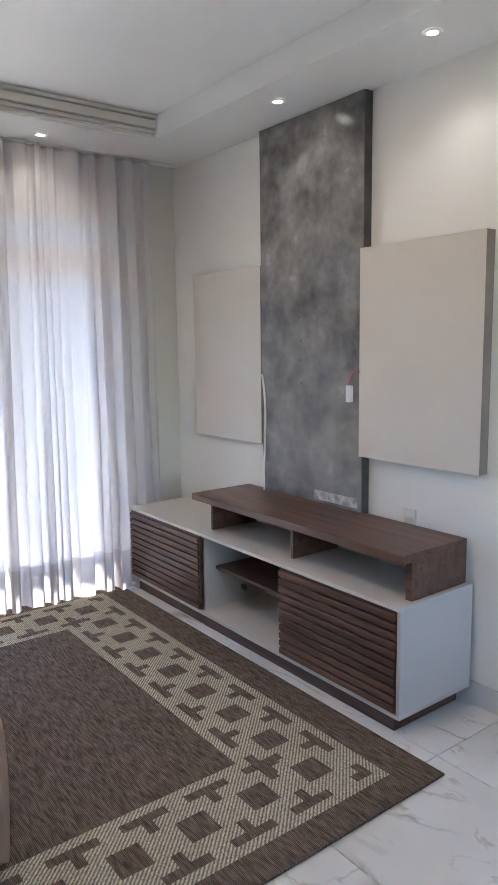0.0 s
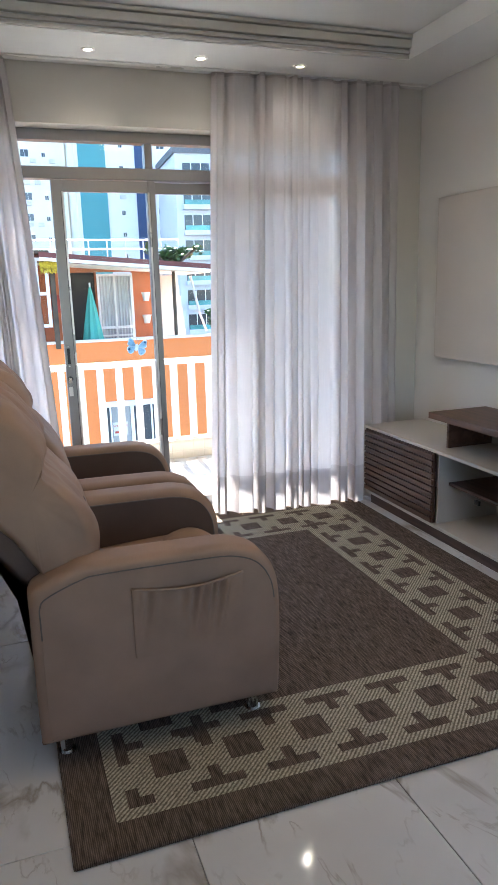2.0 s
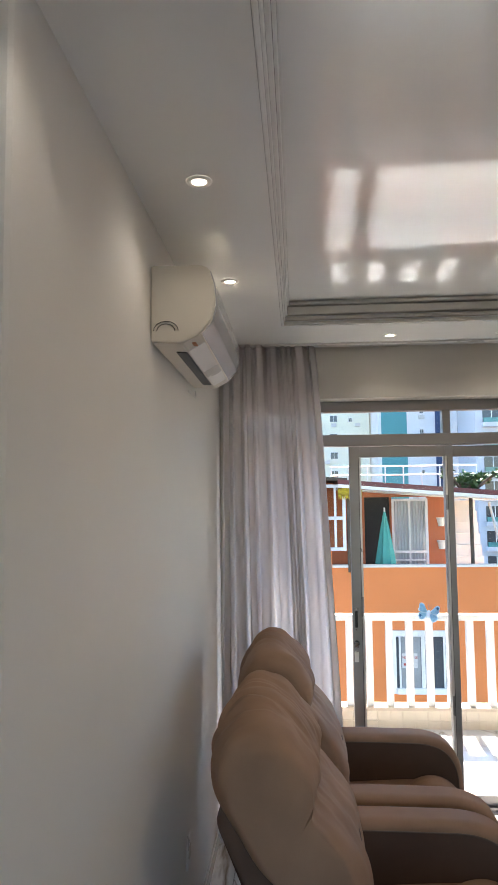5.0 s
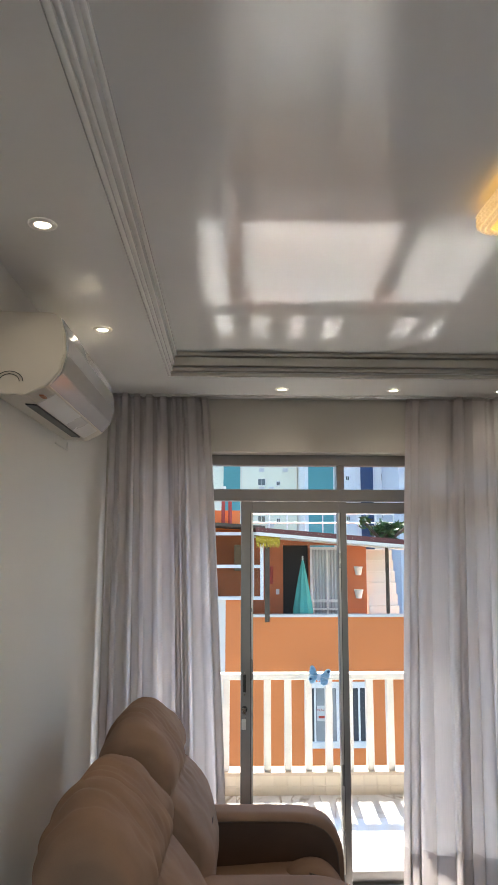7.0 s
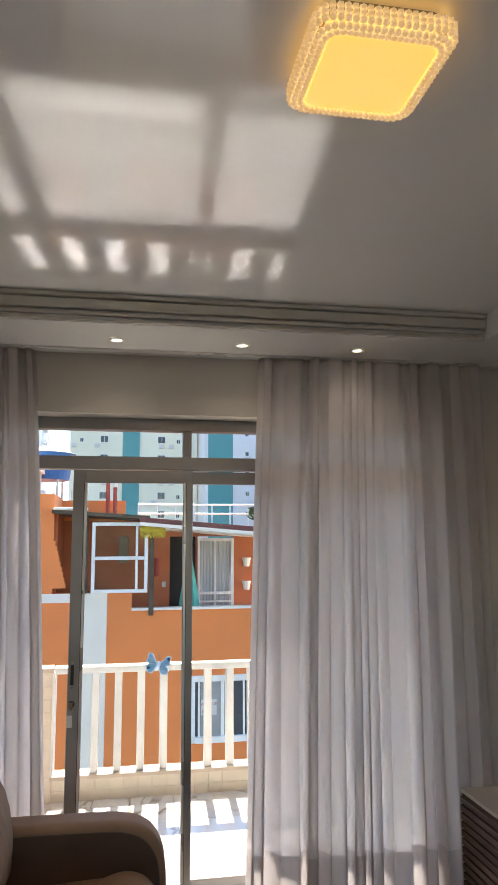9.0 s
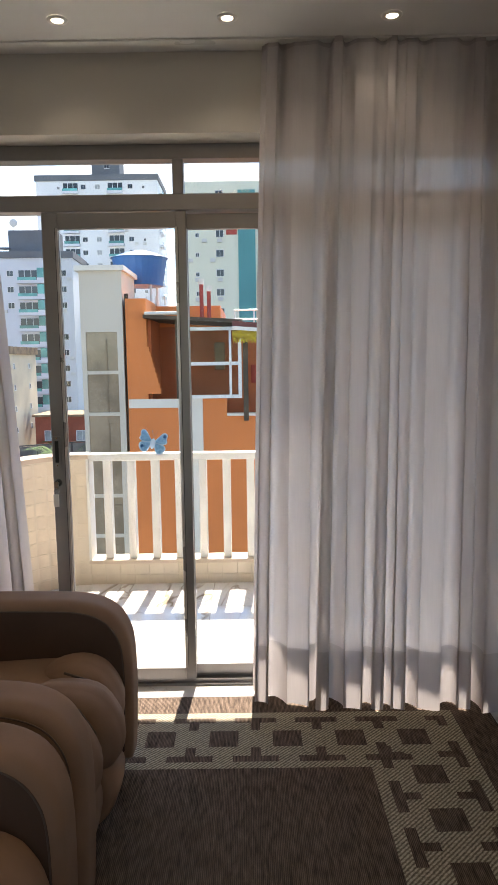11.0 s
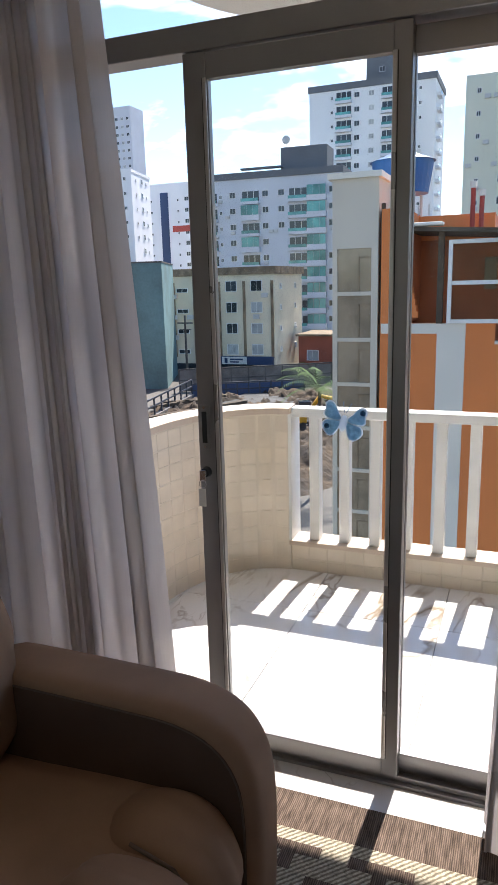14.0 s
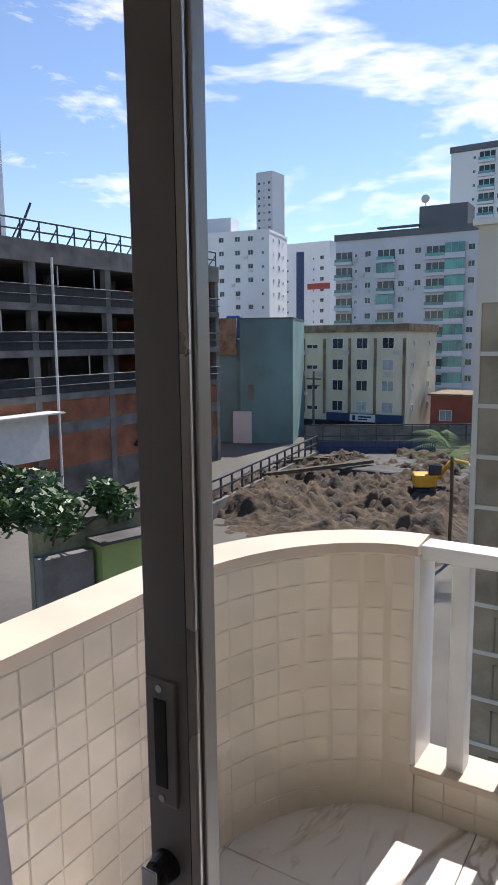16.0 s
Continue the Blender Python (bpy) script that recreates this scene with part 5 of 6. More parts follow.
def place_balcony(parent, at, turn=0.0, glazed=False):
    """An open balcony with a glass front and its door, or one glazed in."""
    o = child("balcony", BALC_G if glazed else BALC, parent, at, turn)
    if glazed:
        for x in (-1.17, 0.0, 1.17):
            child("pane", GLAZ, o, (x, 0, 0))
    else:
        child("glass_front", BALC_GLASS, o, (0, 0, 0))
        child("balcony_door", BALC_DOOR, o, (0, 0, 0))
        for x in (-0.6, 0.6):
            child("mullion", BALC_BAR, o, (x, 0, 0))
    return o

def block(name, label, x, y, turn, w, depth, z0, z1, wall_m, cap_m=None, cap=0.8, over=0.25):
    """A plain building mass: front middle at x, y, facing -y before it is turned."""
    b = thing(name, (x, y, z0), label, "building")
    b.rotation_euler = (0, 0, radians(turn))
    part("wall", boxes((-w / 2, w / 2, 0, depth, 0, z1 - z0)), wall_m, b)
    part("roof", boxes((-w / 2 - over, w / 2 + over, -over, depth + over, z1 - z0, z1 - z0 + cap)), cap_m or wall_m, b)
    return b
def windows(b, cols, z_first, step, floors, seed=1, y=0.0, skip=0.06, acs=0.3, turn=0.0, xfix=None):
    """cols: (place along the front, window key). One window part per opening."""
    rnd = random.Random(seed)
    for f in range(floors):
        for u, key in cols:
            if rnd.random() < skip:
                continue
            keys = key if isinstance(key, list) else [key]
            k = rnd.choice(keys)
            z = z_first + step * f
            if turn:
                place_window(k, b, (xfix, u, z), turn)
            else:
                place_window(k, b, (u, y, z))
                if rnd.random() < acs:
                    child("air_condenser", ACU, b, (u + rnd.choice((-1.1, 1.1, 0)), y, z - 0.75))
A, B, C, D = (1.2, 1.1, "d"), (1.2, 1.1, "l"), (0.6, 0.7, "d"), (1.6, 0.55, "d")
E5, F5 = (1.5, 1.3, "d"), (1.5, 1.3, "l")

# four-storey beige house across the site
b = block("apartment_building", "four-storey yellowed beige house with a stained parapet and shopfronts", -34.8, 78.5, 0, 16.4, 11, GZ, 2.45, M_BEIGE, M_RUSTY, 0.9)
windows(b, [(2.6, [E5, F5]), (0.0 - 0.6, [E5, F5]), (5.9, [F5, E5]), (-4.1, [D]), (-7.0 + 0.6, [D])], 2.1, 2.55, 4, 5, 0.0, 0.0, 0.35)
windows(b, [(2.2, C), (8.0, C)], 2.3, 2.55, 4, 6, 0, 0, 0, math.pi / 2, 8.2)
for u in (-8.0, -5.3, -2.4, 1.0, 4.3, 7.9):
    part("pilaster", boxes((u - 0.16, u + 0.16, -0.14, 0.0, 1.7, 11.0)), M_RUSTY, b)
part("shop_sign", boxes((-1.9, 8.0, -0.5, -0.1, 0.9, 1.9)), M_NAVY, b, "navy shop fascia")
part("sign_board", boxes((1.3, 4.6, -0.56, -0.50, 0.95, 1.85)), M_WRAIL, b, "white sign board with plain blue marks")
part("sign_mark", boxes((1.65, 2.05, -0.585, -0.561, 1.1, 1.7), (2.4, 4.1, -0.585, -0.561, 1.45, 1.65), (2.4, 3.6, -0.585, -0.561, 1.15, 1.32)), M_NAVY, b)
part("shop_front", boxes((-8.0, 8.0, -0.05, 0.0, 0, 0.9)), M_PANE, b)

# grey block with glazed balconies
b = block("apartment_building", "long grey apartment block with green glazed balconies", -44.4, 127, 3, 27.5, 14, GZ, 20.4, M_GREYB, M_GREYD, 1.2)
windows(b, [(-9.6, C), (-7.2, A), (2.4, A), (0.3 - 1.0, A), (12.0, A)], 3.2, 2.9, 9, 11, 0.0, 0.08, 0.5)
for f in range(9):
    z = 1.9 + 2.9 * f
    place_balcony(b, (-12.0, 0, z))
    place_balcony(b, (-3.6, 0, z), 0.0, bool(f % 2))
    for u in (5.6, 9.2):
        place_balcony(b, (u, 0, z), 0.0, (f * 3 + int(u)) % 3 == 0)
part("stair_head", boxes((1.6, 10.4, 3, 9, 30.9, 35.2), (-6.0, 2.0, 1.5, 2.8, 31.6, 31.9)), M_GREYD, b, "dark grey stair head on the roof")
bm = tube(bmesh.new(), (2.4, 4, 35.2), (2.4, 4, 36.2), 0.08)
bmesh.ops.create_uvsphere(bm, u_segments=12, v_segments=6, radius=0.8, matrix=Matrix.Translation((2.4, 4, 36.7)) @ Matrix.Diagonal((1, 0.3, 1, 1)))
part("dish", bm, M_ACU, b, "pale satellite dish")

# tall white block behind
b = block("apartment_building", "tall white-grey apartment tower with stacked balconies", -32.4, 160, 0, 27.5, 16, GZ, 42.0, M_WHITEB, M_GREYD, 1.3)
windows(b, [(-8.6, C), (-3.0, A), (0.2, B), (7.6, A), (10.6, C)], 3.0, 2.9, 17, 21, 0.0, 0.05, 0.2)
for f in range(17):
    z = 2.0 + 2.9 * f
    place_balcony(b, (-5.9, 0, z))
    place_balcony(b, (4.2, 0, z))
    place_balcony(b, (13.7, 4.0, z), math.pi / 2)
    place_balcony(b, (-13.7, 5.0, z), -math.pi / 2)
part("stair_head", boxes((-1.6, 4.8, 3, 9, 52.5, 59.2)), M_GREYD, b)
windows(b, [(1.9, A)], 54.6, 2.9, 1, 3, 2.9, 0, 0)

# white towers and the slim one further off
b = block("apartment_building", "white apartment tower with rows of small windows", -86.6, 130, 12, 20.5, 13, GZ, 24.6, M_WHITEB, M_WHITEB, 0.6, 0.1)
windows(b, [(-8.0, A), (-4.6, A), (-0.8, A), (3.0, A), (6.0, A), (8.8, C)], 3.2, 2.9, 11, 31, 0, 0.05, 0.15)
windows(b, [(3.0, C), (7.0, A), (10.0, C)], 3.2, 2.9, 11, 32, 0, 0.05, 0, math.pi / 2, 10.25)
part("stair_head", boxes((-7.2, 0.3, 3, 8, 33.9, 38.0)), M_GREYB, b)
b = block("apartment_building", "very slim pale tower on the skyline", -149, 252, 0, 7.6, 10, GZ, 68.6, M_GREYB, M_GREYB, 0.6, 0.0)
windows(b, [(-2.4, A), (0.0, B), (2.4, A)], 30, 2.9, 16, 41, 0, 0.0, 0)
b = block("apartment_building", "white tower with a navy stripe", -91.5, 178, 0, 15, 12, GZ, 28.0, M_WHITEB, M_WHITEB, 0.6, 0.1)
windows(b, [(-5.8, C), (2.4, C), (5.0, A)], 4, 2.9, 11, 42, 0, 0.0, 0)
part("stripe", boxes((-3.0, -0.6, -0.15, 0.0, 2, 35.5)), M_NAVY, b)
part("red_band", boxes((0.5, 7.5, -0.12, 0.0, 25.0, 26.6)), M_RED, b)
b = block("apartment_building", "distant pale tower at the edge of the site", -149, 113, 0, 11, 5, GZ, 78, M_GREYB, M_GREYB, 0.6, 0.0)
windows(b, [(-3.5, A), (0, A), (3.5, A)], 20, 2.9, 17, 43, 0, 0.0, 0)
b = block("apartment_building", "low white block behind the construction site", -97, 98, 20, 26, 12, GZ, 14.5, M_WHITEB, M_GREYB, 0.6, 0.1)
windows(b, [(-10, A), (-6, A), (-2, A), (2, A), (6, A), (10, A)], 13.0, 2.9, 3, 44, 0, 0.05, 0.1)

# pale yellow block with teal strips behind the orange house, and its neighbours
b = block("apartment_building", "pale yellow tower with a teal strip and small windows", 2.0, 105, 0, 19.5, 14, GZ, 27.5, M_PALEY, M_PALEY, 0.5, 0.0)
windows(b, [(-8.0, C), (-4.6, A), (4.2, A), (6.8, C)], 3.0, 2.9, 12, 51, 0, 0.0, 0.8)
part("teal_strip", boxes((-1.8, 0.8, -0.2, 0.0, 0, 36)), M_TEAL, b)
part("red_strip", boxes((-3.6, -2.0, -0.15, 0.0, 29.5, 34)), M_RED, b)
b = block("apartment_building", "white tower with teal and navy glass strips", 18.5, 96, 0, 13.0, 14, GZ, 33, M_WHITEB, M_WHITEB, 0.5, 0.0)
windows(b, [(-0.3, C), (5.2, A)], 3.0, 2.9, 13, 52, 0, 0.0, 0.5)
part("teal_strip", boxes((-6.0, -2.4, -0.2, 0.0, 0, 41)), M_TEAL, b)
part("navy_strip", boxes((1.6, 3.4, -0.2, 0.0, 0, 41)), M_NAVY, b)
b = block("apartment_building", "grey tower with deep dark balconies", 27.0, 82, -4, 9.5, 14, GZ, 17.0, M_GREYB, M_GREYD, 0.8)
for f in range(8):
    for u in (-2.2, 2.2):
        place_balcony(b, (u, 0, 1.8 + 3.0 * f))
b = block("apartment_building", "pale tower with a pink top storey", 40.0, 92, -6, 14, 12, GZ, 22, M_WHITEB, M_RUSTY, 1.2)
windows(b, [(-4.5, A), (-1.5, A), (2.5, A)], 3, 2.9, 10, 53, 0, 0.0, 0.4)

# weathered teal building at the edge of the site
b = block("warehouse", "weathered teal-rendered building beside the site", -36.2, 62.5, 22, 5.6, 12, GZ, 3.75, M_TEALW, M_CONC_D, 0.15, 0.05)
part("side_wing", boxes((-6.2, -2.8, 0.6, 9, 0, 11.0)), M_TEALW, b)
part("lean_to", boxes((-5.6, -3.2, 0.3, 0.6, 9.4, 13.2)), M_RUSTY, b)
part("hoarding", boxes((-3.6, -1.6, -0.15, 0.0, 0.0, 3.4)), M_ACU, b, "pale metal hoarding sheet")
part("window", boxes((-2.0, -1.3, -0.05, 0.0, 4.6, 6.2)), M_CONC, b)
bm = boxes((-5.0, -3.4, 3.5, 5.0, 11.1, 13.6), bevel=0.2)
part("water_tank", bm, M_BLUE, b)

# unfinished concrete frame
p0, p1 = Vector((-34.6, 24.0, GZ)), Vector((-34.5, 51.5, GZ))
L0 = (p1 - p0).length
site = thing("unfinished_building", p0, "unfinished concrete frame with clay block walls and safety nets", "building")
site.rotation_euler = (0, 0, math.atan2(p1.y - p0.y, p1.x - p0.x))
slabs = [7.4, 10.35, 13.35, 16.4]          # heights over the ground
for z in slabs:
    part("floor_slab", boxes((0, L0, 0, 14, z - 0.45, z)), M_CONC, site)
part("roof_beam", boxes((0, L0, 0, 14, 16.4, 17.3)), M_CONC, site)
for k in range(5):
    u = L0 * k / 4
    for v in (0.1, 6.0):
        part("column", boxes((max(0, u - 0.45), min(L0, u + 0.1) + 0.01, v, v + 0.5, 0, 16.4)), M_CONC, site)
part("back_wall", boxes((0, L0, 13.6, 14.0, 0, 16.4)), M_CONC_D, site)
part("end_wall", boxes((L0 - 0.3, L0, 0.5, 13.6, 0, 16.4)), M_BRICK, site)
for z in slabs[:3]:
    for k in range(4):
        u0, u1 = L0 * k / 4 + 0.12, L0 * (k + 1) / 4 - 0.47
        part("safety_net", boxes((u0, u1, 0.05, 0.09, z + 0.02, z + 1.1)), M_NET, site)
for k in range(4):
    u0, u1 = L0 * k / 4 + 0.1, L0 * (k + 1) / 4 - 0.45
    part("block_wall", boxes((u0, u1, 0.15, 0.35, 5.4, 6.95)), M_BRICK, site)
    part("block_wall", boxes((u0, u1, 0.15, 0.35, 2.3, 4.6)), M_BRICK, site)
    part("tie_beam", boxes((u0, u1, 0.12, 0.40, 4.6, 5.4)), M_CONC, site)
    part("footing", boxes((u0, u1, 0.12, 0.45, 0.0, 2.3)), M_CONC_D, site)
bm = bmesh.new()
for z in (17.9, 18.55):
    tube(bm, (0, 0.3, z), (L0, 0.3, z), 0.06, n=6)
for k in range(19):
    tube(bm, (L0 * k / 18, 0.3, 17.3), (L0 * k / 18, 0.3, 18.55), 0.06, n=6)
    tube(bm, (L0 * k / 18, 0.3, 18.3), (L0 * k / 18, 1.2, 17.3), 0.05, n=6)
part("edge_rail", bm, M_STEEL_D, site)
for z in slabs[:3]:
    for dz in (0.55, 1.15):
        part("guard_rail", tube(bmesh.new(), (0, -0.04, z + dz), (L0, -0.04, z + dz), 0.045, n=6), M_STEEL_D, site)
for u, z0, z1 in ((1.2, 7.4, 9.9), (4.4, 10.4, 12.9), (9.2, 13.4, 15.9), (11.8, 7.4, 9.9), (12.6, 13.4, 15.9), (18.2, 10.4, 12.9)):
    part("prop", tube(bmesh.new(), (u, 0.5, z0), (u, 0.5, z1), 0.05, n=6), M_ACU, site)
for u, z, w in ((5.5, 7.4, 1.4), (12.0, 10.35, 2.0), (17.0, 7.4, 1.1), (22.0, 13.35, 1.6)):
    part("stacked_timber", boxes((u, u + w, 1.2, 1.7, z, z + 0.5)), M_BARK, site)
part("parapet_wall", boxes((L0 - 6.0, L0 - 0.4, 1.5, 1.7, 17.3, 18.9)), M_BRICK, site)
part("scaffold_pole", tube(bmesh.new(), (8.0, -0.3, 0), (8.0, -0.3, 16.3), 0.09, n=8), M_ACU, site)
part("flexible_chute", sweep(bmesh.new(), [(16.5, -0.2, 6.0), (16.5, -0.3, 4.5), (16.3, -0.3, 3.6), (15.5, -0.3, 3.0)], 0.16, 8), M_NET, site)
part("tarpaulin", boxes((1.0, 7.0, -0.35, -0.3, 3.2, 6.2)), M_ACU, site, "pale hanging tarpaulin")
part("canopy", boxes((0.5, 7.4, -1.6, 0.0, 6.25, 6.35)), M_ACU, site)
part("crane_jib", tube(bmesh.new(), (10, 6, 17.2), (12, 6, 21), 0.1, n=6), M_STEEL_D, site)

# dug site: mounds, boards, rails, digger
mound = []
for i in range(120):
    row = []
    for j in range(150):
        x, y = -28 + 21 * i / 119, 30 + 36 * j / 149
        q = noise.fractal(Vector((x * 0.16, y * 0.16, 3.1)), 1.0, 2.0, 5) + 0.25 * abs(noise.noise(Vector((x * 0.9, y * 0.9, 0))))
        f = max(0.0, min(1.0, min(i, 119 - i) / 15)) * max(0.0, min(1.0, min(j, 149 - j) / 22))
        row.append((x, y, GZ - 0.15 + f * (0.55 + 1.25 * q + 0.9 * abs(noise.noise(Vector((x * 1.1, y * 1.1, 5)))) + 0.45 * noise.noise(Vector((x * 2.3, y * 2.3, 7))))))
    mound.append(row)
earth = sheet("earth_mound", M_EARTH, None, mound)
tagged(earth, "heaped brown earth of the dug building site", "earth", kind="stuff")
def along(az, d, z=GZ):
    a = radians(az)
    return Vector((1.2 + d * math.sin(a), -0.56 + d * math.cos(a), z))
def fence(name, label, p, q, h, posts, m, rails, fill=None):
    f = thing(name, p, label, "fence")
    d = q - p
    f.rotation_euler = (0, 0, math.atan2(d.y, d.x))
    for k in range(posts + 1):
        u = d.length * k / posts
        part("post", boxes((u - 0.06, u + 0.06, -0.06, 0.06, 0, h)), m, f)
    for z in rails:
        part("rail", boxes((0, d.length, -0.05, 0.05, z - 0.06, z + 0.06)), m, f)
    if fill:
        for k in range(posts):
            u0, u1 = d.length * k / posts + 0.07, d.length * (k + 1) / posts - 0.07
            part("panel", boxes((u0, u1, -0.02, 0.02, 0.1, h - 0.1)), fill, f)
    return f
fence("site_fence", "grey panelled hoarding round the dug site", along(-27.5, 70), along(-12.0, 74), 2.3, 11, M_CONC_D, (0.1, 1.2, 2.3), M_CONC)
fence("site_fence", "dark steel guard rail along the retaining wall", along(-39, 37, GZ + 1.0), along(-26.5, 62, GZ + 1.0), 1.3, 16, M_STEEL_D, (0.7, 1.3))
fence("site_fence", "dark steel guard rail across the site", along(-26.5, 62, GZ + 0.6), along(-17, 63, GZ + 0.6), 1.3, 10, M_STEEL_D, (0.7, 1.3), M_NAVY)
rw = part("retaining_wall", boxes((0, 27, -0.2, 0.2, 0, 1.0)), M_CONC)
p = along(-39, 37)
q = along(-26.5, 62)
rw.location, rw.rotation_euler = p, (0, 0, math.atan2(q.y - p.y, q.x - p.x))
tagged(rw, "low raw concrete retaining wall of the site", "wall")
for az0, d0, az1, d1 in ((-31, 50, -22, 56), (-30, 55, -23, 60), (-29, 57, -25, 57)):
    bd = part("plank", boxes((0, (along(az1, d1) - along(az0, d0)).length, -0.25, 0.25, 0, 0.25)), M_BARK)
    v = along(az1, d1) - along(az0, d0)
    bd.location, bd.rotation_euler = along(az0, d0, GZ + 1.0), (0, 0, math.atan2(v.y, v.x))
    tagged(bd, "long timber plank lying on the earth", "plank", "site planks")
gr = part("gravel_patch", boxes((-22.5, -12, 49, 58, GZ, GZ + 0.85), bevel=0.3), M_CONC_D)
tagged(gr, "patch of pale gravel on the site", "gravel", kind="stuff")
dig = thing("excavator", along(-17.4, 47, GZ + 0.5), "small yellow excavator working in the pit", "excavator")
dig.rotation_euler, dig.scale = (0, 0, radians(25)), (0.7, 0.7, 0.7)
part("tracks", boxes((-1.4, 1.4, -1.2, -0.5, 0, 0.8), (-1.4, 1.4, 0.5, 1.2, 0, 0.8), bevel=0.2), M_NET, dig)
part("house", boxes((-1.5, 0.6, -1.1, 1.1, 0.9, 2.1), bevel=0.15), M_YEL, dig)
part("cab", boxes((-0.2, 1.0, -1.1, -0.1, 2.1, 3.1), bevel=0.1), M_PANE, dig)
part("boom", sweep(bmesh.new(), [(0.8, 0.3, 1.6), (2.2, 0.3, 3.4), (3.6, 0.3, 3.0)], 0.22, 6), M_YEL, dig)
part("stick", sweep(bmesh.new(), [(3.6, 0.3, 3.0), (4.6, 0.3, 1.4), (4.7, 0.3, 0.2)], 0.16, 6), M_ACU, dig)
part("bucket", boxes((4.2, 5.1, -0.2, 0.8, -0.6, 0.3), bevel=0.1), M_NET, dig)
# mossy yard wall with the green shed below the balcony
yard = thing("yard_wall", along(-50, 22), "stained old yard wall with a lime green shed behind", "wall")
v = along(-37.5, 25) - along(-50, 22)
yard.rotation_euler = (0, 0, math.atan2(v.y, v.x))
M_MOSS = mat("mossy_render", (0.27, 0.27, 0.17), 0.95, var=0.35, scale=0.8, fine=8, tint=(0.06, 0.055, 0.04))
M_LIME = mat("lime_render", (0.30, 0.38, 0.13), 0.9, var=0.1, scale=0.6, fine=10)
part("wall", boxes((0, v.length, 0, 0.3, 0, 5.0)), M_MOSS, yard)
part("coping", boxes((0, v.length, -0.08, 0.38, 5.0, 5.15)), M_CONC_D, yard)
part("shed_wall", boxes((1.9, 4.5, -0.9, -0.05, 0, 4.4)), M_LIME, yard, "lime green shed wall")
part("shed_roof", boxes((1.8, 4.6, -1.1, -0.04, 4.4, 4.5)), M_CONC_D, yard)
part("lean_wall", boxes((0.0, 1.75, -0.6, -0.05, 0, 4.2)), M_CONC, yard)

def leafy(name, label, at, size, count, seed, stem, leaf=0.14):
    """A shrub: limbs, and a crown of many single leaves in uneven clumps."""
    rnd = random.Random(seed)
    t = thing(name, at, label, "shrub")
    bm = bmesh.new()
    clumps = []
    for k in range(9):
        e = Vector((rnd.uniform(-1, 1) * size[0], rnd.uniform(-1, 1) * size[1], stem + rnd.uniform(0.2, 1) * size[2]))
        sweep(bm, [(0, 0, 0), (e.x * 0.3, e.y * 0.3, stem * 0.8), tuple(e)], 0.04, 5)
        clumps.append((e, rnd.uniform(0.35, 0.6)))
    part("trunk", bm, M_BARK, t)
    verts, faces = [], []
    for _ in range(count):
        c, r = rnd.choice(clumps)
        d = Vector((rnd.gauss(0, 1), rnd.gauss(0, 1), rnd.gauss(0, 0.8)))
        p = c + d.normalized() * r * size[0] * 0.7 * rnd.random() ** 0.4
        a = Vector((rnd.gauss(0, 1), rnd.gauss(0, 1), rnd.gauss(0, 0.5))).normalized()
        b2 = a.cross(Vector((rnd.gauss(0, 1), rnd.gauss(0, 1), rnd.gauss(0, 1)))).normalized()
        s = leaf * rnd.uniform(0.6, 1.3)
        i = len(verts)
        verts += [tuple(p - a * s), tuple(p + b2 * s * 0.4), tuple(p + a * s), tuple(p - b2 * s * 0.4)]
        faces.append((i, i + 1, i + 2, i + 3))
    me = bpy.data.meshes.new("crown")
    me.from_pydata(verts, [], faces)
    me.materials.append(M_LEAF)
    o = new("crown", me)
    o.parent = t
    return t
leafy("shrub", "dense dark green shrub over the yard wall", along(-48.5, 22.6, GZ + 4.2), (2.2, 1.4, 1.5), 2600, 4, 0.6, 0.17)

def palm(at, seed, label):
    rnd = random.Random(seed)
    t = thing("palm_tree", at, label, "palm tree")
    part("trunk", sweep(bmesh.new(), [(0, 0, -1.6), (0.05, 0.05, 2.2), (0, 0.1, 4.4)], 0.09, 8), M_BARK, t)
    verts, faces = [], []
    for k in range(22):
        a, lift = k * math.tau / 22 + rnd.uniform(-0.2, 0.2), rnd.uniform(0.4, 1.7)
        prev = None
        for s in range(22):
            u = s / 21
            p = Vector((math.cos(a) * 2.3 * u, math.sin(a) * 2.3 * u, 4.4 + lift * 2.1 * u - 2.1 * u * u))
            side = Vector((-math.sin(a), math.cos(a), 0))
            out = Vector((math.cos(a), math.sin(a), -0.3))
            l = 0.55 * math.sin(math.pi * (0.12 + 0.85 * u))
            for sg in (1, -1):
                tip = p + side * sg * l + out * l * 0.6 - Vector((0, 0, 0.25 * l))
                i = len(verts)
                verts += [tuple(p), tuple(p + out * 0.05), tuple(tip)]
                faces.append((i, i + 1, i + 2))
    me = bpy.data.meshes.new("crown")
    me.from_pydata(verts, [], faces)
    me.materials.append(M_PALM)
    o = new("crown", me)
    o.parent = t
palm(along(-15.7, 34, GZ + 1.0), 3, "feathery green palm beside the glazed lift shaft")
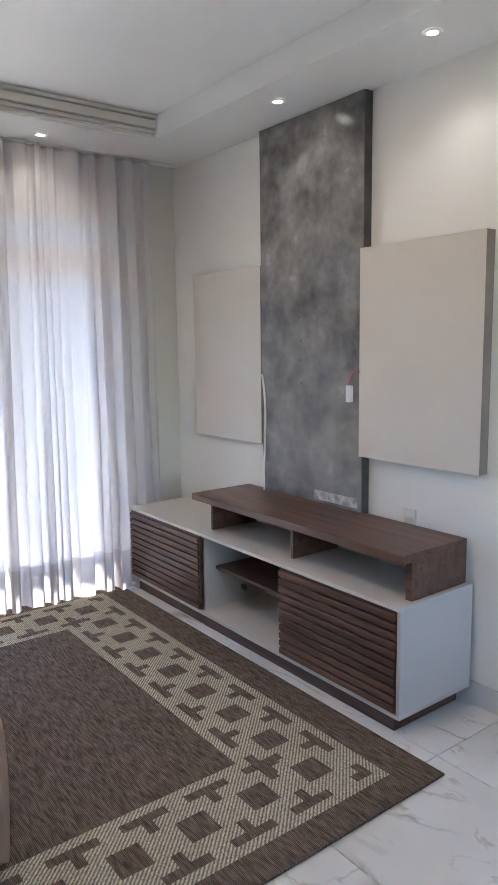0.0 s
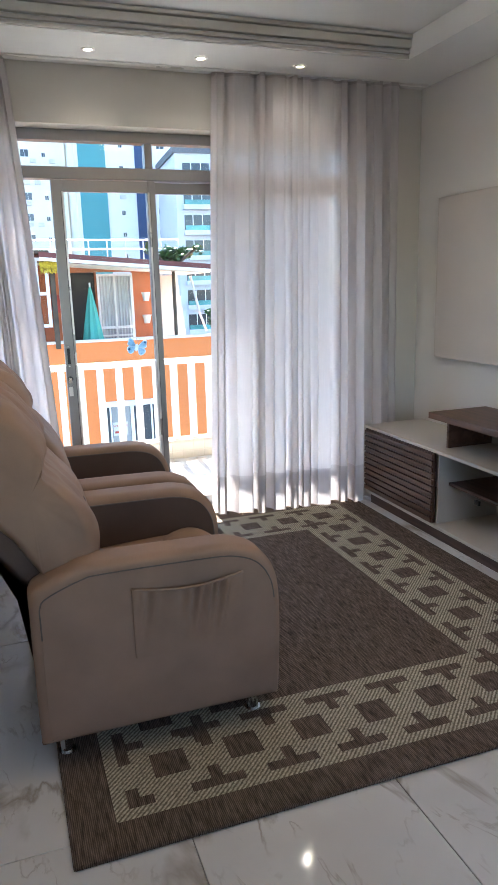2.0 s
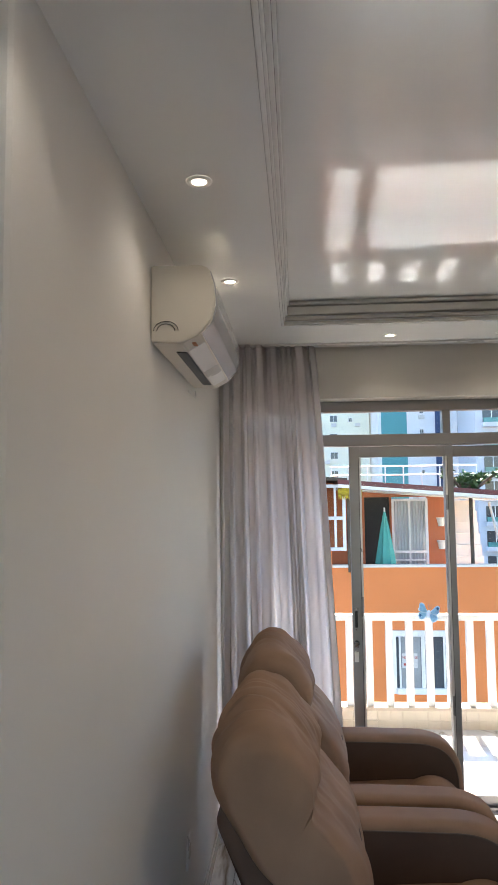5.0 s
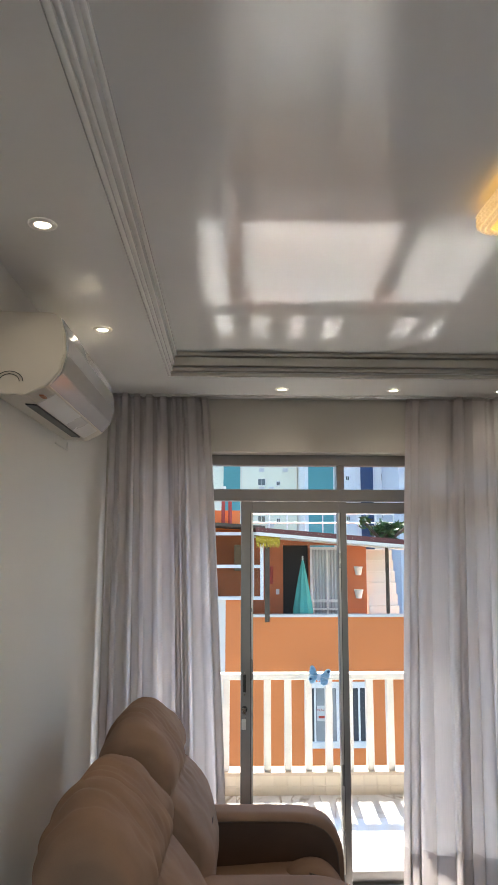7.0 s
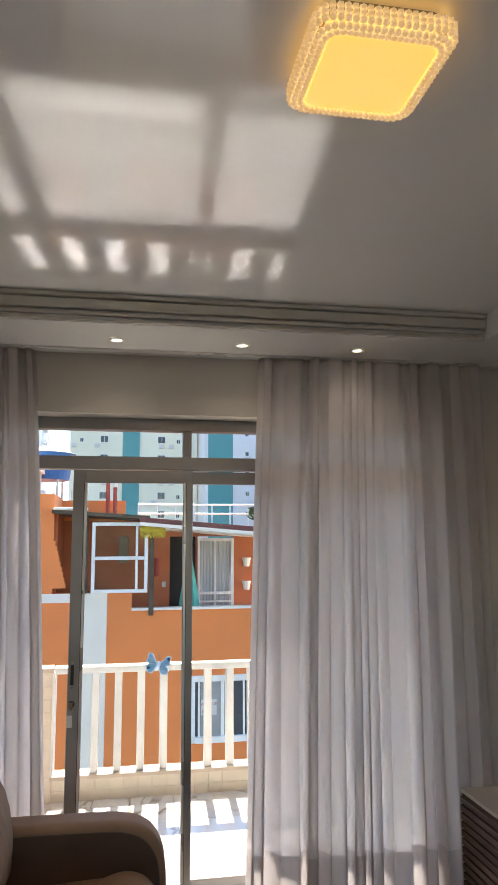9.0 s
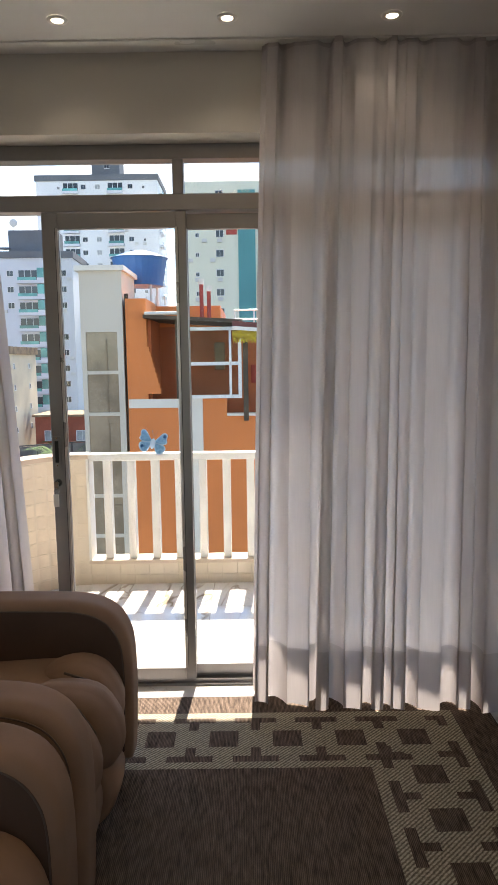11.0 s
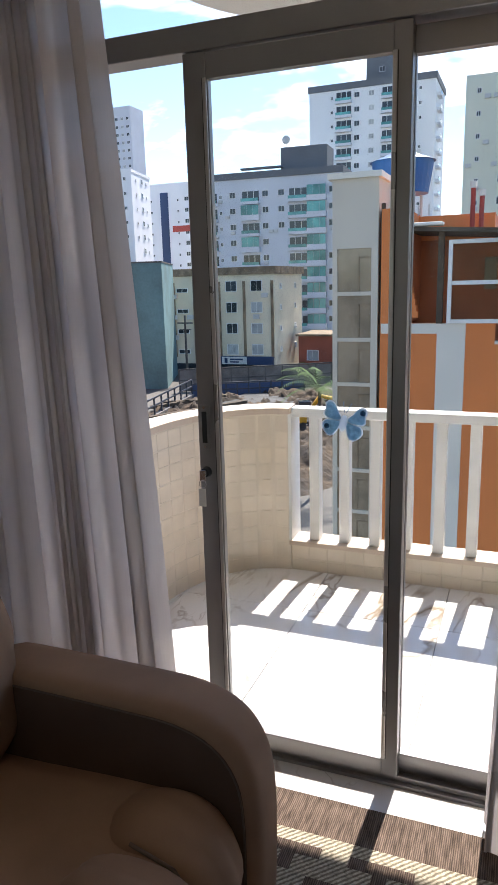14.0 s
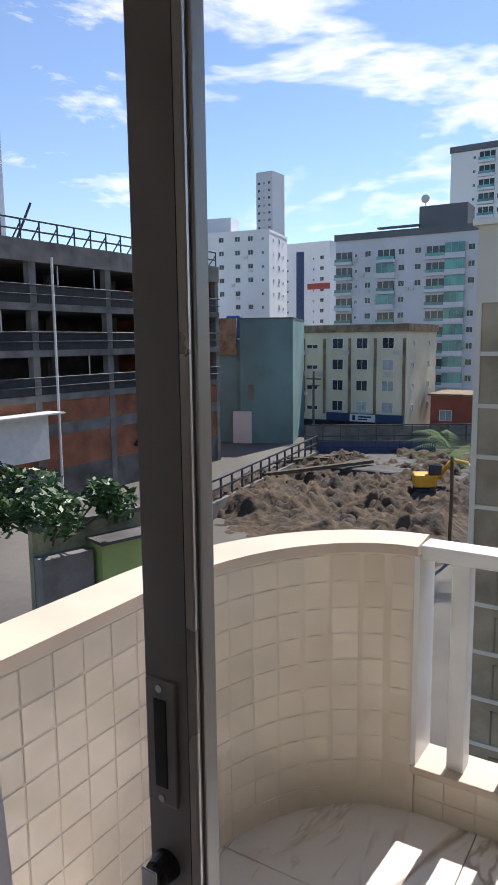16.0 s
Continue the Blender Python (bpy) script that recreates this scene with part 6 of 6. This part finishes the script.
# small red house and street pole
M_BRICKRED = mat("brick_red_render", (0.34, 0.10, 0.06), 0.9, var=0.15, scale=0.6, fine=6)
b = block("house", "small brick-red house with a pale awning", -20.5, 82, 0, 8.5, 7, GZ, -5.2, M_BRICKRED, M_RUSTY, 0.25, 0.3)
windows(b, [(-2.4, F5), (1.5, F5)], 1.1, 2.9, 1, 61, 0, 0, 0)
pole = thing("utility_pole", along(-26.8, 76), "concrete utility pole with cross arms", "utility pole")
part("pole", tube(bmesh.new(), (0, 0, 0), (0, 0, 7.5), 0.16, 0.11, 8), M_CONC_D, pole)
part("cross_arm", boxes((-0.9, 0.9, -0.06, 0.06, 6.6, 6.75), (-0.7, 0.7, -0.06, 0.06, 5.9, 6.0)), M_CONC_D, pole)


# ---- orange house across the yard ----
house = thing("orange_house", (2.0, 11.0, GZ), "orange rendered house with a covered roof terrace", "house")
HO = Matrix.Translation((-2.0, -11.0, -GZ))
def opart(name, bm, m, label="", parent=None):
    bmesh.ops.transform(bm, matrix=HO, verts=bm.verts)
    return part(name, bm, m, parent or house, label)
DK = 0.34       # top of the terrace parapet
opart("wall", boxes((-0.83, 8.5, 11.0, 18, GZ, -0.62), (1.16, 8.5, 11.0, 11.16, -0.62, DK)), M_ORANGE)
opart("wall_left", boxes((-0.83, 1.16, 11.0, 11.2, -0.62, 0.70), (-0.83, -0.42, 11.0, 12.8, 0.70, 2.70), (-0.42, 1.0, 12.6, 12.8, 2.2, 2.66)), M_ORANGE)
bm = bmesh.new()
for k in range(9):
    z = 1.75 - 0.105 * k
    box(bm, -0.42, -0.40 + 0.027 * k + 0.02, 11.0, 11.2, z - 0.105, z)
opart("stepped_edge", bm, M_ORANGE)
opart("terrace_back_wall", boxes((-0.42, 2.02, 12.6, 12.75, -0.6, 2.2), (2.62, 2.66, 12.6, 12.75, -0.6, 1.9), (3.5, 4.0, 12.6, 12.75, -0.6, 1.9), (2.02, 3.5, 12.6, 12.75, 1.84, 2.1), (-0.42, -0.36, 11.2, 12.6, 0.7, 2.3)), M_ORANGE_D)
opart("terrace_floor", boxes((-0.42, 8.5, 11.1, 14, -0.63, -0.6)), M_CREAM)
# solid near-black block; its colour stands for the unlit room behind
opart("doorway", boxes((2.02, 2.62, 12.72, 13.6, -0.6, 1.84)), M_DARK)
opart("parapet_coping", boxes((1.16, 8.5, 10.96, 11.2, DK, DK + 0.05)), M_CREAM)
opart("band", boxes((-0.82, 0.40, 10.985, 11.0, 0.52, 0.70)), M_CREAM)
opart("stripe", boxes((0.18, 0.67, 10.985, 11.0, GZ, 0.52), (0.40, 0.67, 10.984, 11.0, 0.52, 0.70)), M_CREAM)
# white glazed enclosure
enc = opart("glazed_screen", boxes((0.34, 0.41, 10.93, 11.0, 0.70, 2.12), (1.40, 1.47, 10.93, 11.0, 0.70, 2.12), (0.41, 1.40, 10.93, 11.0, 0.70, 0.77), (0.41, 1.40, 10.93, 11.0, 2.05, 2.12), (0.41, 1.40, 10.94, 10.99, 1.36, 1.43), (1.22, 1.27, 10.94, 10.99, 0.77, 2.05), bevel=0.006), M_WRAIL, "white painted window frame")
g = opart("pane", boxes((0.41, 1.40, 10.96, 10.965, 0.77, 2.05)), M_GLASS_F, "", enc)
g.visible_shadow = False
opart("post", boxes((0.16, 0.26, 10.95, 11.1, 0.70, 2.33)), M_BARK)
opart("post", boxes((1.50, 1.60, 10.95, 11.1, 0.24, 2.2)), M_BARK)
opart("meter_box", boxes((0.86, 1.08, 12.4, 12.6, 1.25, 1.85), bevel=0.02), M_RUSTY)
# sloping roof over the terrace
def sloped(x0, x1, z0, z1, y0, y1, t):
    bm = bmesh.new()
    v = [bm.verts.new(c) for c in ((x0, y0, z0), (x1, y0, z1), (x1, y1, z1), (x0, y1, z0), (x0, y0, z0 + t), (x1, y0, z1 + t), (x1, y1, z1 + t), (x0, y1, z0 + t))]
    for f in ((0, 1, 2, 3), (7, 6, 5, 4), (0, 4, 5, 1), (1, 5, 6, 2), (2, 6, 7, 3), (3, 7, 4, 0)):
        bm.faces.new([v[k] for k in f])
    bmesh.ops.recalc_face_normals(bm, faces=bm.faces)
    return bm
opart("roof", sloped(-0.45, 1.5, 2.30, 2.18, 10.75, 13.2, 0.07), M_BARK)
opart("roof", sloped(1.3, 5.0, 2.12, 1.82, 10.7, 13.4, 0.10), mat("maroon_fascia", (0.16, 0.045, 0.035), 0.7), "maroon roof edge")
bm = bmesh.new()
for k in range(9):
    tube(bm, (1.3 + 0.45 * k, 13.5, 1.9), (1.3 + 0.45 * k, 13.5, 2.62), 0.018, n=6)
for z in (2.4, 2.62):
    tube(bm, (1.3, 13.5, z), (4.9, 13.5, z), 0.02, n=6)
opart("roof_railing", bm, M_WRAIL, "thin white pipe railing behind the roof")
opart("fascia_trim", sloped(1.3, 4.9, 2.05, 1.75, 10.66, 10.70, 0.07), M_CREAM)
opart("roof_tile_course", boxes((-0.42, 0.25, 10.72, 11.0, 2.36, 2.42), bevel=0.02), M_CREAM)
opart("ceiling_lining", sloped(1.3, 4.9, 2.02, 1.74, 10.8, 13.2, 0.02), M_CREAM)
# terrace sliding door with pale drapes
sd = opart("sliding_door", boxes((2.66, 2.71, 12.55, 12.62, -0.6, 1.80), (3.44, 3.50, 12.55, 12.62, -0.6, 1.80), (3.05, 3.09, 12.55, 12.60, -0.6, 1.80), (2.71, 3.44, 12.55, 12.61, 1.74, 1.80), (2.71, 3.44, 12.55, 12.6, 0.52, 0.58), (2.71, 3.44, 12.55, 12.6, 0.34, 0.38)), M_WRAIL)
rows = [[(2.70 + 0.75 * k / 60 - 2.0, 12.66 + 0.02 * math.sin(k * 1.1) - 11.0, z - GZ) for k in range(61)] for z in (-0.6, 1.78)]
sheet("drape", M_PANE_L, house, rows, "pale drapes behind the terrace door")
# lower window with its sign
lw = opart("window", boxes((2.34, 2.46, 10.94, 11.0, -2.28, -0.98), (3.60, 3.72, 10.94, 11.0, -2.28, -0.98), (2.46, 3.60, 10.94, 11.0, -1.10, -0.98), (2.46, 3.60, 10.90, 11.0, -2.28, -2.16), (2.98, 3.06, 10.95, 11.0, -2.16, -1.10), (2.52, 2.56, 10.955, 11.0, -2.16, -1.10), (3.44, 3.48, 10.955, 11.0, -2.16, -1.10), bevel=0.005), M_WRAIL)
opart("pane", boxes((2.46, 3.60, 10.975, 10.99, -2.16, -1.10)), M_PANE, "", lw)
opart("blind", boxes((2.57, 2.97, 10.968, 10.974, -2.16, -1.10)), M_PANE_L, "", lw)
opart("notice", boxes((2.58, 2.90, 10.955, 10.962, -1.75, -1.45)), M_ACU, "small white notice with red bars", lw)
opart("notice_bar", boxes((2.61, 2.80, 10.950, 10.954, -1.70, -1.65)), M_RED, "", lw)
cu = bpy.data.curves.new("notice_text", 'FONT')
cu.body, cu.size, cu.extrude, cu.align_x = "VENDE-SE", 0.075, 0.001, 'CENTER'
cu.materials.append(M_RED)
tx = new("notice_text", cu)
tx.matrix_world = Matrix.Translation((2.74, 10.953, -1.56)) @ Matrix.Rotation(math.pi / 2, 4, 'X')
tx.parent = lw
tx.matrix_parent_inverse = Matrix.Translation((-2.0, -11.0, -GZ))
# stair at the end of the terrace
for k in range(9):
    opart("stair_step", boxes((4.05, 4.75, 12.2 + 0.12 * k, 13.6, -0.6 + 0.26 * k, -0.34 + 0.26 * k)), M_CREAM)
opart("stair_rail", sweep(bmesh.new(), [(4.75, 11.9, 1.7), (4.95, 11.9, 0.8), (5.1, 11.9, 0.4)], 0.03, 6), M_ACU)
opart("terrace_post", tube(bmesh.new(), (4.2, 11.3, -0.6), (4.2, 11.3, 1.9), 0.04, n=8), M_BARK)
opart("light_switch", boxes((1.85, 1.93, 12.58, 12.6, 0.70, 0.82)), M_ACU)
opart("fire_extinguisher", tube(bmesh.new(), (1.72, 12.5, 0.95), (1.72, 12.5, 1.35), 0.06, n=10), M_RED)
# things on the terrace and the roof
umb = thing("parasol", (2.42, 12.0, -0.6), "closed turquoise parasol standing on the terrace", "parasol")
bm = bmesh.new()
nn = 16
prev = None
for z, r in ((0.75, 0.17), (0.95, 0.20), (1.3, 0.15), (1.7, 0.09), (2.05, 0.03), (2.14, 0.008)):
    ring = [bm.verts.new(((r * (1 + 0.22 * (k % 2))) * math.cos(k * math.tau / nn), (r * (1 + 0.22 * (k % 2))) * math.sin(k * math.tau / nn), z)) for k in range(nn)]
    if prev:
        for k in range(nn):
            bm.faces.new((prev[k], prev[(k + 1) % nn], ring[(k + 1) % nn], ring[k]))
    prev = ring
part("canopy", bm, M_TURQ, umb)
part("pole", tube(bmesh.new(), (0, 0, 0), (0, 0, 2.2), 0.02, n=8), M_ACU, umb)
part("base", tube(bmesh.new(), (0, 0, 0), (0, 0, 0.08), 0.22, n=16), M_CONC, umb)
bm = bmesh.new()
for k in range(40):
    u = k / 39
    box(bm, 1.30 + 0.5 * u, 1.315 + 0.5 * u, 10.78, 10.80, 2.05 - 0.16 - 0.10 * abs(math.sin(k * 1.3)), 2.04)
cl = tagged(part("bunting", bm, M_YCLOTH), "ragged yellow cloth fringe hung under the roof edge", "cloth")
def wall_pot(at):
    p = thing("wall_pot", at, "pale clay pot hung on the terrace wall", "flower pot", "terrace pots")
    part("pot", tube(bmesh.new(), (0, 0, 0), (0, 0, 0.17), 0.065, 0.10, 12), M_CREAM, p)
    part("rim", tube(bmesh.new(), (0, 0, 0.17), (0, 0, 0.20), 0.11, n=12), M_CREAM, p)
    return p
pot = wall_pot((3.78, 12.45, 1.15))
copy_thing(pot, pose(3.78, 12.45, 0.62))
copy_thing(pot, pose(3.78, 12.45, -0.02))
leafy("potted_plant", "green potted plant on the terrace wall", Vector((5.35, 11.6, 0.2)), (0.25, 0.2, 0.5), 160, 9, 0.2, 0.12)
leafy("shrub", "green shrub over the terrace roof", Vector((4.6, 13.2, 1.9)), (0.55, 0.4, 0.35), 420, 10, 0.15, 0.10)
tank = thing("water_tank", (-0.85, 13.2, 2.66), "round blue plastic water tank on a roof frame", "water tank")
part("barrel", tube(bmesh.new(), (0, 0, 0.50), (0, 0, 1.12), 0.52, 0.62, 28), M_BLUE, tank)
part("lid", tube(bmesh.new(), (0, 0, 1.12), (0, 0, 1.26), 0.66, 0.30, 28), M_BLUE, tank)
bm = bmesh.new()
for k in range(4):
    a = k * math.tau / 4 + 0.7
    tube(bm, (0.45 * math.cos(a), 0.45 * math.sin(a), 0), (0.45 * math.cos(a), 0.45 * math.sin(a), 0.5), 0.03, n=6)
part("stand", bm, M_ACU, tank)
bm = bmesh.new()
for k in range(8):
    tube(bm, (-0.75 + 0.2 * k, -0.8, 0.0), (-0.75 + 0.2 * k, -0.8, 0.62 if k < 4 else 0.2), 0.016, n=6)
tube(bm, (-0.75, -0.8, 0.62), (-0.15, -0.8, 0.62), 0.018, n=6)
part("ladder_rail", bm, M_ACU, tank, "white pipe guard rail")
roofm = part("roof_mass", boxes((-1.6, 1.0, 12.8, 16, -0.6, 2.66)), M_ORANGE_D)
tagged(roofm, "terracotta rendered upper storey of the orange house", "house wall", kind="structure")
for x, h in ((0.60, 3.1), (0.76, 2.95)):
    vp = thing("vent_pipe", (x, 12.4, 2.3), "red painted vent pipe with a pale cowl", "vent pipe", "vent pipes")
    part("pipe", tube(bmesh.new(), (0, 0, 0), (0, 0, h - 2.3), 0.045, n=10), M_RED, vp)
    part("cowl", tube(bmesh.new(), (0, 0, h - 2.3), (0, 0, h - 2.18), 0.065, n=10), M_CREAM, vp)
# glazed lift shaft
M_SHAFT = mat("tan_render", (0.66, 0.59, 0.48), 0.85, var=0.06, scale=0.8, fine=30, bump=0.15, dist=0.004)
M_TANGLASS = mat("brown_tinted_pane", (0.36, 0.28, 0.19), 0.12, var=0.2, scale=1.6, fine=12, bump=0)
sh = thing("lift_shaft", (-1.31, 11.0, -8.5), "cream rendered stair tower with stacked brown glazing", "tower")
part("shaft_wall", boxes((-0.42, -0.33, 0, 1.6, GZ + 8.5, 11.75), (0.30, 0.42, 0, 1.6, GZ + 8.5, 11.75), (-0.33, 0.30, 0.0, 1.6, 10.55, 11.75), (-0.33, 0.30, 1.2, 1.6, GZ + 8.5, 10.55)), M_SHAFT, sh)
part("cap", boxes((-0.50, 0.48, -0.06, 1.66, 11.75, 11.85)), M_CREAM, sh)
for k in range(13):
    z = 10.55 - 0.84 * k
    part("mullion", boxes((-0.33, 0.30, 0.0, 0.08, z - 0.84, z - 0.77)), M_SHAFT, sh)
    pn = part("pane", boxes((-0.33, 0.30, 0.035, 0.045, z - 0.77, z)), M_TANGLASS, sh)
    part("pane_bar", boxes((0.06, 0.085, 0.02, 0.034, z - 0.77, z - 0.15), (0.06, 0.30, 0.02, 0.034, z - 0.17, z - 0.15)), M_RUSTY, sh)
part("drain_pipe", tube(bmesh.new(), (0.50, 0.05, 0), (0.50, 0.05, 11.3), 0.04, n=8), M_BARK, sh)


# ---- small ceramic tiles of the parapet ----
tile_h = 0.0848
nrow = 10
pts = [(PX, 0.06 + 0.72 * k / 60) for k in range(61)]
for k in range(1, 121):
    a = math.pi - (math.pi / 2) * k / 120
    pts.append((PEX + (PEX - PX) * math.cos(a), 0.78 + (PEY - 0.78) * math.sin(a)))
run = [0.0]
for a, b in zip(pts, pts[1:]):
    run.append(run[-1] + math.hypot(b[0] - a[0], b[1] - a[1]))
ntile = 18
step_t = run[-1] / ntile
def at_run(s):
    k = next((i for i in range(1, len(run)) if run[i] >= s), len(run) - 1)
    f = (s - run[k - 1]) / (run[k] - run[k - 1])
    a, b = pts[k - 1], pts[k]
    return (a[0] + (b[0] - a[0]) * f, a[1] + (b[1] - a[1]) * f), math.atan2(b[1] - a[1], b[0] - a[0])
tm = mesh_of("tile", boxes((-step_t / 2 + 0.0016, step_t / 2 - 0.0016, -0.004, 0.006, 0.0016, tile_h - 0.0016), bevel=0.002, seg=1), M_BTILE)
rt = random.Random(5)
for i in range(ntile):
    (x, y), ang = at_run(step_t * (i + 0.5))
    for r in range(nrow):
        o = child("tile", tm, parapet, (x, y, -0.012 + tile_h * r), ang + rt.uniform(-0.012, 0.012))
tm2 = mesh_of("tile", boxes((0.0016, 0.0949, -0.0025, 0.004, 0.0016, 0.0749), bevel=0.002, seg=1), M_BTILE)
for i in range(26):
    for r in range(2):
        child("tile", tm2, upstand, (PEX + 0.0965 * i, PEY + 0.008, -0.012 + 0.0765 * r))
